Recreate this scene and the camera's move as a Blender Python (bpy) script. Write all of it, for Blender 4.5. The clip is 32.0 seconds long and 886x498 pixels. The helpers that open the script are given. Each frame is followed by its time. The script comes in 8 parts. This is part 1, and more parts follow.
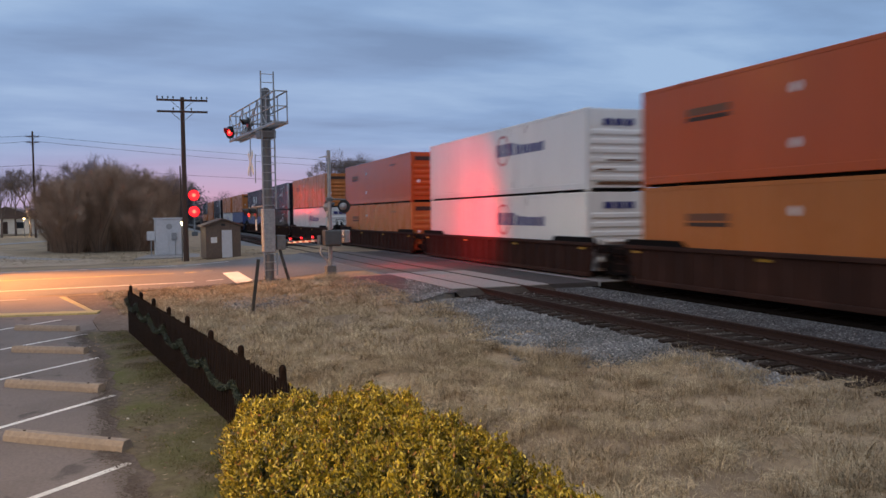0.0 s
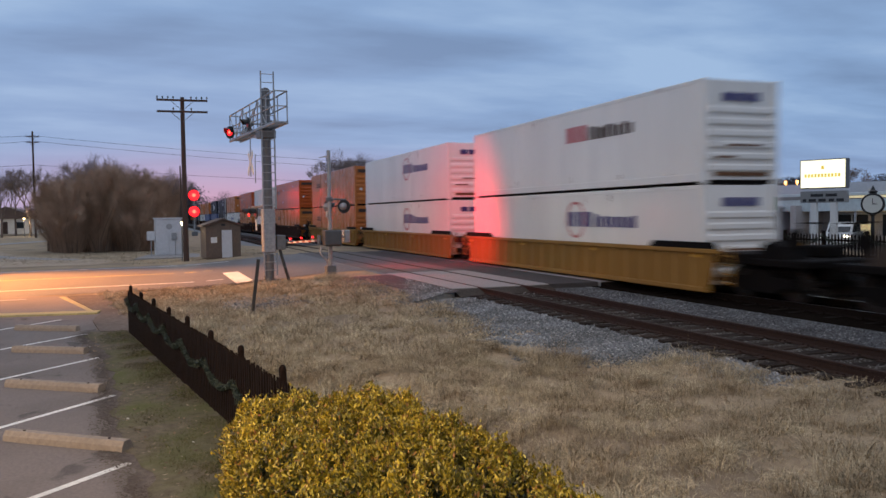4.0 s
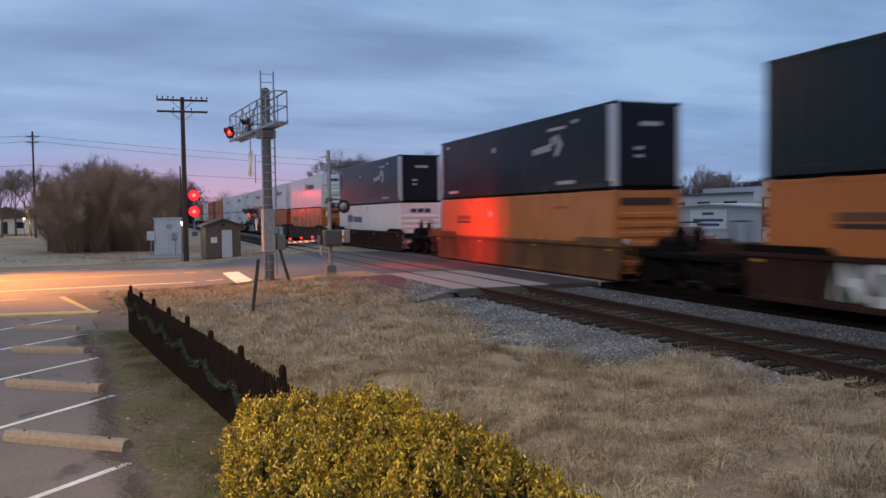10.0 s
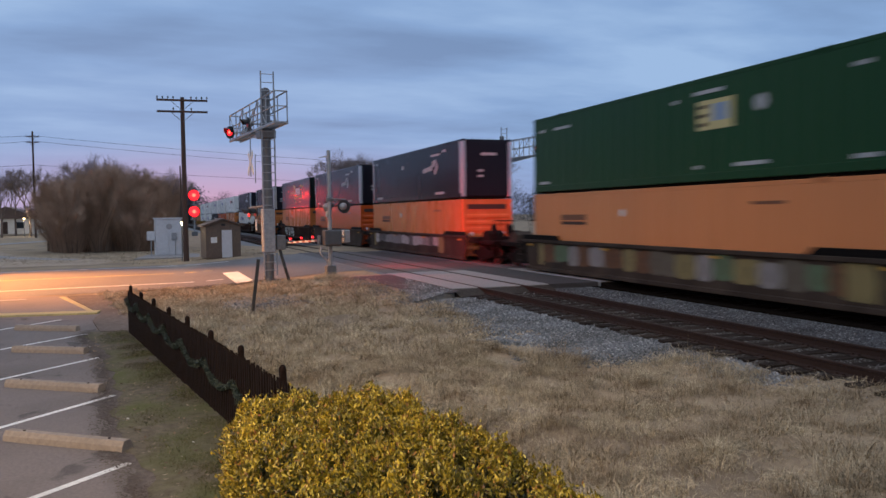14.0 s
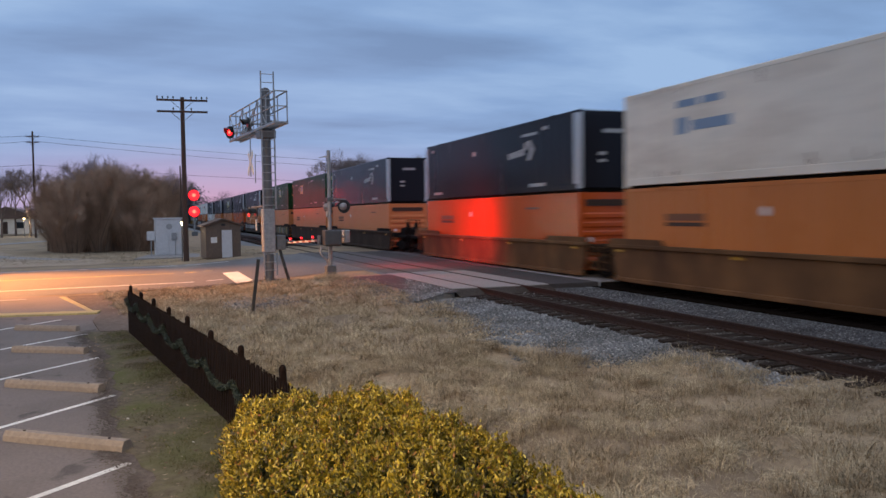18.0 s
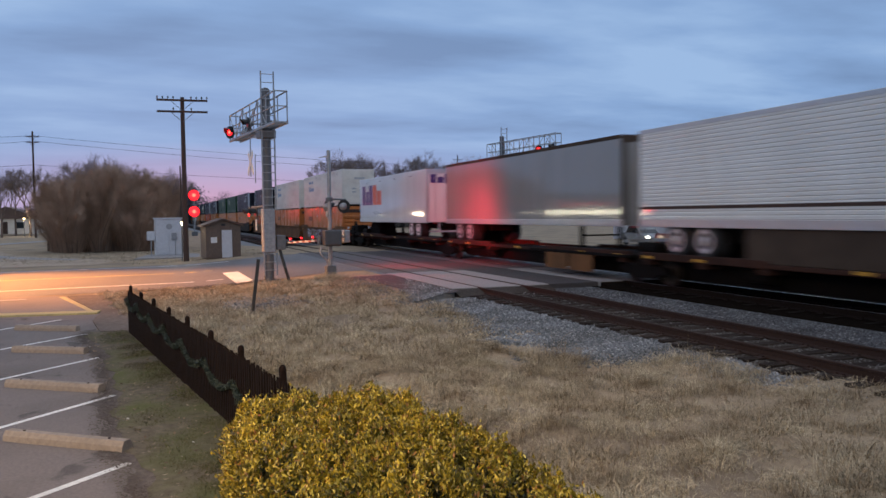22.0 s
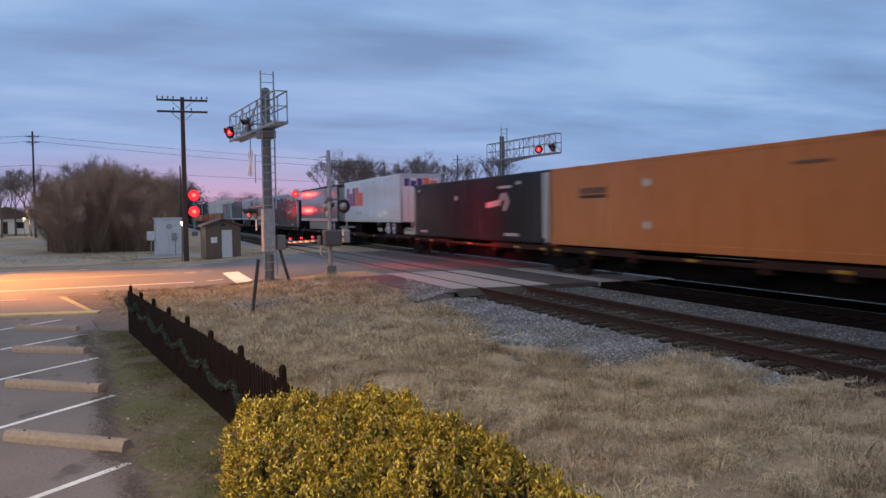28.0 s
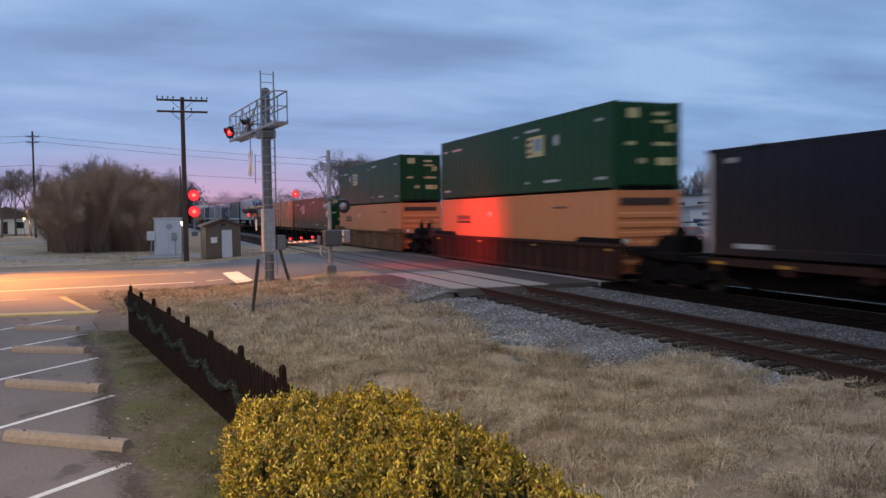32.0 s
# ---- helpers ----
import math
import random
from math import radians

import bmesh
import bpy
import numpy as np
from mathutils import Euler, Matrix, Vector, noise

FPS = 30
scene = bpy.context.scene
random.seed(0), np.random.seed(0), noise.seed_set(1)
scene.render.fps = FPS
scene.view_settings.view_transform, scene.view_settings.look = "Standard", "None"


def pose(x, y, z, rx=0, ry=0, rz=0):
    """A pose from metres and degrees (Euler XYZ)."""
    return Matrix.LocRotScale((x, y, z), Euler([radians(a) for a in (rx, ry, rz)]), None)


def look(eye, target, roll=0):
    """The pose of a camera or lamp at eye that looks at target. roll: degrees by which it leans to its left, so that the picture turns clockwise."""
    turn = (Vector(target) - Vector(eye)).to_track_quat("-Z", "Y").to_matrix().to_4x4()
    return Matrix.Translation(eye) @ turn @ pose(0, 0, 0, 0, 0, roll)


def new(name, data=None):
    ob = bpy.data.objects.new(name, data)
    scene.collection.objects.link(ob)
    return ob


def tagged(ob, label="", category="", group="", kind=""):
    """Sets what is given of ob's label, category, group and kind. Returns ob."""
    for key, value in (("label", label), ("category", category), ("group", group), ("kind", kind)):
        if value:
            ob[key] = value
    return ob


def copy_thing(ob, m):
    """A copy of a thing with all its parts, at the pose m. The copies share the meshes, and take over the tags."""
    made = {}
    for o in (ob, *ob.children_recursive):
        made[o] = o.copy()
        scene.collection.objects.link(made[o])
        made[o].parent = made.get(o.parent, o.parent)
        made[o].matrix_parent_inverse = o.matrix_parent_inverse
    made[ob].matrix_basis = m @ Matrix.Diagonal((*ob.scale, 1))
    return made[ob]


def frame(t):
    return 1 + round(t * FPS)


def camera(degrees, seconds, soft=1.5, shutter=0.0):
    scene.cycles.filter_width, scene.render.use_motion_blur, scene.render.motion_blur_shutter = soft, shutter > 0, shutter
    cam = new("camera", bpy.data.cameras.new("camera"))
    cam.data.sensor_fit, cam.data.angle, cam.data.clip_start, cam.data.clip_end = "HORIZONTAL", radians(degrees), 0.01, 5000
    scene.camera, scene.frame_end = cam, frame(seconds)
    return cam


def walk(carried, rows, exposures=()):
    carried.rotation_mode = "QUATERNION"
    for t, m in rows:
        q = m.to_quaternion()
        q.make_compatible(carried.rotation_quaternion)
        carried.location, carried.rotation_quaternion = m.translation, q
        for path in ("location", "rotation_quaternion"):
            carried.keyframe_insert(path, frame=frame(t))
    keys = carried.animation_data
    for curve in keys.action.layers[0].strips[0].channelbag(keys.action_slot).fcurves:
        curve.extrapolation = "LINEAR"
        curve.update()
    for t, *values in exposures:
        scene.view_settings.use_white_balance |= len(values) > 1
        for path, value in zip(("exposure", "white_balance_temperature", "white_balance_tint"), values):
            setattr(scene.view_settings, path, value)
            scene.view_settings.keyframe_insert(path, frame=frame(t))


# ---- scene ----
# ---- camera: stands still ----
EYE = (0.0, 0.0, 2.70)
AIM = (-0.936179, 0.348751, -0.044061)
cam = camera(58.62, 32.0, soft=1.5, shutter=0.8)
STAND = look(EYE, (EYE[0] + AIM[0], EYE[1] + AIM[1], EYE[2] + AIM[2]), -0.729)
walk(cam, [(0.0, STAND), (32.0, STAND)], [(0.0, 0.0, 6800, 10), (7.0, 0.0, 6700, 10), (13.0, 0.0, 6500, 10), (20.0, 0.0, 6500, 10), (25.0, 0.02, 6350, 10), (32.0, 0.03, 6350, 10)])

# ---- plan ----
RAIL_Z = 0.43          # top of the rails
NEAR_Y = 10.31         # centre of the empty track
FAR_Y = 15.56          # centre of the track with the train
BOX_L, BOX_W, BOX_H = 16.154, 2.591, 2.896
STACK_Z = 3.427        # joint between lower and upper container
ROAD_TURN = math.radians(6)


def node(nt, kind, **kw):
    n = nt.nodes.new(kind)
    for k, v in kw.items():
        if k in n.inputs:
            n.inputs[k].default_value = v
    return n


def math_node(nt, op, a, b=None, clamp=False):
    n = nt.nodes.new("ShaderNodeMath")
    n.operation, n.use_clamp = op, clamp
    for i, v in enumerate((a, b)):
        if v is None:
            continue
        if isinstance(v, (int, float)):
            n.inputs[i].default_value = v
        else:
            nt.links.new(v, n.inputs[i])
    return n.outputs[0]


def mix_col(nt, fac, a, b, mode="MIX"):
    n = nt.nodes.new("ShaderNodeMix")
    n.data_type, n.blend_type = "RGBA", mode
    for i, v in ((0, fac), (6, a), (7, b)):
        if isinstance(v, (int, float)):
            n.inputs[i].default_value = v
        elif isinstance(v, tuple):
            n.inputs[i].default_value = (*v, 1.0)[:4]
        else:
            nt.links.new(v, n.inputs[i])
    return n.outputs[2]


def ramp(nt, fac, stops):
    n = nt.nodes.new("ShaderNodeValToRGB")
    while len(n.color_ramp.elements) < len(stops):
        n.color_ramp.elements.new(0.5)
    for e, (pos, col) in zip(n.color_ramp.elements, stops):
        e.position, e.color = pos, (*col, 1.0)
    nt.links.new(fac, n.inputs[0])
    return n.outputs[0]


# ---- sky at dusk: layered cloud, pink low in the direction of the line ----
world = bpy.data.worlds.new("dusk_sky")
scene.world = world
world.use_nodes = True
wn = world.node_tree
wn.nodes.clear()
tc = wn.nodes.new("ShaderNodeTexCoord")
sep = wn.nodes.new("ShaderNodeSeparateXYZ")
wn.links.new(tc.outputs["Generated"], sep.inputs[0])
up = math_node(wn, "MAXIMUM", sep.outputs[2], 0.0)
den = math_node(wn, "ADD", up, 0.10)
cu = math_node(wn, "DIVIDE", sep.outputs[0], den)
cv = math_node(wn, "DIVIDE", sep.outputs[1], den)
comb = wn.nodes.new("ShaderNodeCombineXYZ")
wn.links.new(cu, comb.inputs[0])
wn.links.new(cv, comb.inputs[1])
mp = wn.nodes.new("ShaderNodeMapping")
mp.inputs["Rotation"].default_value = (0, 0, math.radians(-14))
mp.inputs["Scale"].default_value = (0.95, 0.50, 1.0)
wn.links.new(comb.outputs[0], mp.inputs[0])
big = node(wn, "ShaderNodeTexNoise", Scale=0.95, Detail=5.0, Roughness=0.48, Distortion=0.35)
wn.links.new(mp.outputs[0], big.inputs["Vector"])
fine = node(wn, "ShaderNodeTexNoise", Scale=3.6, Detail=5.0, Roughness=0.55)
wn.links.new(mp.outputs[0], fine.inputs["Vector"])
cl = math_node(wn, "ADD", math_node(wn, "MULTIPLY", big.outputs[0], 0.76), math_node(wn, "MULTIPLY", fine.outputs[0], 0.24))
cloud = ramp(wn, cl, [(0.36, (0.180, 0.283, 0.484)), (0.50, (0.247, 0.390, 0.648)), (0.62, (0.336, 0.496, 0.755))])
low = ramp(wn, up, [(0.0, (0.25, 0.315, 0.53)), (0.10, (0.29, 0.40, 0.66)), (0.35, (0.30, 0.43, 0.70))])
lowf = math_node(wn, "SUBTRACT", 1.0, math_node(wn, "MULTIPLY", up, 9.0, clamp=True), clamp=True)
sky = mix_col(wn, math_node(wn, "MULTIPLY", lowf, 0.65), cloud, low)
# pink where the sun went down
dot = wn.nodes.new("ShaderNodeVectorMath")
dot.operation = "DOT_PRODUCT"
wn.links.new(tc.outputs["Generated"], dot.inputs[0])
dot.inputs[1].default_value = Vector((-0.992, 0.06, 0.02)).normalized()
west = math_node(wn, "MAXIMUM", dot.outputs["Value"], 0.0)
# lavender over the western half, fading upwards
lav = math_node(wn, "MULTIPLY", math_node(wn, "POWER", west, 12.0), math_node(wn, "SUBTRACT", 1.0, math_node(wn, "MULTIPLY", up, 3.2, clamp=True), clamp=True))
sky = mix_col(wn, math_node(wn, "MULTIPLY", lav, 0.60), sky, (0.375, 0.446, 0.705))
az = math_node(wn, "POWER", west, 34.0)
lowp = math_node(wn, "SUBTRACT", 1.0, math_node(wn, "MULTIPLY", up, 11.0, clamp=True), clamp=True)
pinkf = math_node(wn, "MULTIPLY", math_node(wn, "MULTIPLY", az, lowp), 0.92, clamp=True)
sky = mix_col(wn, pinkf, sky, (0.76, 0.385, 0.52))
# an overcast sky is brightest overhead
over = wn.nodes.new("ShaderNodeMapRange")
for k, v in (("From Min", 0.32), ("From Max", 0.80), ("To Min", 1.0), ("To Max", 1.55)):
    over.inputs[k].default_value = v
wn.links.new(up, over.inputs["Value"])
high = wn.nodes.new("ShaderNodeMapRange")
for k, v in (("From Min", 0.30), ("From Max", 0.60), ("To Min", 0.0), ("To Max", 0.8)):
    high.inputs[k].default_value = v
wn.links.new(up, high.inputs["Value"])
sky = mix_col(wn, high.outputs[0], sky, (0.40, 0.42, 0.48))
bg = wn.nodes.new("ShaderNodeBackground")
wn.links.new(sky, bg.inputs["Color"])
wn.links.new(over.outputs[0], bg.inputs["Strength"])
wo = wn.nodes.new("ShaderNodeOutputWorld")
wn.links.new(bg.outputs[0], wo.inputs["Surface"])


def lamp(name, kind, at, to, energy, colour, size=0.3, angle=60, blend=0.6):
    d = bpy.data.lights.new(name, kind)
    d.energy, d.color = energy, colour
    if kind == "SPOT":
        d.spot_size, d.spot_blend, d.shadow_soft_size = radians(angle), blend, size
    elif kind == "AREA":
        d.size = size
    else:
        d.shadow_soft_size = size
    ob = new(name, d)
    ob.matrix_world = look(at, to)
    return ob


# the car-park lamps behind the camera and the sodium street lamp over the road
lamp("lot_lamp_light", "SPOT", (2.2, -9.2, 9.8), (-10.4, -2.8, 0.0), 9700, (1.0, 0.70, 0.42), 0.35, 78, 0.9)
lamp("lot_lamp_light", "SPOT", (5.8, -10.6, 8.3), (-9.0, 14.3, 5.6), 2300, (1.0, 0.70, 0.43), 0.30, 46, 0.9)
lamp("street_lamp_light", "SPOT", (-44.6, -13.0, 12.0), (-37.5, -4.5, 0.0), 85000, (1.0, 0.36, 0.07), 0.25, 61, 1.0)
# red flashers of the gate mast, thrown on the passing train
lamp("flasher_light", "SPOT", (-31.2, 7.60, 3.05), (-35.6, 14.2, 1.7), 2700, (1.0, 0.02, 0.03), 0.12, 96, 1.0)
lamp("flasher_light", "SPOT", (-30.6, 7.75, 2.95), (-33.4, 14.2, 2.0), 2300, (1.0, 0.02, 0.03), 0.12, 42, 1.0)
lamp("flasher_light", "SPOT", (-30.35, 7.35, 2.75), (-27.0, 8.3, 0.3), 380, (1.0, 0.02, 0.03), 0.12, 84, 1.0)
for z in (3.53, 5.85):
    lamp("rail_signal_light", "SPOT", (-117.2, 6.15, z), (0.0, 9.0, 3.0), 420, (1.0, 0.03, 0.02), 0.3, 30, 0.5)


# ---- materials ----
def material(name, colour, rough=0.6, metal=0.0, grain=6.0, amount=0.18, stain=0.8, stain_amount=0.2, bump=0.15, bump_scale=40.0,
             stretch=(1, 1, 1), tint=None, vary=0.0, emit=None, power=0.0, spec=0.5, spots=0.0):
    m = bpy.data.materials.new(name)
    m.use_nodes = True
    nt = m.node_tree
    b = nt.nodes["Principled BSDF"]
    tx = nt.nodes.new("ShaderNodeTexCoord")
    mapn = nt.nodes.new("ShaderNodeMapping")
    mapn.inputs["Scale"].default_value = stretch
    nt.links.new(tx.outputs["Object"], mapn.inputs[0])
    n1 = node(nt, "ShaderNodeTexNoise", Scale=grain, Detail=5.0, Roughness=0.6)
    n2 = node(nt, "ShaderNodeTexNoise", Scale=stain, Detail=4.0, Roughness=0.55)
    nt.links.new(mapn.outputs[0], n1.inputs["Vector"])
    nt.links.new(mapn.outputs[0], n2.inputs["Vector"])
    dark = tuple(c * (1 - amount) for c in colour)
    light = tuple(min(1.0, c * (1 + amount)) for c in colour)
    col = ramp(nt, n1.outputs[0], [(0.3, dark), (0.7, light)])
    other = tint if tint else tuple(c * 0.55 for c in colour)
    sf = ramp(nt, n2.outputs[0], [(0.45, (0, 0, 0)), (0.72, (1, 1, 1))])
    col = mix_col(nt, math_node(nt, "MULTIPLY", sf, stain_amount), col, other)
    if vary:
        oi = nt.nodes.new("ShaderNodeObjectInfo")
        k = math_node(nt, "ADD", math_node(nt, "MULTIPLY", oi.outputs["Random"], vary), 1 - vary / 2)
        cc = nt.nodes.new("ShaderNodeCombineColor")
        for i in range(3):
            nt.links.new(k, cc.inputs[i])
        col = mix_col(nt, 1.0, col, cc.outputs[0], "MULTIPLY")
    if spots:
        n4 = node(nt, "ShaderNodeTexNoise", Scale=1.15, Detail=6.0, Roughness=0.62, Distortion=0.4)
        nt.links.new(mapn.outputs[0], n4.inputs["Vector"])
        col = mix_col(nt, math_node(nt, "MULTIPLY", ramp(nt, n4.outputs[0], [(0.585, (0, 0, 0)), (0.655, (1, 1, 1))]), spots), col, (0.035, 0.029, 0.025))
    nt.links.new(col, b.inputs["Base Color"])
    b.inputs["Metallic"].default_value = metal
    b.inputs["Specular IOR Level"].default_value = spec
    wear = min(0.25, rough)
    r = math_node(nt, "ADD", math_node(nt, "MULTIPLY", n1.outputs[0], wear), rough - wear * 0.5, clamp=True)
    nt.links.new(r, b.inputs["Roughness"])
    if bump:
        n3 = node(nt, "ShaderNodeTexNoise", Scale=bump_scale, Detail=4.0, Roughness=0.6)
        nt.links.new(mapn.outputs[0], n3.inputs["Vector"])
        bp = nt.nodes.new("ShaderNodeBump")
        bp.inputs["Strength"].default_value = bump
        bp.inputs["Distance"].default_value = 0.02
        nt.links.new(n3.outputs[0], bp.inputs["Height"])
        nt.links.new(bp.outputs[0], b.inputs["Normal"])
    if emit:
        b.inputs["Emission Color"].default_value = (*emit, 1)
        b.inputs["Emission Strength"].default_value = power
    return m


def paint(name, colour, rough=0.34, dirt=0.22, spec=0.5):
    return material(name, colour, rough, 0.0, 0.9, 0.07, 0.45, dirt, 0.04, 9.0, (1.0, 1.0, 0.22), tuple(c * 0.6 + 0.012 for c in colour), 0.10, spec=spec)


P = {
    "white": paint("white_paint", (0.83, 0.81, 0.765), 0.22, 0.22),
    "gloss_white": paint("glossy_white_trailer", (0.74, 0.74, 0.72), 0.06, 0.14),
    "old_white": material("weathered_white_paint", (0.78, 0.715, 0.615), 0.42, 0, 2.2, 0.06, 0.9, 0.45, 0.06, 9.0, (0.3, 1, 1.3), (0.44, 0.36, 0.28), 0.1),
    "orange": paint("orange_paint", (0.53, 0.176, 0.050), 0.28, 0.3, 0.2),
    "red_orange": paint("red_orange_paint", (0.54, 0.098, 0.022), 0.20, 0.3, 0.28),
    "tan_orange": paint("faded_orange_paint", (0.64, 0.235, 0.088), 0.34, 0.25, 0.2),
    "navy": paint("navy_paint", (0.015, 0.0145, 0.020), 0.24, 0.22, 0.13),
    "black_green": paint("black_green_paint", (0.010, 0.016, 0.014), 0.22, 0.22, 0.26),
    "green": paint("green_paint", (0.015, 0.060, 0.022), 0.36, 0.25, 0.10),
    "grey": paint("grey_trailer_paint", (0.27, 0.27, 0.265), 0.06),
    "blue": paint("blue_paint", (0.04, 0.07, 0.19), 0.4),
    "car_brown": material("brown_car_paint", (0.050, 0.023, 0.016), 0.75, 0, 1.6, 0.3, 0.7, 0.7, 0.15, 20, (1, 1, 0.6), (0.024, 0.014, 0.011), 0.25, spec=0.12),
    "car_yellow": paint("yellow_car_paint", (0.31, 0.165, 0.038), 0.6, 0.55, 0.2),
    "car_grey": material("grimy_car_paint", (0.064, 0.047, 0.036), 0.8, 0, 1.6, 0.35, 0.7, 0.8, 0.15, 20, (1, 1, 0.6), (0.030, 0.022, 0.017), 0.3, spec=0.12),
    "car_tan": material("tan_car_paint", (0.165, 0.083, 0.036), 0.75, 0, 1.6, 0.3, 0.7, 0.75, 0.15, 20, (1, 1, 0.6), (0.055, 0.030, 0.018), 0.2, spec=0.15),
    "silver": material("bare_aluminium", (0.55, 0.55, 0.56), 0.42, 0.7, 8, 0.1, 1.0, 0.15, 0.05),
    "logo_navy": paint("logo_navy", (0.035, 0.035, 0.16), 0.4, 0.05),
    "logo_purple": paint("logo_purple", (0.055, 0.025, 0.17), 0.35, 0.05),
    "logo_orange": paint("logo_orange", (0.75, 0.10, 0.015), 0.35, 0.05),
    "logo_red": paint("logo_red", (0.45, 0.04, 0.05), 0.35, 0.05),
    "faded_red": paint("faded_red_stripe", (0.42, 0.16, 0.14), 0.5, 0.2),
    "logo_white": paint("logo_white", (0.72, 0.72, 0.70), 0.4, 0.05),
    "dull_white": paint("faded_white_marking", (0.42, 0.42, 0.42), 0.45, 0.3),
    "logo_yellow": paint("logo_yellow", (0.55, 0.47, 0.20), 0.45, 0.2),
    "logo_blue": paint("logo_faded_blue", (0.20, 0.29, 0.42), 0.5, 0.2),
    "spray_green": paint("spray_green", (0.11, 0.16, 0.09), 0.6, 0.5, 0.2),
    "spray_lilac": paint("spray_lilac", (0.15, 0.13, 0.21), 0.6, 0.5, 0.2),
    "rusty": material("brown_rust", (0.14, 0.065, 0.03), 0.9, 0, 9, 0.4, 2.0, 0.5, 0.3),
    "name_panel": paint("dull_name_panel", (0.17, 0.062, 0.022), 0.5, 0.3),
    "spray_yellow": paint("spray_yellow", (0.25, 0.20, 0.085), 0.6, 0.6, 0.2),
    "spray_faded": paint("faded_olive_spray", (0.135, 0.115, 0.085), 0.7, 0.6, 0.15),
    "spray_pale": paint("spray_pale", (0.27, 0.25, 0.24), 0.6, 0.5, 0.2),
    "spray_grey": paint("spray_grey", (0.12, 0.11, 0.11), 0.6, 0.5, 0.2),
    "dark_red": paint("dark_red_car_paint", (0.15, 0.018, 0.02), 0.3, 0.2),
    "slot": material("dark_vent_slot", (0.05, 0.025, 0.015), 0.7),
    "grime": material("greasy_black_steel", (0.006, 0.005, 0.0045), 0.8, 0.0, 14, 0.4, 2, 0.4, 0.3, 60, tint=(0.014, 0.009, 0.006), spec=0.1),
    "wheel": material("worn_wheel_steel", (0.035, 0.026, 0.020), 0.6, 0.3, 12, 0.3, 3, 0.3, 0.2, 50),
    "tyre": material("black_tyre_rubber", (0.02, 0.02, 0.021), 0.75, 0, 20, 0.2, 3, 0.2, 0.2, 60),
    "mud": material("yellow_reflector", (0.55, 0.29, 0.025), 0.3),
}
RAIL_RUST = material("rusty_rail_steel", (0.036, 0.021, 0.016), 0.75, 0.0, 20, 0.3, 1.2, 0.4, 0.3, 80, tint=(0.034, 0.019, 0.013), spec=0.2)
RAIL_SHINE = material("polished_rail_head", (0.30, 0.29, 0.28), 0.30, 1.0, 30, 0.1, 2, 0.1, 0.05)
TIE = material("creosoted_tie_timber", (0.026, 0.019, 0.015), 0.9, 0, 9, 0.4, 1.5, 0.55, 0.5, 40, (6, 0.5, 6), (0.070, 0.056, 0.047), 0.7, spec=0.1)
STONE = material("grey_ballast_stone", (0.178, 0.190, 0.198), 0.85, 0, 9, 0.35, 0.5, 0.35, 0.4, 30, tint=(0.10, 0.09, 0.08))
# near-black colours: shade under the train painted in, on top of oil and grease
SHADED_STEEL = material("shaded_greasy_steel", (0.014, 0.010, 0.008), 0.85, 0, 20, 0.3, 1.2, 0.4, 0.3, 80, spec=0.08)
SHADED_TIE = material("shaded_oily_timber", (0.014, 0.011, 0.009), 0.9, 0, 9, 0.4, 1.5, 0.5, 0.5, 40, (6, 0.5, 6), None, 0.4, spec=0.05)
SHADED_BALLAST = material("shaded_oily_ballast", (0.013, 0.010, 0.008), 0.95, 0, 12, 0.4, 0.8, 0.4, 0.5, 30, tint=(0.008, 0.006, 0.005), spec=0.0)
ASPHALT = material("worn_asphalt", (0.132, 0.118, 0.114), 0.62, 0, 30, 0.3, 0.25, 0.35, 0.35, 120, tint=(0.055, 0.05, 0.05))
LOT = material("pale_parking_asphalt", (0.180, 0.151, 0.138), 0.85, 0, 24, 0.22, 0.55, 0.5, 0.35, 90, tint=(0.095, 0.078, 0.067), spots=0.6)
CONCRETE = material("weathered_concrete", (0.29, 0.275, 0.265), 0.85, 0, 12, 0.2, 0.7, 0.35, 0.3, 50)
# worn asphalt with some of the street lamp's warm glow in its colour
APRON = material("lamp_warmed_worn_asphalt", (0.225, 0.176, 0.154), 0.8, 0, 26, 0.22, 0.5, 0.4, 0.35, 100, tint=(0.130, 0.105, 0.096))
LINE = material("worn_white_road_paint", (0.74, 0.73, 0.70), 0.7, 0, 18, 0.2, 1.6, 0.35, 0.2, 70, tint=(0.25, 0.24, 0.23))
YELLOW = material("worn_yellow_road_paint", (0.50, 0.40, 0.17), 0.7, 0, 18, 0.2, 1.6, 0.4, 0.2, 70, tint=(0.2, 0.17, 0.12))
GALV = material("galvanised_steel", (0.36, 0.37, 0.38), 0.48, 0.6, 10, 0.2, 1.3, 0.3, 0.1, 40)
GALV_DARK = material("dull_mast_steel", (0.16, 0.165, 0.17), 0.55, 0.4, 8, 0.2, 1.0, 0.3, 0.1, 40)
BLACK = material("black_enamel", (0.012, 0.012, 0.013), 0.45, 0, 10, 0.2, 1, 0.2, 0.1)
RED_LIT = material("lit_red_lens", (0.6, 0.02, 0.02), 0.3, emit=(1.0, 0.012, 0.018), power=3.0, bump=0)
RED_CORE = material("hot_red_lamp_core", (0.8, 0.2, 0.1), 0.3, emit=(1.0, 0.12, 0.07), power=3.2, bump=0)
RED_DIM = material("dim_red_lens", (0.4, 0.02, 0.02), 0.3, emit=(1.0, 0.02, 0.015), power=3.0, bump=0)
YELLOW_LIT = material("lit_yellowish_bulb", (0.9, 0.8, 0.5), 0.3, emit=(1.0, 0.74, 0.36), power=3.0, bump=0)
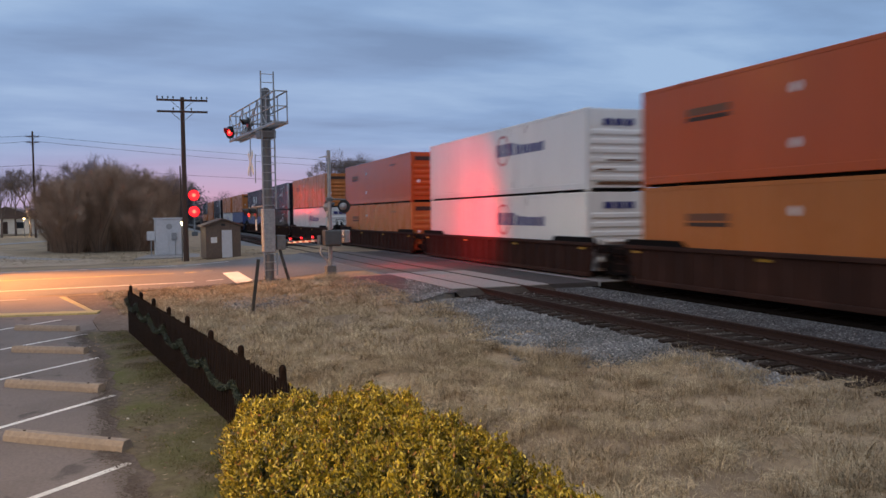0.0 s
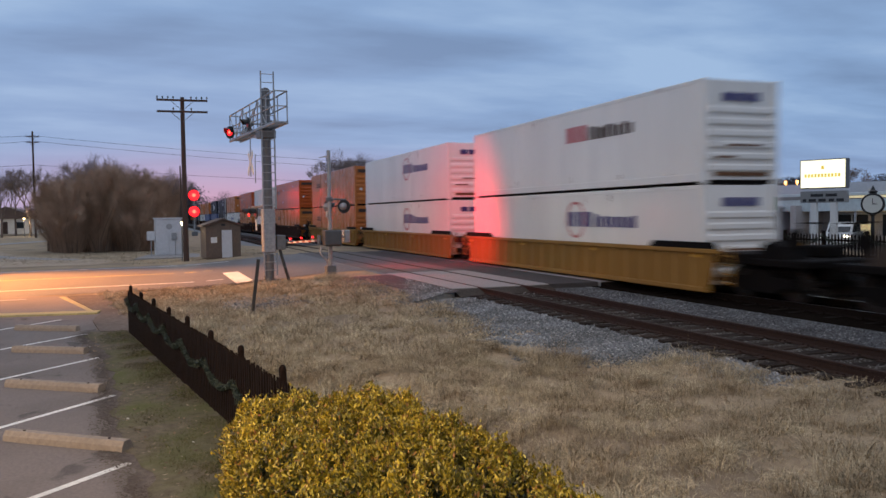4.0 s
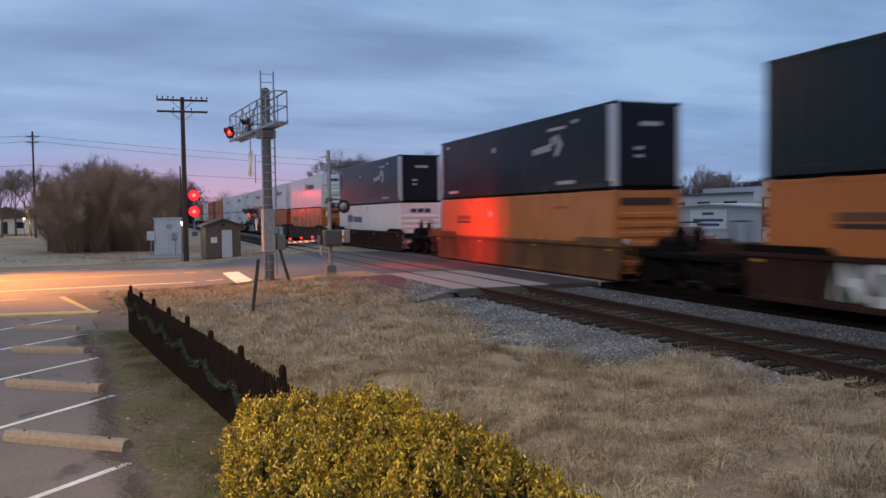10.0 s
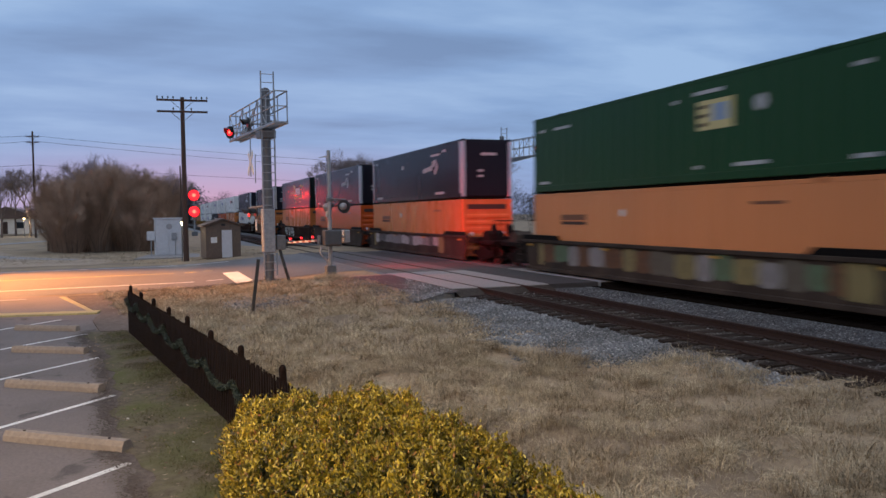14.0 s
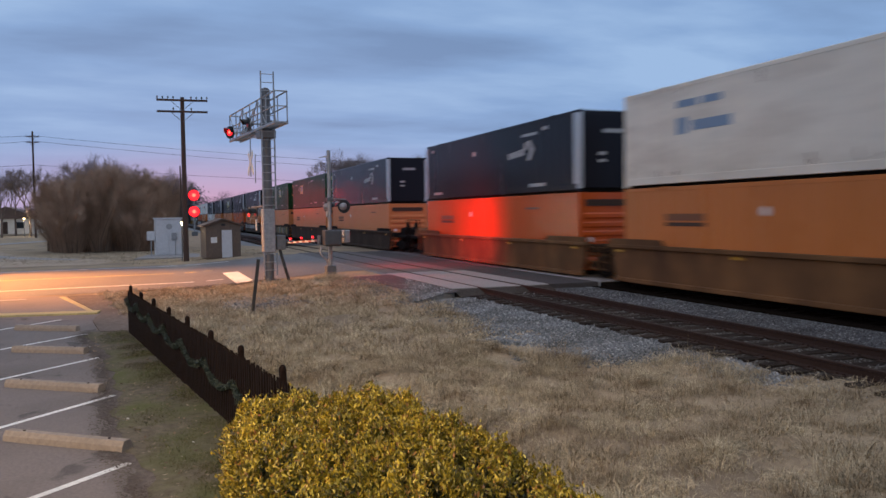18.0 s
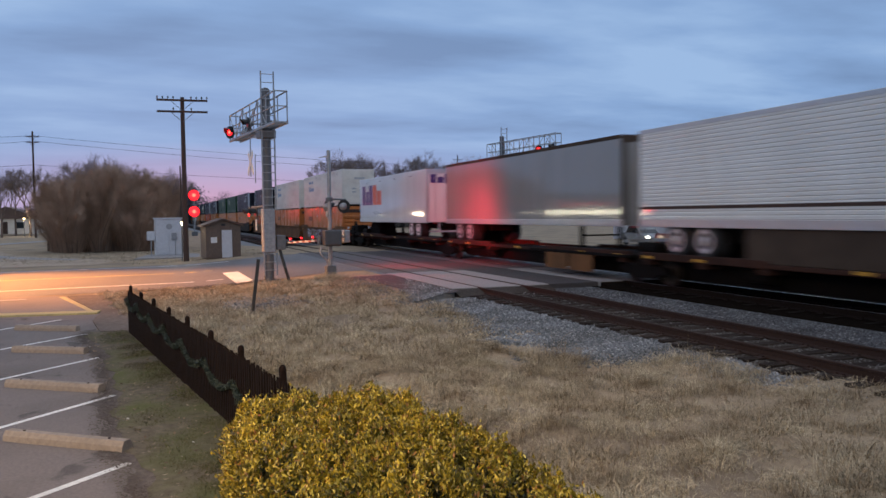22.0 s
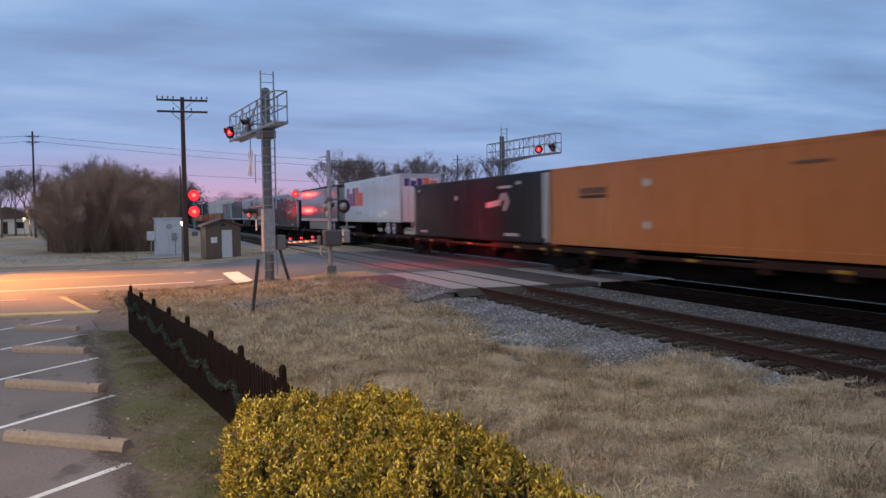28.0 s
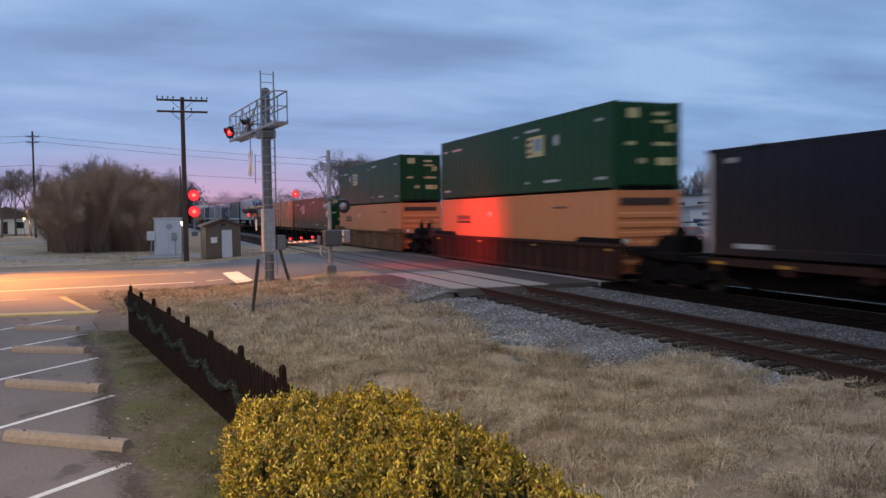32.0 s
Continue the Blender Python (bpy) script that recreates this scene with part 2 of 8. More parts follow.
WHITE_LIT = material("lit_white_lamp", (0.9, 0.9, 0.8), 0.3, emit=(1.0, 0.88, 0.62), power=22.0, bump=0)


# ---- mesh helpers ----
class Form:
    """Collects the faces of one mesh."""

    def __init__(self):
        self.v, self.f, self.cuts = [], [], []

    def add(self, vs, fs):
        o = len(self.v)
        self.cuts.append((o, len(self.f)))
        self.v += [tuple(p) for p in vs]
        self.f += [tuple(i + o for i in f) for f in fs]
        return self

    def box(self, x0, x1, y0, y1, z0, z1, c=0.0, m=None):
        if c <= 0:
            vs = [(x, y, z) for x in (x0, x1) for y in (y0, y1) for z in (z0, z1)]
            fs = [(0, 1, 3, 2), (4, 6, 7, 5), (0, 4, 5, 1), (2, 3, 7, 6), (0, 2, 6, 4), (1, 5, 7, 3)]
        else:
            c = min(c, (x1 - x0) * 0.45, (y1 - y0) * 0.45, (z1 - z0) * 0.45)
            vs, idx = [], {}
            for i, x in enumerate((x0, x1)):
                for j, y in enumerate((y0, y1)):
                    for k, z in enumerate((z0, z1)):
                        sx, sy, sz = c * (1 - 2 * i), c * (1 - 2 * j), c * (1 - 2 * k)
                        idx[i, j, k] = len(vs)
                        vs += [(x, y + sy, z + sz), (x + sx, y, z + sz), (x + sx, y + sy, z)]
            q = lambda a, i, j, k: idx[i, j, k] + a
            fs = []
            for i in (0, 1):
                f = [q(0, i, 0, 0), q(0, i, 0, 1), q(0, i, 1, 1), q(0, i, 1, 0)]
                fs.append(f if i == 0 else f[::-1])
                f = [q(1, 0, i, 0), q(1, 1, i, 0), q(1, 1, i, 1), q(1, 0, i, 1)]
                fs.append(f if i == 0 else f[::-1])
                f = [q(2, 0, 0, i), q(2, 0, 1, i), q(2, 1, 1, i), q(2, 1, 0, i)]
                fs.append(f if i == 0 else f[::-1])
            for i in (0, 1):
                for j in (0, 1):
                    f = [q(0, i, j, 0), q(0, i, j, 1), q(1, i, j, 1), q(1, i, j, 0)]
                    fs.append(f if i == j else f[::-1])
                    f = [q(0, i, 0, j), q(2, i, 0, j), q(2, i, 1, j), q(0, i, 1, j)]
                    fs.append(f if i == j else f[::-1])
                    f = [q(1, 0, i, j), q(1, 1, i, j), q(2, 1, i, j), q(2, 0, i, j)]
                    fs.append(f if i == j else f[::-1])
            for (i, j, k), o in idx.items():
                f = [o, o + 1, o + 2]
                fs.append(f if (i + j + k) % 2 == 0 else f[::-1])
        if m is not None:
            vs = [m @ Vector(p) for p in vs]
        return self.add(vs, fs)

    def rod(self, a, b, r, r2=None, n=8, caps=True):
        a, b = Vector(a), Vector(b)
        r2 = r if r2 is None else r2
        d = (b - a).normalized()
        s = d.orthogonal().normalized()
        t = d.cross(s)
        vs = []
        for p, rr in ((a, r), (b, r2)):
            for i in range(n):
                w = 2 * math.pi * i / n
                vs.append(p + s * (rr * math.cos(w)) + t * (rr * math.sin(w)))
        fs = [(i, (i + 1) % n, n + (i + 1) % n, n + i) for i in range(n)]
        if caps:
            fs += [tuple(range(n))[::-1], tuple(range(n, 2 * n))]
        return self.add(vs, fs)

    def ring(self, at, axis, profile, n=16):
        """A body of revolution: profile is a row of (along the axis, radius)."""
        d = Vector(axis).normalized()
        s = d.orthogonal().normalized()
        t = d.cross(s)
        at, vs, fs = Vector(at), [], []
        for h, r in profile:
            for i in range(n):
                w = 2 * math.pi * i / n
                vs.append(at + d * h + (s * math.cos(w) + t * math.sin(w)) * max(r, 1e-4))
        for k in range(len(profile) - 1):
            for i in range(n):
                j = (i + 1) % n
                fs.append((k * n + i, k * n + j, (k + 1) * n + j, (k + 1) * n + i))
        fs += [tuple(range(n))[::-1], tuple(range((len(profile) - 1) * n, len(profile) * n))]
        return self.add(vs, fs)

    def prism(self, poly, axis, a, b):
        """Extrudes a polygon given in the plane across the axis ('x', 'y' or 'z') from a to b."""
        n = len(poly)
        put = {"x": lambda p, h: (h, p[0], p[1]), "y": lambda p, h: (p[0], h, p[1]), "z": lambda p, h: (p[0], p[1], h)}[axis]
        vs = [put(p, a) for p in poly] + [put(p, b) for p in poly]
        fs = [(i, (i + 1) % n, n + (i + 1) % n, n + i) for i in range(n)] + [tuple(range(n))[::-1], tuple(range(n, 2 * n))]
        return self.add(vs, fs)

    def mesh(self, name, mat, smooth=False):
        me = bpy.data.meshes.new(name)
        me.from_pydata(self.v, [], self.f)
        bm = bmesh.new()
        bm.from_mesh(me)
        bmesh.ops.recalc_face_normals(bm, faces=bm.faces)
        bm.to_mesh(me)
        bm.free()
        if smooth:
            me.polygons.foreach_set("use_smooth", [True] * len(me.polygons))
        me.materials.append(mat)
        return me


def part(name, form, mat, parent=None, label="", smooth=False):
    ob = new(name, form.mesh(name, mat, smooth))
    if parent:
        ob.parent = parent
    return tagged(ob, label)


def parts(name, form, mat, parent, label=""):
    """One part for each piece that was added to the form."""
    ends = form.cuts[1:] + [(len(form.v), len(form.f))]
    for (v0, f0), (v1, f1) in zip(form.cuts, ends):
        part(name, Form().add(form.v[v0:v1], [tuple(i - v0 for i in f) for f in form.f[f0:f1]]), mat, parent, label)


def thing(name, label, category, group="", at=None):
    ob = new(name)
    if at is not None:
        ob.matrix_basis = at
    return tagged(ob, label, category, group)


def raw_mesh(name, verts, faces, mat):
    """A mesh from arrays: verts (n, 3), faces (m, k), every face with k corners."""
    me = bpy.data.meshes.new(name)
    k = faces.shape[1]
    me.vertices.add(len(verts))
    me.vertices.foreach_set("co", np.ascontiguousarray(verts, dtype=np.float32).ravel())
    me.loops.add(faces.size)
    me.loops.foreach_set("vertex_index", np.ascontiguousarray(faces, dtype=np.int32).ravel())
    me.polygons.add(len(faces))
    me.polygons.foreach_set("loop_start", np.arange(0, faces.size, k, dtype=np.int32))
    me.update(calc_edges=True)
    me.materials.append(mat)
    return me

def field(seed, size, q, waves=26):
    """A smooth random field with bumps of about that size, mean 0 and spread 1, at the points q (n, d)."""
    rn = np.random.default_rng(seed)
    d = q.shape[1]
    k = rn.normal(0, 1, (waves, d))
    k *= (2 * math.pi / size * rn.uniform(0.6, 1.4, waves) / np.linalg.norm(k, axis=1))[:, None]
    out = np.zeros(len(q))
    for w, ph in zip(k, rn.uniform(0, 2 * math.pi, waves)):
        out += np.cos(q @ w + ph)
    return out * math.sqrt(2.0 / waves)


# ---- ground ----
def smooth(a, b, t):
    t = np.clip((np.asarray(t, dtype=float) - a) / (b - a), 0, 1)
    return t * t * (3 - 2 * t)


def road_z(y):
    return 0.03 + 0.375 * smooth(1.0, 8.4, y) - 0.15 * smooth(18.5, 30.0, y)


def ground_z(x, y):
    x, y = np.asarray(x, dtype=float), np.asarray(y, dtype=float)
    lumps = 0.10 * np.sin(x * 1.1 + 1.7 * np.sin(y * 0.9)) * np.sin(y * 1.5 + 0.6 * x) + 0.045 * np.sin(x * 2.7 + y * 1.9) * np.sin(y * 2.3 - x * 0.7) + 0.02 * np.sin(x * 5.3 + 2 * np.sin(y * 3.1))
    lumps = lumps * smooth(2.2, 3.2, y) * smooth(8.0, 6.6, y) * smooth(-29.0, -24.0, x)
    plain = 0.10 * smooth(3.5, 8.0, y) + lumps
    by_road = smooth(-22.0, -29.0, x) * smooth(-75.0, -55.0, x)
    return plain + by_road * (road_z(y) - 0.016 - plain)


def sheet(name, xs, ys, zf, mat, label, lift=0.0):
    gx, gy = np.meshgrid(xs, ys, indexing="ij")
    gz = zf(gx, gy) + lift
    verts = np.stack([gx.ravel(), gy.ravel(), gz.ravel()], 1)
    n, m = len(xs), len(ys)
    i = (np.arange(n - 1)[:, None] * m + np.arange(m - 1)[None, :]).ravel()
    faces = np.stack([i, i + m, i + m + 1, i + 1], 1)
    me = raw_mesh(name, verts, faces, mat)
    me.polygons.foreach_set("use_smooth", [True] * len(me.polygons))
    return tagged(new(name, me), label, kind="structure")


def spread(lo, hi, near_lo, near_hi, step, grow=1.35):
    mid = list(np.arange(near_lo, near_hi + 1e-6, step))
    s, left = step, []
    while near_lo - sum(left) > lo:
        s *= grow
        left.append(s)
    s, right = step, []
    while near_hi + sum(right) < hi:
        s *= grow
        right.append(s)
    a = list(near_lo - np.cumsum(left))[::-1]
    b = list(near_hi + np.cumsum(right))
    return np.array(a + mid + b)


# dry ground with bare, mossy and straw-coloured patches
def ground_material():
    m = bpy.data.materials.new("dry_winter_ground")
    m.use_nodes = True
    nt = m.node_tree
    b = nt.nodes["Principled BSDF"]
    tx = nt.nodes.new("ShaderNodeTexCoord")
    n1 = node(nt, "ShaderNodeTexNoise", Scale=0.35, Detail=6.0, Roughness=0.6)
    n2 = node(nt, "ShaderNodeTexNoise", Scale=7.0, Detail=5.0, Roughness=0.65)
    n3 = node(nt, "ShaderNodeTexNoise", Scale=60.0, Detail=4.0, Roughness=0.6)
    for n in (n1, n2, n3):
        nt.links.new(tx.outputs["Object"], n.inputs["Vector"])
    straw = ramp(nt, n2.outputs[0], [(0.3, (0.25, 0.19, 0.128)), (0.7, (0.42, 0.33, 0.222))])
    bare = ramp(nt, n3.outputs[0], [(0.3, (0.10, 0.078, 0.060)), (0.7, (0.20, 0.16, 0.125))])
    f = ramp(nt, n1.outputs[0], [(0.48, (0, 0, 0)), (0.60, (1, 1, 1))])
    col = mix_col(nt, math_node(nt, "MULTIPLY", f, 0.55), straw, bare)
    nt.links.new(col, b.inputs["Base Color"])
    b.inputs["Roughness"].default_value = 0.95
    b.inputs["Specular IOR Level"].default_value = 0.2
    bp = nt.nodes.new("ShaderNodeBump")
    bp.inputs["Strength"].default_value = 0.6
    bp.inputs["Distance"].default_value = 0.05
    nt.links.new(n2.outputs[0], bp.inputs["Height"])
    nt.links.new(bp.outputs[0], b.inputs["Normal"])
    return m


GROUND = ground_material()
sheet("ground", spread(-1800, 600, -80, 10, 0.5), spread(-900, 1500, -14, 40, 0.4), ground_z, GROUND,
      "dry winter ground with straw-coloured grass and bare soil")

# ---- ballast bed under both tracks ----
bed = Form()
bed.prism([(7.0, 0.02), (7.9, 0.10), (8.9, 0.20), (9.5, 0.228), (11.3, 0.228), (11.75, 0.25), (13.6, 0.25), (17.15, 0.235), (18.8, 0.02)], "x", -420.0, 60.0)
tagged(part("ballast_bed", bed, STONE), "grey crushed stone bed under two railway tracks", kind="structure")

RUSTED = material("rust_stained_ballast", (0.055, 0.045, 0.038), 0.95, 0, 12, 0.4, 0.8, 0.4, 0.5, 30, tint=(0.085, 0.078, 0.074), spec=0.1)
tagged(part("track_bed", Form().prism([(8.95, 0.19), (9.2, 0.222), (9.5, 0.236), (11.3, 0.236), (11.55, 0.22), (11.55, 0.1), (8.95, 0.1)], "x", -420.0, 60.0), RUSTED), "rust-stained stone bed under the empty track", kind="structure")
# wide dark strip, its colour standing in for the shade below the cars
tagged(part("stained_bed", Form().prism([(13.25, 0.20), (13.65, 0.258), (17.2, 0.258), (18.6, 0.24), (27.5, 0.23), (27.5, 0.1), (13.35, 0.1)], "x", -420.0, 60.0), SHADED_BALLAST), "oil-stained stone bed, coloured near-black for the shade under the train", kind="structure")

DUSKY = material("dusty_dark_ballast", (0.085, 0.088, 0.094), 0.9, 0, 9, 0.35, 0.5, 0.4, 0.4, 30, tint=(0.055, 0.048, 0.043), spec=0.15)
tagged(part("inner_bed", Form().prism([(11.48, 0.232), (11.75, 0.256), (13.3, 0.256), (13.3, 0.1), (11.48, 0.1)], "x", -420.0, 60.0), DUSKY), "darkened stone bed between the two tracks", kind="structure")

for x0, prof in ((-11.4, [(6.7, 0.03), (7.9, 0.114), (8.3, 0.155), (8.3, 0.05), (6.7, 0.0)]), (-9.0, [(8.2, 0.140), (8.9, 0.214), (9.35, 0.236), (9.35, 0.1), (8.2, 0.05)])):
    tagged(part("grass_bank", Form().prism(prof, "x", x0, 30.0), GROUND), "dry soil bank at the foot of the ballast", kind="structure")

# ---- road in its own turned frame: u across, v along ----
CU, SU = math.cos(ROAD_TURN), math.sin(ROAD_TURN)


def road_strip(name, u0, u1, v0, v1, mat, label, lift, step=0.5, nu=2, kind="structure"):
    vs = np.arange(v0, v1 + step / 2, step)
    us = np.linspace(u0, u1, nu)
    gu, gv = np.meshgrid(us, vs, indexing="ij")
    x, y = gu * CU - gv * SU, gu * SU + gv * CU
    verts = np.stack([x.ravel(), y.ravel(), (road_z(y) + lift).ravel()], 1)
    m = len(vs)
    i = (np.arange(nu - 1)[:, None] * m + np.arange(m - 1)[None, :]).ravel()
    return tagged(new(name, raw_mesh(name, verts, np.stack([i, i + m, i + m + 1, i + 1], 1), mat)), label, kind=kind)


road_strip("road", -46.5, -30.9, -220, 130, ASPHALT, "worn dark asphalt road over the level crossing", 0.0, 1.0, 4)
road_strip("road_line", -33.72, -33.52, -60, 6.6, LINE, "worn white painted edge line on the road", 0.005)
road_strip("road_line", -45.6, -45.4, -60, 9.0, LINE, "worn white painted edge line on the road", 0.005)
for u in (-39.35, -39.6):
    road_strip("road_line", u - 0.06, u + 0.06, -60, 7.0, YELLOW, "worn yellow painted centre line on the road", 0.005)
road_strip("road_shoulder", -30.9, -29.3, -60, -0.4, APRON, "worn mauve-grey asphalt shoulder of the road", 0.003, 0.4)
road_strip("road_line", -29.80, -29.68, -60, -0.8, LINE, "faded pale edge line on the shoulder", 0.008, 0.4)
sheet("stop_bar", np.linspace(-37.7, -31.5, 3), np.linspace(3.14, 3.84, 4), lambda x, y: road_z(y), LINE, "white painted stop bar before the crossing", 0.009)

# ---- parking lot ----
lot = Form()
lot.prism([(-33.0, -40), (-31.6, -6.0), (-30.9, -2.6), (-27.5, -1.9), (-25.0, -1.35), (-21.5, -1.25), (-19.3, -1.25), (-17.0, -0.75), (-13.8, -0.5), (-11.5, -0.35), (-10.2, -0.30),
           (-9.0, -0.08), (-7.9, 0.10), (-4.0, 0.45), (6.0, 0.9), (12.0, -40)], "z", -0.30, 0.006)
tagged(part("parking_lot", lot, LOT), "pale worn asphalt parking lot with faded markings", kind="structure")


def stripe(name, a, b, w, mat, label, z=0.011):
    a, b = Vector((*a, 0)), Vector((*b, 0))
    d = (b - a).normalized()
    s = Vector((-d.y, d.x, 0)) * (w / 2)
    f = Form().add([(*(a + s).xy, z), (*(a - s).xy, z), (*(b - s).xy, z), (*(b + s).xy, z)], [(0, 1, 2, 3)])
    return tagged(part(name, f, mat), label, kind="structure")


G = 2.70 / 2.42      # lot lines are set out at this scale
for a, b in (((-20.84, -2.03), (-19.2, -3.4)), ((-18.03, -1.26), (-15.0, -4.1)), ((-14.86, -0.87), (-11.8, -3.65)), ((-11.58, -0.50), (-8.7, -3.15)), ((-8.29, -0.24), (-5.8, -2.85))):
    stripe("parking_line", (a[0] * G, a[1] * G), (b[0] * G, b[1] * G), 0.10, LINE, "white painted parking bay line")
apron = Form().prism([(-30.2, -40), (-30.3, -3.1), (-29.7, -2.8), (-24.7, -1.55), (-25.15, -5.4), (-27.5, -40)], "z", -0.2, 0.026)
tagged(part("lot_apron", apron, APRON), "worn asphalt apron between the road and the lot", kind="structure")
kerb_dir = math.degrees(math.atan2(3.86, 0.65))
kerb = thing("lot_kerb", "low yellow-painted concrete kerb at the lot's edge", "kerb", "", pose(-25.0, -5.2, 0, 0, 0, kerb_dir))
part("kerb_stone", Form().prism([(-0.18, -0.1), (0.34, -0.1), (0.33, 0.05), (0.30, 0.065), (-0.15, 0.065), (-0.18, 0.05)], "x", 0.0, 3.85), YELLOW, kerb)
stripe("kerb_marking", (-24.5, -1.52), (-29.86, -2.86), 0.17, YELLOW, "thin yellow painted line at the lot's edge", 0.032)

# band of dark dirt where the lot breaks up
DIRT = material("dark_edge_dirt", (0.128, 0.106, 0.095), 0.95, 0, 10, 0.35, 1.4, 0.7, 0.6, 40, tint=(0.140, 0.116, 0.105), spec=0.15)
dx_ = np.linspace(-20.8, -5.5, 120)
dy_ = np.interp(dx_, [-21.5, -19.3, -17.0, -13.8, -11.5, -10.2, -9.0, -7.9, -5.0], [-1.25, -1.25, -0.75, -0.5, -0.35, -0.30, -0.08, 0.10, 0.35]) - 0.30 + 0.14 * np.sin(dx_ * 1.9) * np.sin(dx_ * 0.7 + 1) + 0.06 * np.sin(dx_ * 6.1) + 0.03 * np.sin(dx_ * 15.3)
tagged(part("dirt_edge", Form().prism([(-20.6, -0.50)] + list(zip(dx_.tolist(), dy_.tolist())) + [(-5.5, 1.60), (-6.6, 1.45)], "z", -0.2, 0.010), DIRT), "dark dirt along the broken edge of the lot", kind="structure")

BARE = material("trodden_reddish_dirt", (0.185, 0.145, 0.120), 0.95, 0, 8, 0.3, 1.1, 0.6, 0.6, 35, tint=(0.115, 0.090, 0.076), spec=0.12)
tagged(part("dirt_patch", Form().prism([(-30.3, -2.75), (-28.9, -2.45), (-26.6, -1.9), (-24.3, -1.36), (-22.6, -1.45), (-20.3, -1.15), (-20.2, -0.5), (-22.5, -0.32), (-24.6, 0.02), (-26.2, 0.22), (-28.3, 0.1), (-29.9, -0.3)], "z", -0.2, 0.028), BARE), "bare reddish dirt between the lot and the road", kind="structure")

# worn mossy strip between the lot and the fence
STRIP = material("worn_mossy_soil", (0.132, 0.110, 0.078), 0.95, 0, 7, 0.35, 0.8, 0.95, 0.6, 25, tint=(0.100, 0.112, 0.036), spec=0.15)
edge_x = np.linspace(-20.4, -5.5, 60)
edge_y = np.interp(edge_x, [-21.5, -19.3, -17.0, -13.8, -11.5, -10.2, -9.0, -7.9, -5.0], [-1.25, -1.25, -0.75, -0.5, -0.35, -0.30, -0.08, 0.10, 0.35]) - 0.10 + 0.10 * np.sin(edge_x * 2.3) * np.sin(edge_x * 0.9) + 0.05 * np.sin(edge_x * 7.1)
strip = Form().prism([(-20.2, -0.52)] + list(zip(edge_x.tolist(), edge_y.tolist())) + [(-5.5, 1.67), (-6.6, 1.5)], "z", -0.2, 0.016)
tagged(part("worn_strip", strip, STRIP), "worn strip of brown soil with green moss", kind="structure")

# ---- tracks ----
def rail_profile(cy):
    h = RAIL_Z
    return [(cy - 0.076, h - 0.172), (cy + 0.076, h - 0.172), (cy + 0.070, h - 0.158), (cy + 0.010, h - 0.140), (cy + 0.009, h - 0.045), (cy + 0.036, h - 0.034),
            (cy + 0.036, h - 0.006), (cy + 0.026, h), (cy - 0.026, h), (cy - 0.036, h - 0.006), (cy - 0.036, h - 0.034), (cy - 0.009, h - 0.045), (cy - 0.010, h - 0.140), (cy - 0.070, h - 0.158)]


def track(yc, label, shine):
    t = thing("railway_track", label, "railway track", "railway tracks", pose(0, 0, 0))
    t["kind"] = "structure"
    # the busy track gets the copies with train shade in their colour
    for s in (-0.7525, 0.7525):
        r = part("rail", Form().prism(rail_profile(yc + s), "x", -420.0, 40.0), SHADED_STEEL if shine else RAIL_RUST, t)
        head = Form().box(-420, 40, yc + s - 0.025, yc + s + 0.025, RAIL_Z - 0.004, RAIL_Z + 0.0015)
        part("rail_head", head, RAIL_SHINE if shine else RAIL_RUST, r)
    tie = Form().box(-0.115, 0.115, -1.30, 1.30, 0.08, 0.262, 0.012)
    tie_me = tie.mesh("tie", SHADED_TIE if shine else TIE)
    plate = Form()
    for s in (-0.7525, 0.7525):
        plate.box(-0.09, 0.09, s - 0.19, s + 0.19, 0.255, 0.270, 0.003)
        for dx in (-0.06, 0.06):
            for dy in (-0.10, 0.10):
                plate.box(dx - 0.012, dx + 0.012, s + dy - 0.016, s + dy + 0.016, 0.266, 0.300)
    plate_me = plate.mesh("tie_plate", SHADED_STEEL if shine else RAIL_RUST)
    rnd = random.Random(int(yc * 10))
    x = 8.0
    rest = Form()
    while x > -330:
        if -48.5 < x < -22.0:
            x -= 0.54
            continue
        if x > -62:
            o = new("tie", tie_me)
            o.parent = t
            o.matrix_basis = pose(x + rnd.uniform(-0.03, 0.03), yc + rnd.uniform(-0.09, 0.09), rnd.uniform(-0.012, 0.004), 0, 0, rnd.uniform(-2.0, 2.0))
            pl = new("tie_plate", plate_me)
            pl.parent = t
            pl.matrix_basis = pose(x, yc, 0)
        else:
            rest.box(x - 0.115, x + 0.115, yc - 1.3, yc + 1.3, 0.08, 0.262)
        x -= 0.54
    tagged(part("far_ties", rest, SHADED_TIE if shine else TIE, t), kind="stuff")
    return t


track(NEAR_Y, "empty rusty railway track on dark timber ties", False)
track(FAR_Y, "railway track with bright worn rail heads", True)

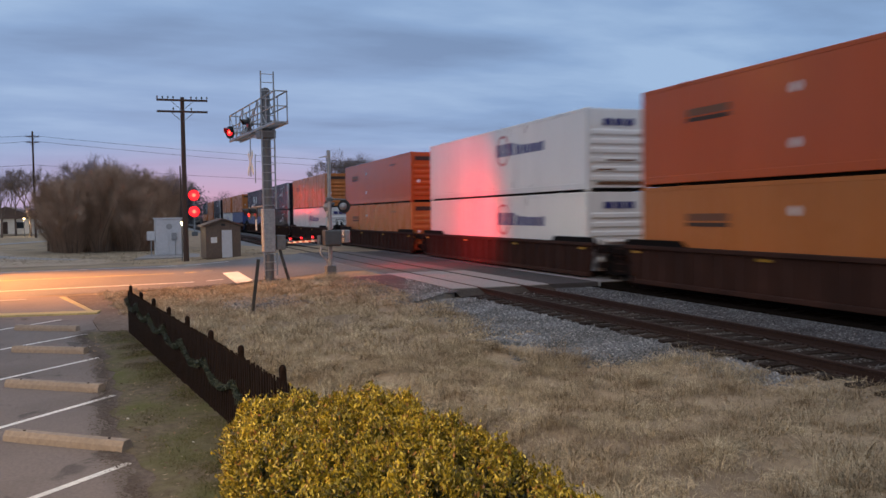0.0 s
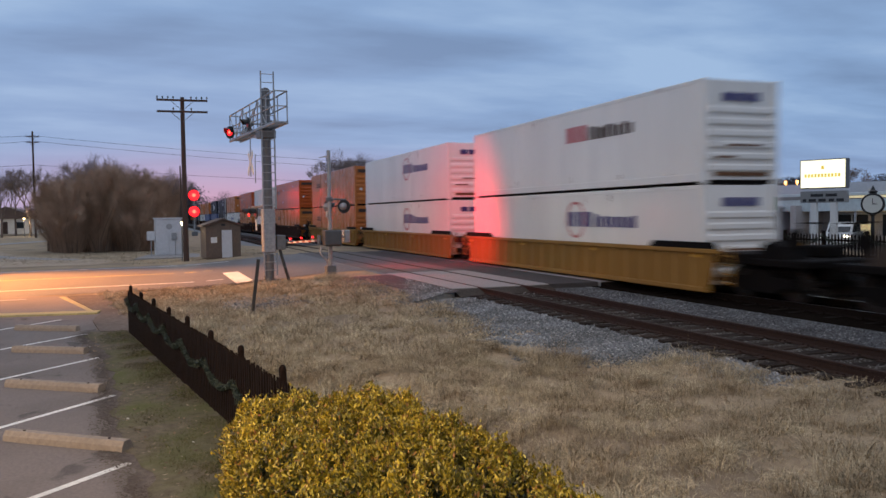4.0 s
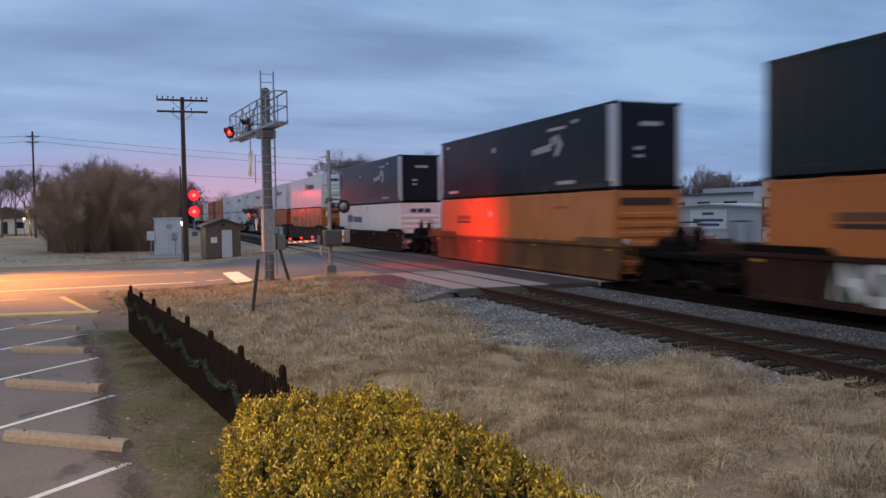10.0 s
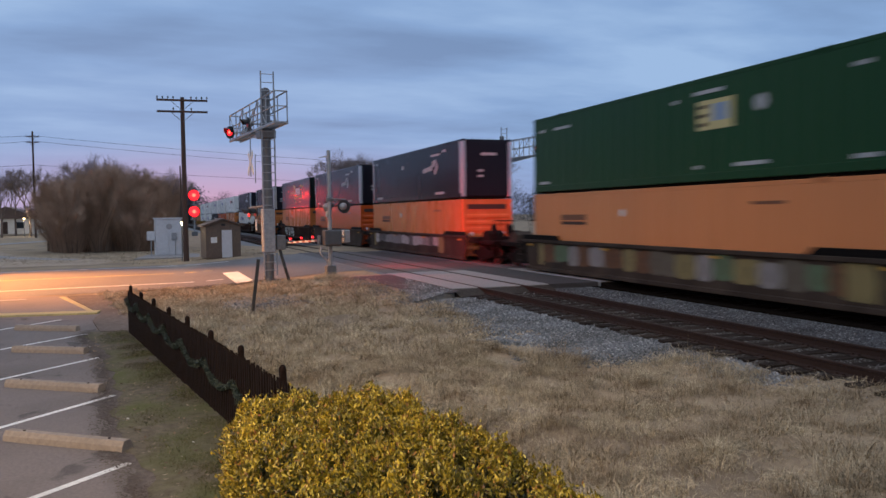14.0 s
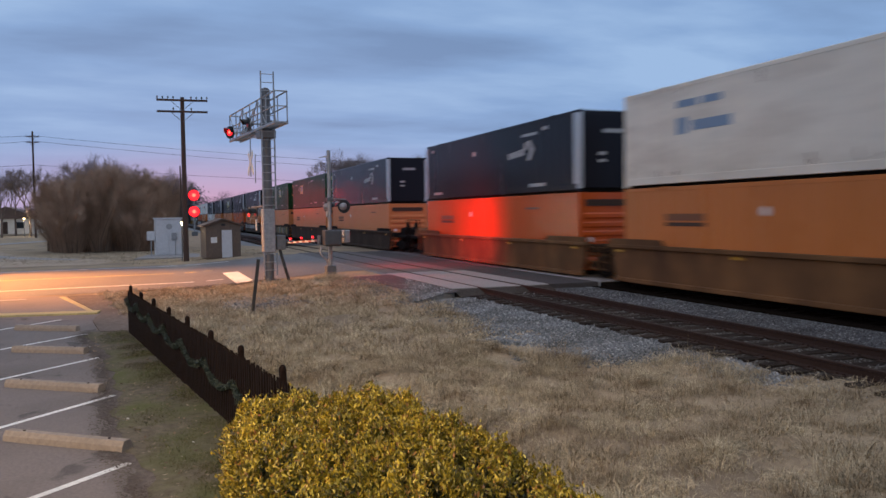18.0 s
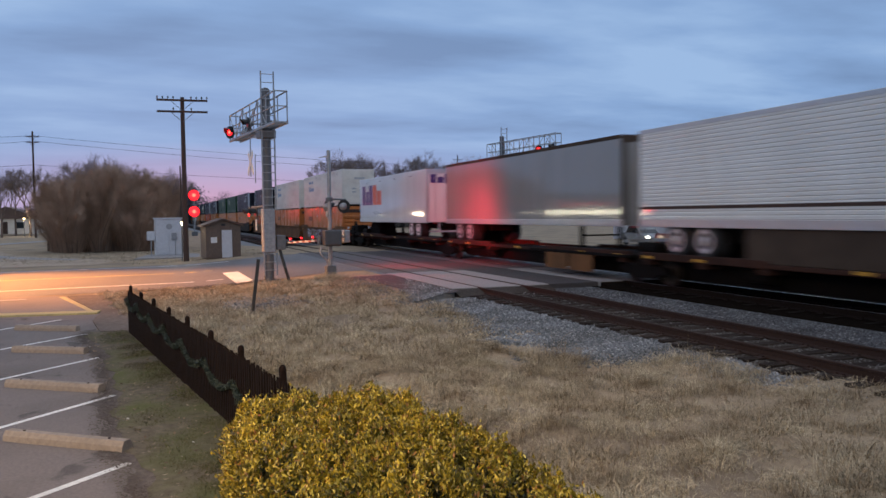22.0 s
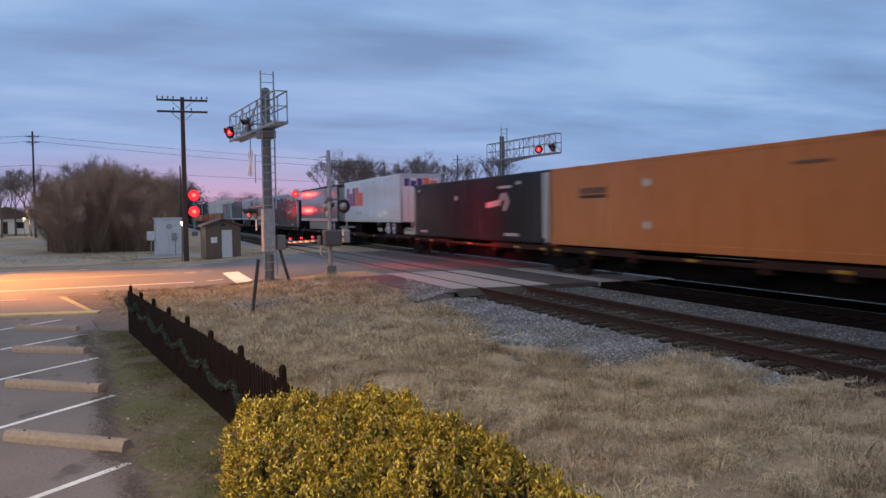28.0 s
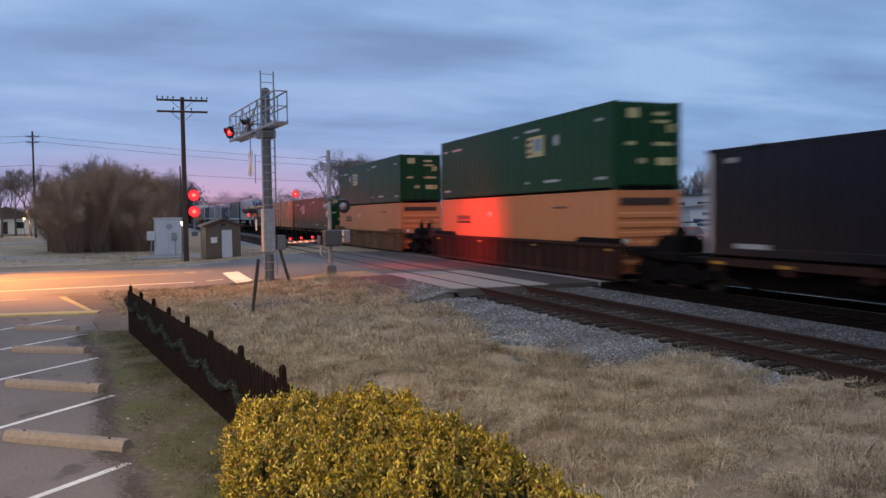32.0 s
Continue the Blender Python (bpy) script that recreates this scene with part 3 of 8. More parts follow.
# ---- crossing surface: concrete panels beside and between the rails ----
crossing = thing("crossing_surface", "pale concrete crossing panels set between the rails", "crossing")
crossing["kind"] = "structure"
panel_meshes = {}
TARRED = material("fresh_dark_asphalt", (0.066, 0.060, 0.060), 0.85, 0, 30, 0.3, 0.5, 0.4, 0.35, 120, tint=(0.10, 0.09, 0.088), spec=0.25)
WORN = material("tar_stained_concrete", (0.10, 0.09, 0.09), 0.8, 0, 12, 0.25, 0.6, 0.4, 0.3, 50)
for yc in (NEAR_Y, FAR_Y):
    for y0, y1 in ((-1.66, -0.80), (-0.66, 0.66), (0.80, 1.66)):
        for k in range(11):
            key = round(y1 - y0, 2)
            if key not in panel_meshes:
                panel_meshes[key, "dark"] = Form().box(-1.19, 1.19, -key / 2, key / 2, 0.10, RAIL_Z - 0.008, 0.012).mesh("crossing_panel", WORN)
                panel_meshes[key] = Form().box(-1.19, 1.19, -key / 2, key / 2, 0.10, RAIL_Z - 0.006, 0.012).mesh("crossing_panel", CONCRETE)
            o = new("crossing_panel", panel_meshes[key] if k < 3 else panel_meshes[key, "dark"])
            o.parent = crossing
            o.matrix_basis = pose(-23.65 - 2.40 * k, yc + (y0 + y1) / 2, random.uniform(-0.004, 0.004))
for yc in (NEAR_Y, FAR_Y):
    part("end_ramp", Form().prism([(-22.47, RAIL_Z - 0.03), (-21.75, 0.22), (-21.75, 0.1), (-22.47, 0.1)], "y", yc - 1.66, yc + 1.66), RUSTED if yc == NEAR_Y else SHADED_BALLAST, crossing, "sloped asphalt edge of the crossing")
infill = Form().box(-48.6, -22.6, NEAR_Y + 1.68, FAR_Y - 1.68, 0.10, RAIL_Z - 0.02, 0.02)
part("infill", infill, TARRED, crossing, "asphalt strip between the two tracks")
part("approach", Form().prism([(6.6, 0.15), (8.63, RAIL_Z - 0.015), (8.63, 0.0), (6.6, 0.0)], "x", -48.6, -28.0), ASPHALT, crossing, "asphalt ramp before the rails")
part("gravel_shoulder", Form().prism([(7.3, 0.10), (8.63, RAIL_Z - 0.03), (8.63, 0.0), (7.3, 0.0)], "x", -28.0, -22.2), STONE, crossing, "gravel shoulder before the rails")
tar_v, tar_f = [], []
for i, (x, y0) in enumerate(((-28.9, 7.0), (-28.0, 7.05), (-27.0, 7.28), (-26.0, 7.55), (-25.0, 7.8), (-24.0, 8.0), (-22.9, 8.15), (-21.8, 8.4))):
    for k in range(5):
        y = y0 + (8.64 - y0) * k / 4
        tar_v.append((x, y, max(0.10 + (y - 7.3) / 1.33 * 0.30, float(ground_z(x, y)) + 0.012) + 0.014))
    if i:
        tar_f += [(5 * i + k - 5, 5 * i + k, 5 * i + k + 1, 5 * i + k - 4) for k in range(4)]
part("tarred_shoulder", Form().add(tar_v, tar_f), TARRED, crossing, "dark asphalt patch before the rails")
part("approach", Form().prism([(FAR_Y + 1.68, RAIL_Z - 0.015), (20.5, 0.25), (20.5, 0.0), (FAR_Y + 1.68, 0.0)], "x", -48.6, -22.6), TARRED, crossing, "asphalt ramp behind the rails")

# ---- the train ----
MOVERS = []            # (thing, place along the line at the start)


def run(t):
    """How far the train has gone after t seconds."""
    return 18.775 * t - 0.00316 * t * t - 0.0000893 * t ** 3


def corrugated(y, x0, x1, z0, z1, out, depth, pitch):
    """A side sheet with shallow upright folds."""
    xs, n = [], max(1, int(round((x1 - x0) / pitch)))
    p = (x1 - x0) / n
    pts = []
    for i in range(n):
        a = x0 + i * p
        pts += [(a, 0), (a + p * 0.40, 0), (a + p * 0.47, depth), (a + p * 0.93, depth)]
    pts.append((x1, 0))
    vs, fs = [], []
    for x, d in pts:
        vs += [(x, y + out * (d - depth), z0), (x, y + out * (d - depth), z1)]
    for i in range(len(pts) - 1):
        f = (2 * i, 2 * i + 2, 2 * i + 3, 2 * i + 1)
        fs.append(f if out < 0 else f[::-1])
    return vs, fs


def bars(form, x, z, w, h, n, y, rnd, tall=False):
    """A row of letter-sized bars on the near side."""
    step = w / n
    for i in range(n):
        hh = h * (1.0 if not tall or i == 0 else rnd.uniform(0.72, 1.0))
        form.box(x + i * step, x + i * step + step * rnd.uniform(0.66, 0.84), y - 0.006, y + 0.01, z, z + hh)


def logo(style, c, L, H, W, rnd):
    y = -W / 2
    dec = lambda f, m, lab: (part if "outline" in lab else parts)("marking", f, P[m], c, lab)
    if style in ("ring_blue", "ring_left"):
        f = Form()
        cx, cz, n = (9.25 if style == "ring_blue" else 3.3), H * 0.66, 40
        for i in range(n):
            a, b = 2 * math.pi * i / n, 2 * math.pi * (i + 0.9) / n
            vs = [(cx + r * math.cos(w), y - 0.006, cz + r * math.sin(w)) for w in (a, b) for r in (0.56, 0.65)]
            f.add(vs, [(0, 1, 3, 2)])
        dec(f, "logo_red", "thin round emblem outline")
        f = Form()
        bars(f, cx - 0.50, cz - 0.24, 1.7, 0.52, 3, y, rnd)
        bars(f, cx + 1.25, cz - 0.24, 2.5, 0.44, 8, y, rnd, True)
        dec(f, "logo_navy", "row of dark blue letter-like bars")
    elif style == "red_word":
        f = Form()
        bars(f, 8.65, H * 0.60, 1.45, 0.55, 3, y, rnd)
        dec(f, "logo_red", "row of red letter-like bars")
        f = Form()
        bars(f, 10.15, H * 0.60, 2.75, 0.45, 8, y, rnd, True)
        dec(f, "slot", "row of dark letter-like bars")
    elif style == "white_word":
        f = Form()
        cx, cz = 10.35, H * 0.52
        for k in range(5):
            f.box(cx + 0.30 * k, cx + 0.30 * k + 0.24, y - 0.006, y + 0.01, cz + 0.02 * k, cz + 0.24 + 0.025 * k)
        f.add([(cx + 1.75, y - 0.007, cz - 0.12), (cx + 2.0, y - 0.007, cz - 0.16), (cx + 2.35, y - 0.007, cz + 0.25), (cx + 2.0, y - 0.007, cz + 0.66), (cx + 1.78, y - 0.007, cz + 0.60), (cx + 2.02, y - 0.007, cz + 0.26)], [(0, 1, 2, 3, 4, 5)])
        f.add([(cx + 1.45, y - 0.008, cz + 0.30), (cx + 1.75, y - 0.008, cz + 0.26), (cx + 1.72, y - 0.008, cz + 0.62), (cx + 1.5, y - 0.008, cz + 0.55)], [(0, 1, 2, 3)])
        for px, pz, pw, ph in ((0.72, 0.80, 0.10, 0.05), (0.83, 0.84, 0.03, 0.06), (0.76, 0.10, 0.10, 0.06), (0.07, 0.09, 0.09, 0.06), (0.05, 0.86, 0.025, 0.06), (0.40, 0.66, 0.022, 0.10)):
            f.box(L * px, L * px + L * pw * 0.8, y - 0.006, y + 0.01, H * pz, H * pz + H * ph * 0.75)
        dec(f, "dull_white", "white emblem and small white placards")
    elif style == "yellow_frame":
        f = Form()
        x0, z0, w, h = 7.9, H * 0.34, 4.0, 1.35
        for a, b in ((x0, x0 + 0.16), (x0 + w - 0.16, x0 + w)):
            f.box(a, b, y - 0.006, y + 0.01, z0, z0 + h)
        for a in (x0, x0 + w - 0.55):
            for zz in (z0, z0 + h - 0.14):
                f.box(a, a + 0.55, y - 0.006, y + 0.01, zz, zz + 0.14)
        f.box(x0 - 2.4, x0 - 0.3, y - 0.006, y + 0.01, z0 + 0.62, z0 + 0.72)
        f.box(x0 + 0.5, x0 + w - 0.5, y - 0.006, y + 0.01, z0 + 0.15, z0 + 0.27)
        f.box(x0 + 0.4, x0 + 1.0, y - 0.006, y + 0.01, z0 - 0.35, z0 - 0.18)
        f.box(x0 + 2.6, x0 + 3.2, y - 0.006, y + 0.01, z0 - 0.35, z0 - 0.18)
        f.box(x0 - 0.6, x0 - 0.0, y - 0.006, y + 0.01, z0 + 1.35, z0 + 1.45)
        f.box(x0 + 3.4, x0 + 5.0, y - 0.006, y + 0.01, z0 + 1.15, z0 + 1.25)
        dec(f, "logo_yellow", "pale yellow bracket frame and bars")
        f = Form()
        bars(f, x0 + 0.75, z0 + 0.45, w - 1.5, 0.65, 3, y, rnd)
        dec(f, "logo_white", "row of white letter-like blocks")
    elif style in ("gold_square", "gold_right"):
        f = Form()
        x0, z0 = (9.85 if style == "gold_right" else 4.35), H * 0.50
        f.box(x0, x0 + 1.4, y - 0.006, y + 0.01, z0, z0 + 0.80)
        dec(f, "logo_yellow", "pale gold square emblem")
        f = Form()
        f.box(x0 + 0.62, x0 + 1.20, y - 0.010, y + 0.01, z0 + 0.22, z0 + 0.68)
        dec(f, "logo_blue", "blue patch in the emblem")
        f = Form()
        for k in range(3):
            f.box(x0 + 0.06, x0 + 0.40, y - 0.010, y + 0.01, z0 + 0.10 + 0.24 * k, z0 + 0.20 + 0.24 * k)
        dec(f, "slot", "dark bar in the emblem")
        f = Form()
        f.ring((x0 + (2.4 if style == "gold_right" else -0.75), y, z0 + 0.50), (0, -1, 0), [(0, 0.21), (0.006, 0.21)], 14)
        for px, pz, pw in ((0.03, 0.80, 0.03), (0.03, 0.12, 0.06), (0.10, 0.80, 0.09), (0.60, 0.84, 0.09), (0.60, 0.14, 0.02), (0.70, 0.14, 0.09), (0.54, 0.80, 0.02), (0.93, 0.80, 0.03), (0.93, 0.12, 0.05)):
            f.box(L * px, L * px + L * pw * 0.8, y - 0.006, y + 0.01, H * pz, H * pz + 0.10)
        dec(f, "dull_white", "small white round and bar placards")
    elif style == "blue_faded":
        f = Form()
        bars(f, 2.65, H * 0.76, 2.2, 0.20, 2, y, rnd)
        f.box(3.3, 4.9, y - 0.006, y + 0.01, H * 0.52, H * 0.52 + 0.28)
        f.box(2.65, 3.1, y - 0.006, y + 0.01, H * 0.50, H * 0.66)
        dec(f, "logo_blue", "faded blue letter-like patches")
    elif style == "vents":
        f = Form()
        f.box(2.15, 3.85, y - 0.006, y + 0.01, H * 0.60, H * 0.60 + 0.11)
        dec(f, "slot", "dark slot under the name panel")
        f = Form()
        f.box(2.15, 3.85, y - 0.006, y + 0.01, H * 0.60 + 0.16, H * 0.60 + 0.36)
        f.box(L * 0.74, L * 0.74 + 1.1, y - 0.006, y + 0.01, H * 0.80, H * 0.80 + 0.08)
        dec(f, "name_panel", "dull brown name panel")
        f = Form()
        for px, pz in ((0.38, 0.74), (0.38, 0.29)):
            f.ring((L * px, y, H * pz), (0, -1, 0), [(0, 0.13), (0.006, 0.13)], 12)
        dec(f, "logo_white", "small pale round placard")
    elif style == "square_white":
        f = Form()
        x0, z0 = L * 0.44, H * 0.30
        for a, b, c0, c1 in ((0, 1.5, 0, 0.14), (0, 1.5, 1.05, 1.2), (0, 0.2, 0, 1.2), (1.3, 1.5, 0, 1.2)):
            f.box(x0 + a, x0 + b, y - 0.006, y + 0.01, z0 + c0, z0 + c1)
        bars(f, x0 + 0.3, z0 + 0.35, 0.9, 0.5, 3, y, rnd)
        f.box(x0 - 2.2, x0 - 0.5, y - 0.006, y + 0.01, z0 - 0.1, z0 + 0.02)
        f.box(x0 + 2.6, x0 + 3.4, y - 0.006, y + 0.01, z0 + 0.25, z0 + 1.1)
        dec(f, "logo_white", "white squared emblem and bars")


BUILT = {}
COLOUR_WORDS = {"white": "white", "old_white": "weathered off-white", "orange": "orange", "red_orange": "red-orange", "tan_orange": "faded orange", "navy": "navy blue",
                "black_green": "black-green", "green": "dark green", "grey": "light grey", "blue": "blue"}


def container(col, mark, end, s, z, seed=1):
    """A 53-foot box; its base is at z, its leading edge at s."""
    key = ("box", col, mark, end)
    m = pose(s, FAR_Y, z)
    if key in BUILT:
        c = copy_thing(BUILT[key], m)
        MOVERS.append((c, s, z))
        return c
    L, W, H = BOX_L, BOX_W, BOX_H
    rnd = random.Random(len(BUILT) * 7 + 3)
    c = thing("shipping_container", COLOUR_WORDS[col] + " steel shipping container riding on a freight car", "container", "containers of the train", m)
    mat = P[col]
    core = Form().box(0.05, L - 0.05, -W / 2 + 0.045, W / 2 - 0.045, 0.12, H - 0.03)
    part("body", core, mat, c)
    for sgn in (-1, 1):
        f = Form()
        f.add(*corrugated(sgn * W / 2, 0.16, L - 0.16, 0.14, H - 0.10, sgn, 0.014, 0.61))
        part("side_panel", f, mat, c)
    roof = Form().box(0.06, L - 0.06, -W / 2 + 0.05, W / 2 - 0.05, H - 0.05, H - 0.015, 0.01)
    for i in range(20):
        x = 0.7 + i * (L - 1.4) / 19
        roof.box(x - 0.12, x + 0.12, -W / 2 + 0.15, W / 2 - 0.15, H - 0.02, H - 0.002)
    part("roof", roof, mat, c)
    post = P["silver"] if mark == "white_word" else mat
    for x in (0.0, L - 0.16):
        for sgn in (-1, 1):
            y0 = sgn * W / 2
            f = Form().box(x - 0.003, x + 0.163, min(y0 + sgn * 0.004, y0 - sgn * 0.16), max(y0 + sgn * 0.004, y0 - sgn * 0.16), 0.10, H - 0.06, 0.012)
            if mark == "white_word" and x > 1:
                f.box(x - 0.22, x, min(y0 + sgn * 0.003, y0 - sgn * 0.05), max(y0 + sgn * 0.003, y0 - sgn * 0.05), 0.14, H - 0.10)
            part("corner_post", f, post, c, "bare aluminium corner post" if post is P["silver"] else "")
    for sgn in (-1, 1):
        y0 = sgn * W / 2
        a, b = min(y0 + sgn * 0.002, y0 - sgn * 0.10), max(y0 + sgn * 0.002, y0 - sgn * 0.10)
        part("top_rail", Form().box(0.15, L - 0.15, a, b, H - 0.13, H - 0.012, 0.012), mat, c)
        part("bottom_rail", Form().box(0.15, L - 0.15, a - 0.004, b + 0.004, 0.07, 0.29, 0.012), mat, c)
        for x in (1.98, L - 1.98):
            part("lifting_post", Form().box(x - 0.09, x + 0.09, a, b, H - 0.16, H + 0.012, 0.01), mat, c)
        for x in (0.0, L - 0.18):
            for z0 in (0.0, H - 0.12):
                part("corner_casting", Form().box(x - 0.006, x + 0.186, min(y0 + sgn * 0.008, y0 - sgn * 0.17), max(y0 + sgn * 0.008, y0 - sgn * 0.17), z0, z0 + 0.118, 0.015), mat, c)
    part("underframe", Form().box(0.10, L - 0.10, -W / 2 + 0.14, W / 2 - 0.14, 0.005, 0.115), P["grime"], c, "dark steel underframe")
    x1 = L - 0.03
    if end == "ribs":
        f = Form()
        for k in range(6):
            zz = 0.34 + k * 0.32
            f.prism([(x1, zz), (x1 + 0.035, zz + 0.05), (x1 + 0.035, zz + 0.17), (x1, zz + 0.22)], "y", -W / 2 + 0.18, W / 2 - 0.18)
        parts("end_rib", f, mat, c)
        if col in ("white", "old_white"):
            parts("end_marking", Form().box(x1 + 0.022, x1 + 0.030, -0.62, -0.26, H - 0.60, H - 0.36).box(x1 + 0.022, x1 + 0.030, -0.18, 0.18, H - 0.60, H - 0.36).box(x1 + 0.022, x1 + 0.030, 0.26, 0.62, H - 0.60, H - 0.36), P["logo_navy"], c, "dark blue letter-like bar on the end wall")
            part("rust_streak", Form().box(x1 + 0.021, x1 + 0.024, -0.9, 0.95, 0.22, 0.33).box(x1 + 0.036, x1 + 0.039, -0.5, 0.7, 1.05, 1.11).box(x1 + 0.036, x1 + 0.039, -0.9, -0.2, 0.72, 0.78), P["rusty"], c, "brown rust streak on the end wall")
        else:
            part("end_vent", Form().box(x1, x1 + 0.02, -W / 2 + 0.25, W / 2 - 0.3, H - 0.50, H - 0.26), P["slot"], c, "dark recessed slot at the end's top")
        f = Form()
        for yy in (-0.85, 0.8):
            f.ring((x1 + 0.036, yy, 1.2), (1, 0, 0), [(0, 0.10), (0.006, 0.10)], 10)
        parts("end_placard", f, P["logo_white"], c)
    elif end == "doors":
        for sgn in (-1, 1):
            d = Form().box(x1 - 0.01, x1 + 0.03, min(sgn * 0.02, sgn * 1.12), max(sgn * 0.02, sgn * 1.12), 0.16, H - 0.12, 0.012)
            door = part("door", d, mat, c)
            for yy in (0.30, 0.85):
                r = Form().rod((x1 + 0.06, sgn * yy, 0.14), (x1 + 0.06, sgn * yy, H - 0.10), 0.022)
                r.box(x1 + 0.03, x1 + 0.085, sgn * yy - 0.10, sgn * yy + 0.02, 1.05, 1.10)
                part("lock_rod", r, P["silver"] if col == "navy" else mat, door)
        f = Form()
        for yy, zz, w, h in ((-0.85, 2.35, 0.5, 0.32), (0.2, 2.45, 0.55, 0.12), (0.2, 2.2, 0.7, 0.10), (0.75, 1.9, 0.28, 0.28), (-0.9, 1.45, 0.4, 0.12), (0.2, 1.45, 0.8, 0.12), (-0.4, 0.85, 0.3, 0.18), (0.3, 0.8, 0.75, 0.26)):
            f.box(x1 + 0.031, x1 + 0.036, yy, yy + w, zz, zz + h)
        parts("door_placard", f, P["logo_yellow"] if mark.startswith("gold") else P["logo_white"], c, "pale rectangular placards on the doors")
    else:
        f = Form()
        for yy, zz, w, h in ((-0.3, 2.1, 0.8, 0.14), (-0.5, 1.3, 0.3, 0.12), (-0.5, 1.05, 0.3, 0.10)):
            f.box(x1 + 0.021, x1 + 0.026, yy, yy + w, zz, zz + h)
        if mark == "yellow_frame":
            f.box(x1 + 0.021, x1 + 0.026, -0.05, 0.85, 2.0, 2.45)
        parts("end_placard", f, P["dull_white"], c)
        part("end_wall", Form().box(x1 - 0.01, x1 + 0.02, -W / 2 + 0.16, W / 2 - 0.16, 0.14, H - 0.12, 0.01), mat, c)
    part("front_wall", Form().box(-0.005, 0.04, -W / 2 + 0.16, W / 2 - 0.16, 0.14, H - 0.12, 0.01), mat, c)
    if col in ("white", "old_white"):
        f = Form()
        for _ in range(26 if col == "old_white" else 9):
            x, w, h = rnd.uniform(0.3, L - 0.4), rnd.uniform(0.02, 0.07), rnd.uniform(0.06, 0.34)
            z0 = rnd.choice((0.292, 0.292, H - 0.14 - h))
            f.add([(x, -W / 2 - 0.006, z0 + h * 0.9), (x + w, -W / 2 - 0.006, z0 + h), (x + w * 0.7, -W / 2 - 0.006, z0), (x + w * 0.2, -W / 2 - 0.006, z0)], [(3, 2, 1, 0)])
        part("rust_streak", f, P["rusty"], c, "short brown rust streaks along the edges")
    if mark:
        logo(mark, c, L, H, W, rnd)
    BUILT[key] = c
    MOVERS.append((c, s, z))
    return c


def truck(parent, x):
    """A two-axle truck with side frames; rails lie RAIL_Z - CAR_Z below the car's base."""
    t = part("truck", Form().box(x - 0.25, x + 0.25, -1.0, 1.0, 0.30, 0.62, 0.04), P["grime"], parent)
    for sgn in (-1, 1):
        y = sgn * 1.0
        f = Form().prism([(x - 1.25, 0.36), (x - 1.15, 0.56), (x - 0.55, 0.60), (x - 0.35, 0.74), (x + 0.35, 0.74), (x + 0.55, 0.60), (x + 1.15, 0.56), (x + 1.25, 0.36), (x + 0.95, 0.36), (x + 0.55, 0.20), (x - 0.55, 0.20), (x - 0.95, 0.36)],
                         "y", y - 0.09, y + 0.09)
        for i in range(3):
            f.rod((x - 0.22 + 0.22 * i, y, 0.22), (x - 0.22 + 0.22 * i, y, 0.50), 0.07, n=8)
        part("side_frame", f, P["grime"], t)
    for dx in (-0.89, 0.89):
        w = Form().rod((x + dx, -0.9, 0.42), (x + dx, 0.9, 0.42), 0.08, n=8)
        for sgn in (-1, 1):
            w.ring((x + dx, sgn * 0.70, 0.42), (0, sgn, 0), [(-0.03, 0.455), (0.0, 0.455), (0.012, 0.43), (0.10, 0.415), (0.10, 0.33), (0.06, 0.30), (0.06, 0.12), (0.16, 0.10)], 20)
        part("wheelset", w, P["wheel"], t)


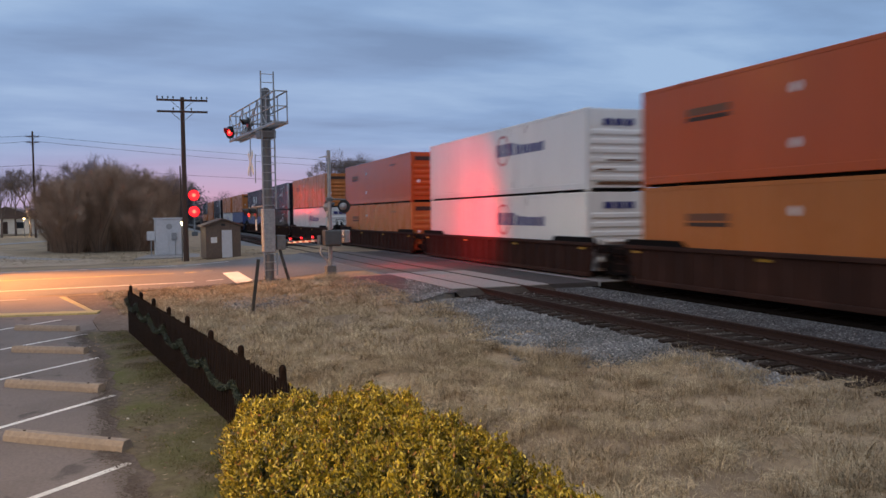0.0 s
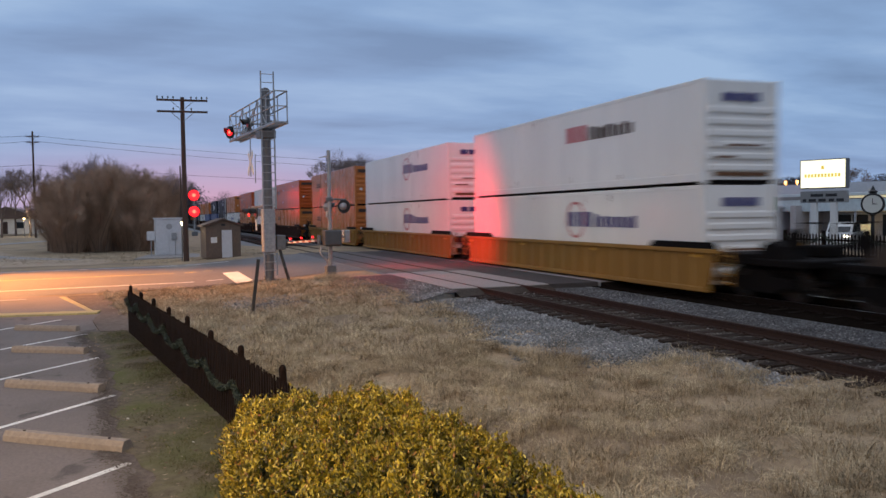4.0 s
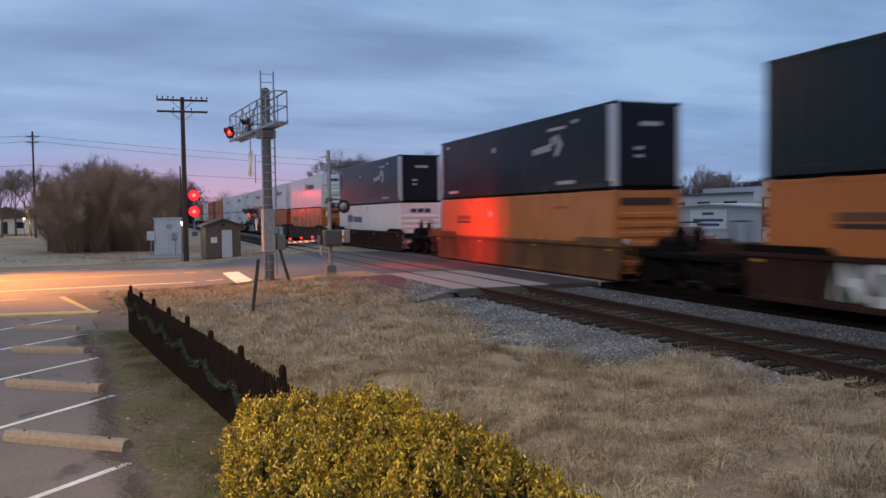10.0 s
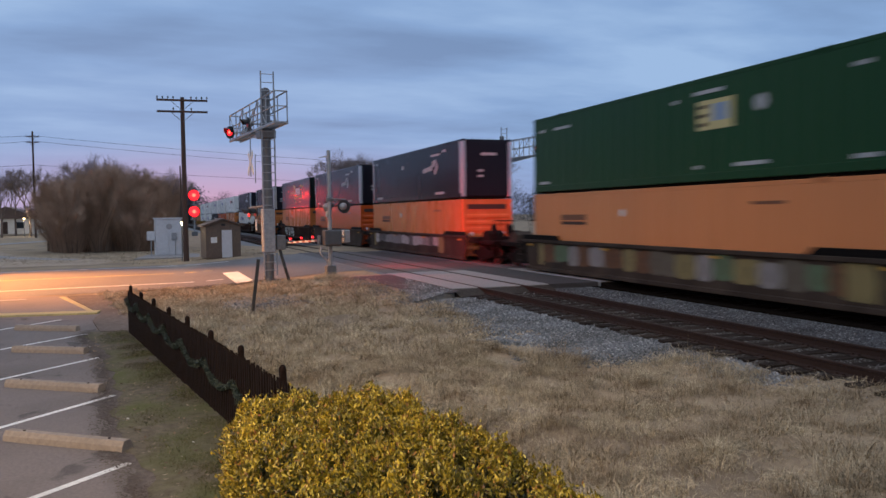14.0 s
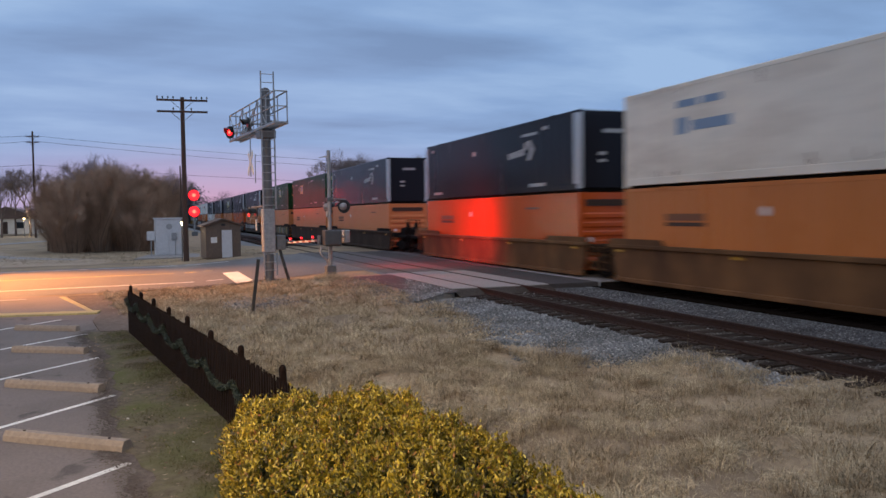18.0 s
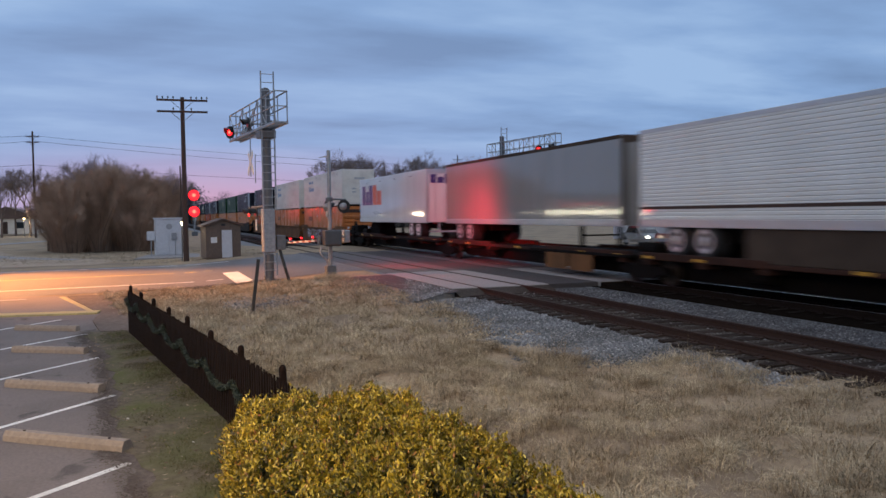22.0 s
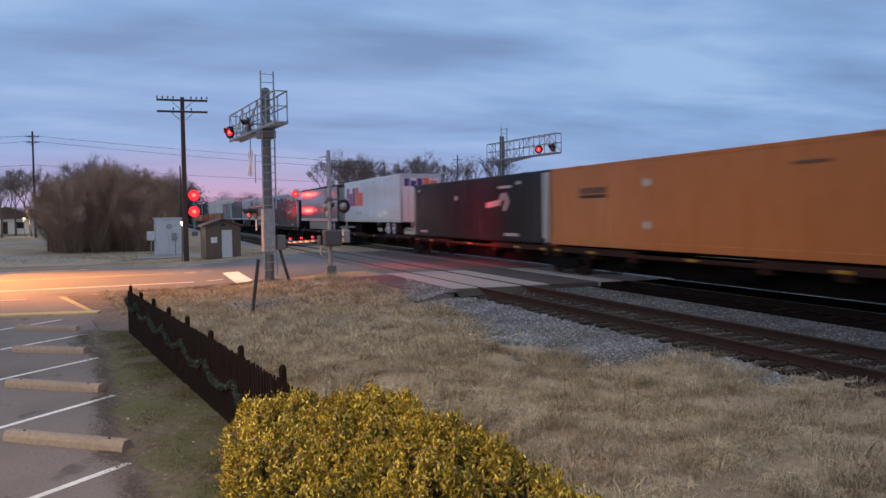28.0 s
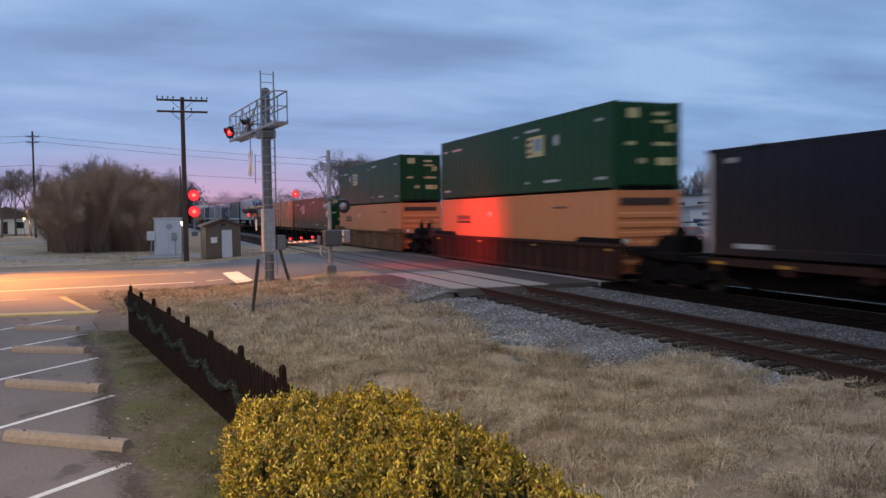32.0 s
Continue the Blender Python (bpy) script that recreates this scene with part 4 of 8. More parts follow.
def tag_letters(parent, rnd, x0, x1, z0, z1, y, faded=False):
    """Large sprayed letter-like shapes of thick slanted strokes, each on a dark outline."""
    x = x0
    tones = [P["logo_white"], P["logo_white"], P["dull_white"], P["dull_white"], P["spray_pale"], P["spray_green"]]
    if faded:
        tones = [P["spray_pale"], P["spray_pale"], P["spray_lilac"], P["dull_white"]]
    k = 0
    while x < x1:
        w, h = rnd.uniform(0.62, 0.95), (z1 - z0) * rnd.uniform(0.80, 1.0)
        zb, lean, d = z0 + rnd.uniform(0, 0.06), rnd.uniform(-0.10, 0.16), 0.0015 * (k % 4)
        back = [(-0.06, -0.05), (w + 0.05, -0.04), (w + 0.07, h * 0.55), (w + 0.02, h + 0.05), (w * 0.4, h + 0.07), (-0.05, h + 0.03), (-0.08, h * 0.5)]
        if not faded:
            part("letter_outline", Form().add([(x + u + lean * v, y - 0.004 - d, zb + v) for u, v in back], [tuple(range(len(back)))]), P["slot"] if k % 3 else P["spray_green"], parent, "dark sprayed outline")
        f = Form()
        strokes = rnd.sample([((0, 0), (0, 1)), ((1, 0), (1, 1)), ((0, 1), (1, 1)), ((0, 0.5), (1, 0.5)), ((0, 0), (1, 0)), ((0, 0), (1, 1)), ((0, 1), (1, 0)), ((0, 0), (0, 1))], rnd.choice((3, 3, 4)))
        for n, ((u0, v0), (u1, v1)) in enumerate(strokes):
            a = Vector((x + 0.08 + u0 * (w - 0.16) + lean * v0 * h, zb + 0.06 + v0 * (h - 0.14)))
            b = Vector((x + 0.08 + u1 * (w - 0.16) + lean * v1 * h, zb + 0.06 + v1 * (h - 0.14)))
            e = (b - a).normalized()
            q, r = Vector((-e.y, e.x)) * rnd.uniform(0.085, 0.12), rnd.uniform(0.03, 0.08)
            pts = [a - q - e * r, a - q * 0.3 - e * r * 1.6, a + q - e * r, b + q + e * r, b + q * 0.2 + e * r * 1.5, b - q + e * r]
            f.add([(p.x, y - 0.011 - d - 0.0006 * n, p.y) for p in pts], [tuple(range(6))])
        part("sprayed_letter", f, rnd.choice(tones), parent, "pale sprayed letter-like shape")
        x += w * rnd.uniform(1.02, 1.16)
        k += 1


def sprayed_band(parent, rnd, x0, x1, z0, z1, y, earthy=False):
    """One long pale piece of fat, touching letter-like blocks, yellow at its end."""
    n, top, low = 40, [], []
    for i in range(n + 1):
        x = x0 + (x1 - x0) * i / n
        top.append((x, y - 0.004, z1 - 0.10 * abs(math.sin(i * 0.9)) - rnd.uniform(0, 0.06)))
        low.append((x, y - 0.004, z0 + 0.12 * abs(math.sin(i * 0.7 + 1)) + rnd.uniform(0, 0.05)))
    f = Form()
    for i in range(n):
        f.add([low[i], low[i + 1], top[i + 1], top[i]], [(0, 1, 2, 3)])
    part("sprayed_ground", f, P["spray_faded"] if earthy else P["spray_pale"], parent, "long pale sprayed band")
    x, k = x0 + 0.1, 0
    while x < x1 - 0.5:
        w, h = rnd.uniform(0.55, 1.0), (z1 - z0) * rnd.uniform(0.70, 0.95)
        zb, lean = z0 + (z1 - z0 - h) * rnd.random(), rnd.uniform(-0.15, 0.15)
        ring = [(0.05, 0), (w * 0.5, -0.03), (w, 0.04), (w + 0.05, h * 0.5), (w * 0.95, h), (w * 0.45, h + 0.03), (0, h * 0.96), (-0.05, h * 0.45)]
        tone = rnd.choice(("spray_yellow", "spray_green", "spray_pale", "rusty", "spray_faded") if earthy else ("dull_white", "spray_pale", "spray_pale", "spray_grey"))
        letter = part("sprayed_letter", Form().add([(x + u + lean * v, y - 0.008 - 0.001 * (k % 3), zb + v) for u, v in ring], [tuple(range(8))]), P[tone], parent, "pale sprayed letter-like shape")
        cx = x + w * rnd.uniform(0.3, 0.6)
        part("sprayed_stroke", Form().add([(cx, y - 0.014, zb + h * 0.25), (cx + 0.05, y - 0.014, zb + h * 0.22), (cx + 0.12, y - 0.014, zb + h * 0.70), (cx + 0.07, y - 0.014, zb + h * 0.72)], [(0, 1, 2, 3)]), P["slot"], letter, "dark sprayed stroke")
        x += w * rnd.uniform(0.95, 1.15)
        k += 1
    for a, w in ((x1 - 0.25, 0.55), (x1 + 0.25, 0.35), (x0 - 0.3, 0.4)):
        part("sprayed_patch", Form().add([(a, y - 0.012, 0.30), (a + w * 0.8, y - 0.012, 0.26), (a + w, y - 0.012, 0.7), (a + w * 0.7, y - 0.012, z1), (a - 0.06, y - 0.012, z1 - 0.03)], [(0, 1, 2, 3, 4)]), P["spray_yellow"], parent, "faded yellow sprayed patch")


CAR_Z = RAIL_Z - 0.0


def well_car(col, s, first, last, sprayed=None, words="brown"):
    """One well of an articulated car; rail level is its base."""
    key = ("well", col, first, last, sprayed)
    m = pose(s, FAR_Y, CAR_Z)
    if key in BUILT:
        c = copy_thing(BUILT[key], m)
        MOVERS.append((c, s, CAR_Z))
        return c
    rnd = random.Random(len(BUILT) * 13 + 5)
    L, HW = BOX_L, 1.40
    c = thing("well_car", words + " steel well car carrying stacked containers", "freight car", "cars of the train", m)
    mat = P[col]
    for sgn in (-1, 1):
        y = sgn * HW
        a, b = min(y, y - sgn * 0.05), max(y, y - sgn * 0.05)
        wall = Form().prism([(-0.35, 0.14), (-0.55, 0.75), (-0.55, 1.18), (L + 0.55, 1.18), (L + 0.55, 0.75), (L + 0.35, 0.14)], "y", a, b)
        side = part("side_wall", wall, mat, c)
        if col in ("car_brown", "car_yellow"):
            rib = Form().box(-0.04, 0.04, min(y, y + sgn * 0.07), max(y, y + sgn * 0.07), 0.16, 1.12, 0.01).mesh("rib", mat)
            for i in range(21):
                o = new("rib", rib)
                o.parent = side
                o.matrix_basis = pose(-0.1 + i * (L + 0.2) / 20, 0, 0)
        for xa, xb in ((-0.70, 2.3), (L - 2.3, L + 0.70)):
            q = [(xa, 1.24), (xb, 1.24), (xb - 0.25, 1.42), (xa + 0.05, 1.42)] if xa < 0 else [(xa, 1.24), (xb, 1.24), (xb - 0.05, 1.42), (xa + 0.25, 1.42)]
            part("end_guard", Form().prism(q, "y", min(y + sgn * 0.07, y + sgn * 0.02), max(y + sgn * 0.07, y + sgn * 0.02)), mat if col == "car_tan" else P["grime"], c, "raised guard at the car's end")
        part("top_chord", Form().box(-0.75, L + 0.75, min(y + sgn * 0.09, y - sgn * 0.10), max(y + sgn * 0.09, y - sgn * 0.10), 1.12, 1.24, 0.015), mat, c)
        part("bottom_sill", Form().box(-0.35, L + 0.35, min(y + sgn * 0.09, y - sgn * 0.12), max(y + sgn * 0.09, y - sgn * 0.12), 0.06, 0.19, 0.015), mat, c)
        for x in (-0.2, 5.2, 10.6, L - 0.2):
            part("reflector", Form().box(x, x + 0.30, min(y + sgn * 0.10, y + sgn * 0.075), max(y + sgn * 0.10, y + sgn * 0.075), 1.00, 1.07), P["mud"], c, "small yellow reflector")
        for x in (-1.3, L + 0.85):
            f = Form()
            for k in range(4):
                f.box(x, x + 0.45, y - 0.02, y + 0.02, 0.35 + 0.24 * k, 0.38 + 0.24 * k)
            f.box(x, x + 0.03, y - 0.02, y + 0.02, 0.30, 1.35)
            f.box(x + 0.42, x + 0.45, y - 0.02, y + 0.02, 0.30, 1.35)
            part("ladder", f, mat, c)
    floor = Form().box(-0.3, L + 0.3, -0.35, 0.35, 0.05, 0.12)
    for i in range(8):
        x = 0.4 + i * (L - 0.8) / 7
        floor.box(x - 0.12, x + 0.12, -1.3, 1.3, 0.04, 0.10)
    part("floor_beams", floor, P["grime"], c)
    for x0, x1, free in ((-1.75, -0.4, first), (L + 0.4, L + 1.75, last)):
        f = Form().box(x0, x1, -1.25, 1.25, 0.88, 1.16, 0.03)
        f.box(x0 + 0.1, x1 - 0.1, -0.4, 0.4, 0.5, 1.0, 0.03)
        part("end_platform", f, P["grime"], c)
        xo = x0 - 1.75 if x0 < 0 else x1
        if free:
            ends = Form().box(xo, xo + 1.75, -1.2, 1.2, 0.86, 1.05, 0.03).box(xo, xo + 1.75, -0.3, 0.3, 0.55, 0.9, 0.03)
            part("coupler_sill", ends, P["grime"], c)
            xe = xo + 0.08 if x0 < 0 else xo + 1.67
            for ya, yb in ((-1.2, -0.6), (0.6, 1.2)):
                h = Form()
                for p0, p1 in (((xe, ya, 0.9), (xe, ya, 1.95)), ((xe, ya, 1.95), (xe, yb, 1.95)), ((xe, yb, 1.95), (xe, yb, 0.9))):
                    h.rod(p0, p1, 0.02, n=6)
                part("end_handrail", h, P["grime"], c)
            part("step", Form().box(xe - 0.03, xe + 0.03, -1.3, -0.7, 0.3, 0.36).box(xe - 0.03, xe + 0.03, -1.3, -1.25, 0.3, 1.0), P["grime"], c)
            wx = xo + 0.55 if x0 < 0 else xo + 1.2
            wheel = Form().ring((wx, -0.95, 1.55), (0, -1, 0), [(0, 0.26), (0.03, 0.28), (0.06, 0.26)], 14).rod((wx, -0.95, 1.0), (wx, -0.95, 1.55), 0.03)
            part("brake_wheel", wheel, P["grime"], c)
            bx = xo + 0.75 if x0 < 0 else xo + 0.1
            parts("brake_stand", Form().prism([(bx, 1.05), (bx + 0.95, 1.05), (bx + 0.80, 1.36), (bx + 0.50, 1.50), (bx + 0.18, 1.40)], "y", -1.12, -0.35).box(bx + 0.1, bx + 0.8, 0.3, 1.1, 1.05, 1.35, 0.04), mat if x0 < 0 else P["grime"], c, "dark brake gear on the end platform")
            part("air_reservoir", Form().rod((bx - 0.1, -0.7, 0.70), (bx + 1.0, -0.7, 0.70), 0.20, n=12), P["grime"], c)
    if first:
        truck(c, -1.9)
    truck(c, L + (1.9 if last else 1.62))
    if sprayed:
        if sprayed in (11, 6):
            sprayed_band(c, random.Random(sprayed), 0.9, 13.2 if sprayed == 11 else 15.2, 0.52 if sprayed == 11 else 0.36, 1.12, -HW - 0.002, sprayed == 6)
        elif sprayed in (5, 8, 4, 12):
            tag_letters(c, random.Random(sprayed), 0.9 if sprayed == 8 else 2.2, {5: 7.5, 4: 6.5, 12: 8.6, 8: 13.6}[sprayed], 0.24, 1.10, -HW - 0.002, sprayed == 12)
        else:
            for a, b in ((4.2, 7.0), (9.6, 13.2)):
                tag_letters(c, random.Random(sprayed + int(a)), a, b, 0.30, 1.06, -HW - 0.002, True)
    BUILT[key] = c
    MOVERS.append((c, s, CAR_Z))
    return c


def spine_car(s, first, last, load, plates=False):
    """A platform of an articulated spine car; load is 'box' or 'trailer'."""
    key = ("spine", first, last, load, plates)
    m = pose(s, FAR_Y, CAR_Z)
    if key in BUILT:
        c = copy_thing(BUILT[key], m)
        MOVERS.append((c, s, CAR_Z))
        return c
    L = BOX_L
    c = thing("spine_car", "dark brown spine car with narrow centre beam", "freight car", "cars of the train", m)
    beam = Form().prism([(-1.0, 0.62), (0.8, 0.20), (L - 0.8, 0.20), (L + 1.0, 0.62), (L + 1.0, 0.86), (-1.0, 0.86)], "y", -0.42, 0.42)
    part("spine", beam, P["grime"], c)
    for x in (4.2, 9.4):
        part("brake_cylinder", Form().rod((x, -0.75, 0.52), (x + 0.9, -0.75, 0.52), 0.16, n=10).box(x - 0.2, x + 1.1, -0.9, -0.45, 0.62, 0.70), P["grime"], c)
    for sgn in (-1, 1):
        y = sgn * 1.25
        for xa, xb, wd in ((0.0, 5.4, 0.25), (L - 5.4, L, 0.25)) + ((5.41, L - 5.41, 0.08),):
            part("side_deck", Form().box(xa, xb, min(y, y - sgn * wd), max(y, y - sgn * wd), 0.80, 1.017 if wd > 0.1 else 0.92, 0.02), P["car_brown"], c)
        for x in (0.2, 2.6, 8.0, L - 3.0, L - 0.7):
            part("reflector", Form().box(x, x + 0.40, min(y + sgn * 0.012, y), max(y + sgn * 0.012, y), 0.84, 0.92), P["mud"], c, "small yellow reflector")
    for x in (0.3, 2.8, 5.2, L - 5.2, L - 2.8, L - 0.3):
        part("cross_beam", Form().box(x - 0.14, x + 0.14, -1.24, 1.24, 0.64, 0.86, 0.02), P["car_brown"], c)
    if plates:
        for xa in (10.8, 12.55):
            part("side_plate", Form().box(xa, xa + 1.6, -1.30, -1.255, 0.20, 0.79, 0.01), P["car_tan"], c, "rusty tan side plate")
    if load == "trailer":
        part("hitch", Form().prism([(0.3, 0.86), (2.8, 0.86), (2.1, 1.70), (1.9, 1.98), (0.9, 1.98), (0.7, 1.70)], "y", -0.62, 0.62).box(0.5, 2.3, -0.95, 0.95, 1.98, 2.20, 0.03), P["grime"], c, "heavy dark trailer hitch")
        part("air_reservoir", Form().rod((-0.5, -0.8, 1.12), (0.5, -0.8, 1.12), 0.19, n=12), P["grime"], c)
        part("wheel_deck", Form().box(L - 6.8, L + 0.2, -1.3, 1.3, 0.80, 0.90, 0.02), P["grime"], c)
    if first:
        truck(c, -1.2)
        part("end_platform", Form().box(-2.6, -0.02, -1.2, 1.2, 0.80, 0.98, 0.03).box(-2.4, -1.5, -1.1, -0.3, 0.98, 1.55, 0.05).box(-2.3, -1.4, 0.2, 1.0, 0.98, 1.40, 0.05), P["grime"], c, "dark end platform with brake gear")
    truck(c, L + 0.7)
    BUILT[key] = c
    MOVERS.append((c, s, CAR_Z))
    return c


def trailer(kind, s):
    """A highway trailer riding on its own wheels on a spine car."""
    z = 1.36
    m = pose(s, FAR_Y, z)
    key = ("trailer", kind)
    if key in BUILT:
        c = copy_thing(BUILT[key], m)
        MOVERS.append((c, s, z))
        return c
    L = 14.45 if kind.startswith("courier") else 16.0
    W, Z0, Z1 = 2.59, 0.90, 3.82
    y = -W / 2
    words = {"courier_back": "white box trailer with purple and orange letter blocks", "courier": "white box trailer with purple and orange letter blocks", "grey": "light grey dry-van trailer with a long side skirt", "plain_grey": "plain light grey dry-van trailer", "reefer": "white ridged refrigerated trailer with dark stripe"}[kind]
    c = thing("semi_trailer", words, "trailer", "trailers of the train", m)
    col = P["grey"] if kind in ("grey", "plain_grey") else P["gloss_white"]
    part("body", Form().box(0, L, -W / 2 + 0.012, W / 2 - 0.012, Z0, Z1, 0.03), col, c)
    for sgn in (-1, 1):
        yy = sgn * W / 2
        side = Form()
        if kind == "reefer":
            prof = []
            for k in range(24):
                zz = Z0 + 0.20 + k * 0.11
                prof += [(yy - sgn * 0.012, zz), (yy + sgn * 0.004, zz + 0.02), (yy + sgn * 0.004, zz + 0.085), (yy - sgn * 0.012, zz + 0.105)]
            prof += [(yy - sgn * 0.03, prof[-1][1]), (yy - sgn * 0.03, prof[0][1])]
            side.prism(prof, "x", 0.05, L - 0.05)
        else:
            side.add(*corrugated(yy, 0.05, L - 0.05, Z0 + 0.20, Z1 - 0.12, sgn, 0.0015, 0.61))
        part("side_panel", side, col, c)
    for sgn in (-1, 1):
        yy = sgn * W / 2
        part("bottom_rail", Form().box(0.0, L, min(yy + sgn * 0.012, yy - sgn * 0.06), max(yy + sgn * 0.012, yy - sgn * 0.06), Z0 - 0.03, Z0 + 0.20, 0.012), P["silver"] if not kind.startswith("courier") else col, c)
        part("top_rail", Form().box(0.0, L, min(yy + sgn * 0.010, yy - sgn * 0.06), max(yy + sgn * 0.010, yy - sgn * 0.06), Z1 - 0.12, Z1 + 0.01, 0.012), P["car_grey"] if kind.endswith("grey") else P["silver"] if kind == "reefer" else col, c)
    back = kind in ("reefer", "plain_grey", "courier_back")
    tail = 2.4 if back else L - 2.2
    nose = L - 4.6 if back else 2.2
    frame_ = Form().box(min(tail, tail) - 1.7, tail + 1.7, -0.55, 0.55, 0.55, 0.9).box(tail - 1.5, tail + 1.5, -0.9, -0.8, 0.45, 0.9).box(tail - 1.5, tail + 1.5, 0.8, 0.9, 0.45, 0.9)
    part("bogie_frame", frame_, P["grime"], c)
    for dx in (-0.62, 0.62):
        for sgn in (-1, 1):
            w = part("wheel", Form().ring((tail + dx, sgn * 0.70, 0.50), (0, sgn, 0), [(0.0, 0.30), (0.02, 0.48), (0.10, 0.50), (0.46, 0.50), (0.54, 0.47), (0.545, 0.31)], 22), P["tyre"], c, smooth=False)
            part("rim", Form().ring((tail + dx, sgn * 0.70, 0.50), (0, sgn, 0), [(0.45, 0.31), (0.552, 0.34), (0.55, 0.26), (0.53, 0.14), (0.58, 0.12), (0.60, 0.04)], 18), P["logo_white"] if kind.startswith("courier") else P["silver"], w, "white painted rim" if kind.startswith("courier") else "bare metal rim")
    leg = Form()
    for yy in (-0.8, 0.8):
        leg.box(nose + 1.2, nose + 1.34, yy - 0.07, yy + 0.07, 0.12, 0.9, 0.01).box(nose + 1.1, nose + 1.44, yy - 0.12, yy + 0.12, 0.08, 0.13)
    leg.rod((nose + 1.27, -0.8, 0.5), (nose + 1.27, 0.8, 0.5), 0.03)
    part("landing_gear", leg, P["grime"], c)
    if kind in ("grey", "reefer"):
        a, b = min(nose + 1.8, tail - 1.8), max(nose + 1.8, tail - 1.8)
        if kind == "reefer":
            a, b = tail + 2.2, nose - 0.4
        part("side_skirt", Form().box(a, b, y + 0.06, y + 0.10, 0.15 if kind == "grey" else 0.0, Z0, 0.01), P["grey"] if kind == "grey" else P["car_grey"], c, "long side skirt")
    # rear frame and doors at the trailing end
    end = Form().box(L - 0.03, L + 0.012, -W / 2, -W / 2 + 0.14, Z0, Z1).box(L - 0.03, L + 0.012, W / 2 - 0.14, W / 2, Z0, Z1).box(L - 0.03, L + 0.012, -W / 2 + 0.14, W / 2 - 0.14, Z1 - 0.25, Z1)
    part("rear_frame", end, P["car_grey"] if kind.endswith("grey") else P["silver"], c)
    if kind == "reefer":
        unit = part("cooling_unit", Form().box(L + 0.012, L + 0.55, -1.02, 1.02, Z0 + 1.62, Z1 - 0.10, 0.08), BLACK, c, "black cooling unit on the nose")
        part("lower_housing", Form().box(L + 0.012, L + 0.52, -1.0, 1.0, Z0 + 0.82, Z0 + 1.615, 0.06), P["gloss_white"], unit, "white lower housing")
        for k in range(6):
            part("grille_slat", Form().box(L + 0.551, L + 0.565, -0.8, 0.8, Z0 + 1.80 + k * 0.13, Z0 + 1.84 + k * 0.13), P["grime"], unit)
        part("nose_frame", Form().box(L + 0.012, L + 0.10, -1.1, -0.95, Z0, Z0 + 0.80).box(L + 0.012, L + 0.10, 0.95, 1.1, Z0, Z0 + 0.80).box(L + 0.012, L + 0.06, -0.95, 0.95, Z0 + 0.1, Z0 + 0.72), P["grime"], c, "dark frame below the cooling unit")
        part("underframe", Form().box(nose - 0.4, L - 0.3, -1.0, 1.0, 0.30, Z0 - 0.04, 0.02).box(nose + 2.0, nose + 3.6, -1.15, -1.02, 0.22, 0.74, 0.05), P["grime"], c, "dark underframe and tank")
        part("stripe", Form().box(0.1, L - 0.1, y - 0.010, y + 0.01, Z0 + 0.50, Z0 + 0.59), P["slot"], c, "thin dark stripe")
        f = Form().box(L - 4.5, L - 1.5, y - 0.010, y + 0.01, Z0 + 1.62, Z0 + 2.50)
        part("marking", f, BLACK, c, "dark rectangular emblem")
        f = Form()
        f.box(L - 4.5, L - 1.5, y - 0.014, y + 0.01, Z0 + 1.84, Z0 + 1.88)
        part("marking", f, P["grey"], c)
        f = Form()
        for zz in (1.56, 2.50):
            f.box(L - 4.5, L - 1.5, y - 0.014, y + 0.01, Z0 + zz, Z0 + zz + 0.06)
        parts("marking", f, P["logo_red"], c, "dark red edge line of the emblem")
    else:
        for sgn in (-1, 1):
            d = part("rear_door", Form().box(L - 0.02, L + 0.006, min(sgn * 0.01, sgn * 1.14), max(sgn * 0.01, sgn * 1.14), Z0 + 0.02, Z1 - 0.26, 0.006), col, c)
            for yy in (0.25, 0.8):
                part("lock_rod", Form().rod((L + 0.03, sgn * yy, Z0), (L + 0.03, sgn * yy, Z1 - 0.2), 0.018, n=6), P["silver"], d)
        part("bumper", Form().box(L - 0.1, L, -1.1, 1.1, 0.35, 0.45).box(L - 0.08, L - 0.02, -0.6, -0.5, 0.4, 0.9).box(L - 0.08, L - 0.02, 0.5, 0.6, 0.4, 0.9), P["silver"], c)
        part("tail_lamp", Form().box(L + 0.002, L + 0.02, -0.9, -0.75, Z0 - 0.08, Z0 - 0.01).box(L + 0.002, L + 0.02, 0.75, 0.9, Z0 - 0.08, Z0 - 0.01), P["logo_red"], c, "small red tail lamps")
    if kind.startswith("courier"):
        for x in (2.0, 5.2, 8.4, 11.6):
            part("side_lamp", Form().box(x, x + 0.22, y - 0.02, y + 0.005, Z1 - 0.30, Z1 - 0.25), P["slot"], c, "small dark marker lamp")
        part("marking", Form().box(3.4, 5.1, y - 0.006, y + 0.005, Z0 + 0.62, Z0 + 0.66).box(3.6, 5.4, y - 0.006, y + 0.005, Z0 + 0.50, Z0 + 0.54), P["grey"], c, "thin grey unreadable bars")
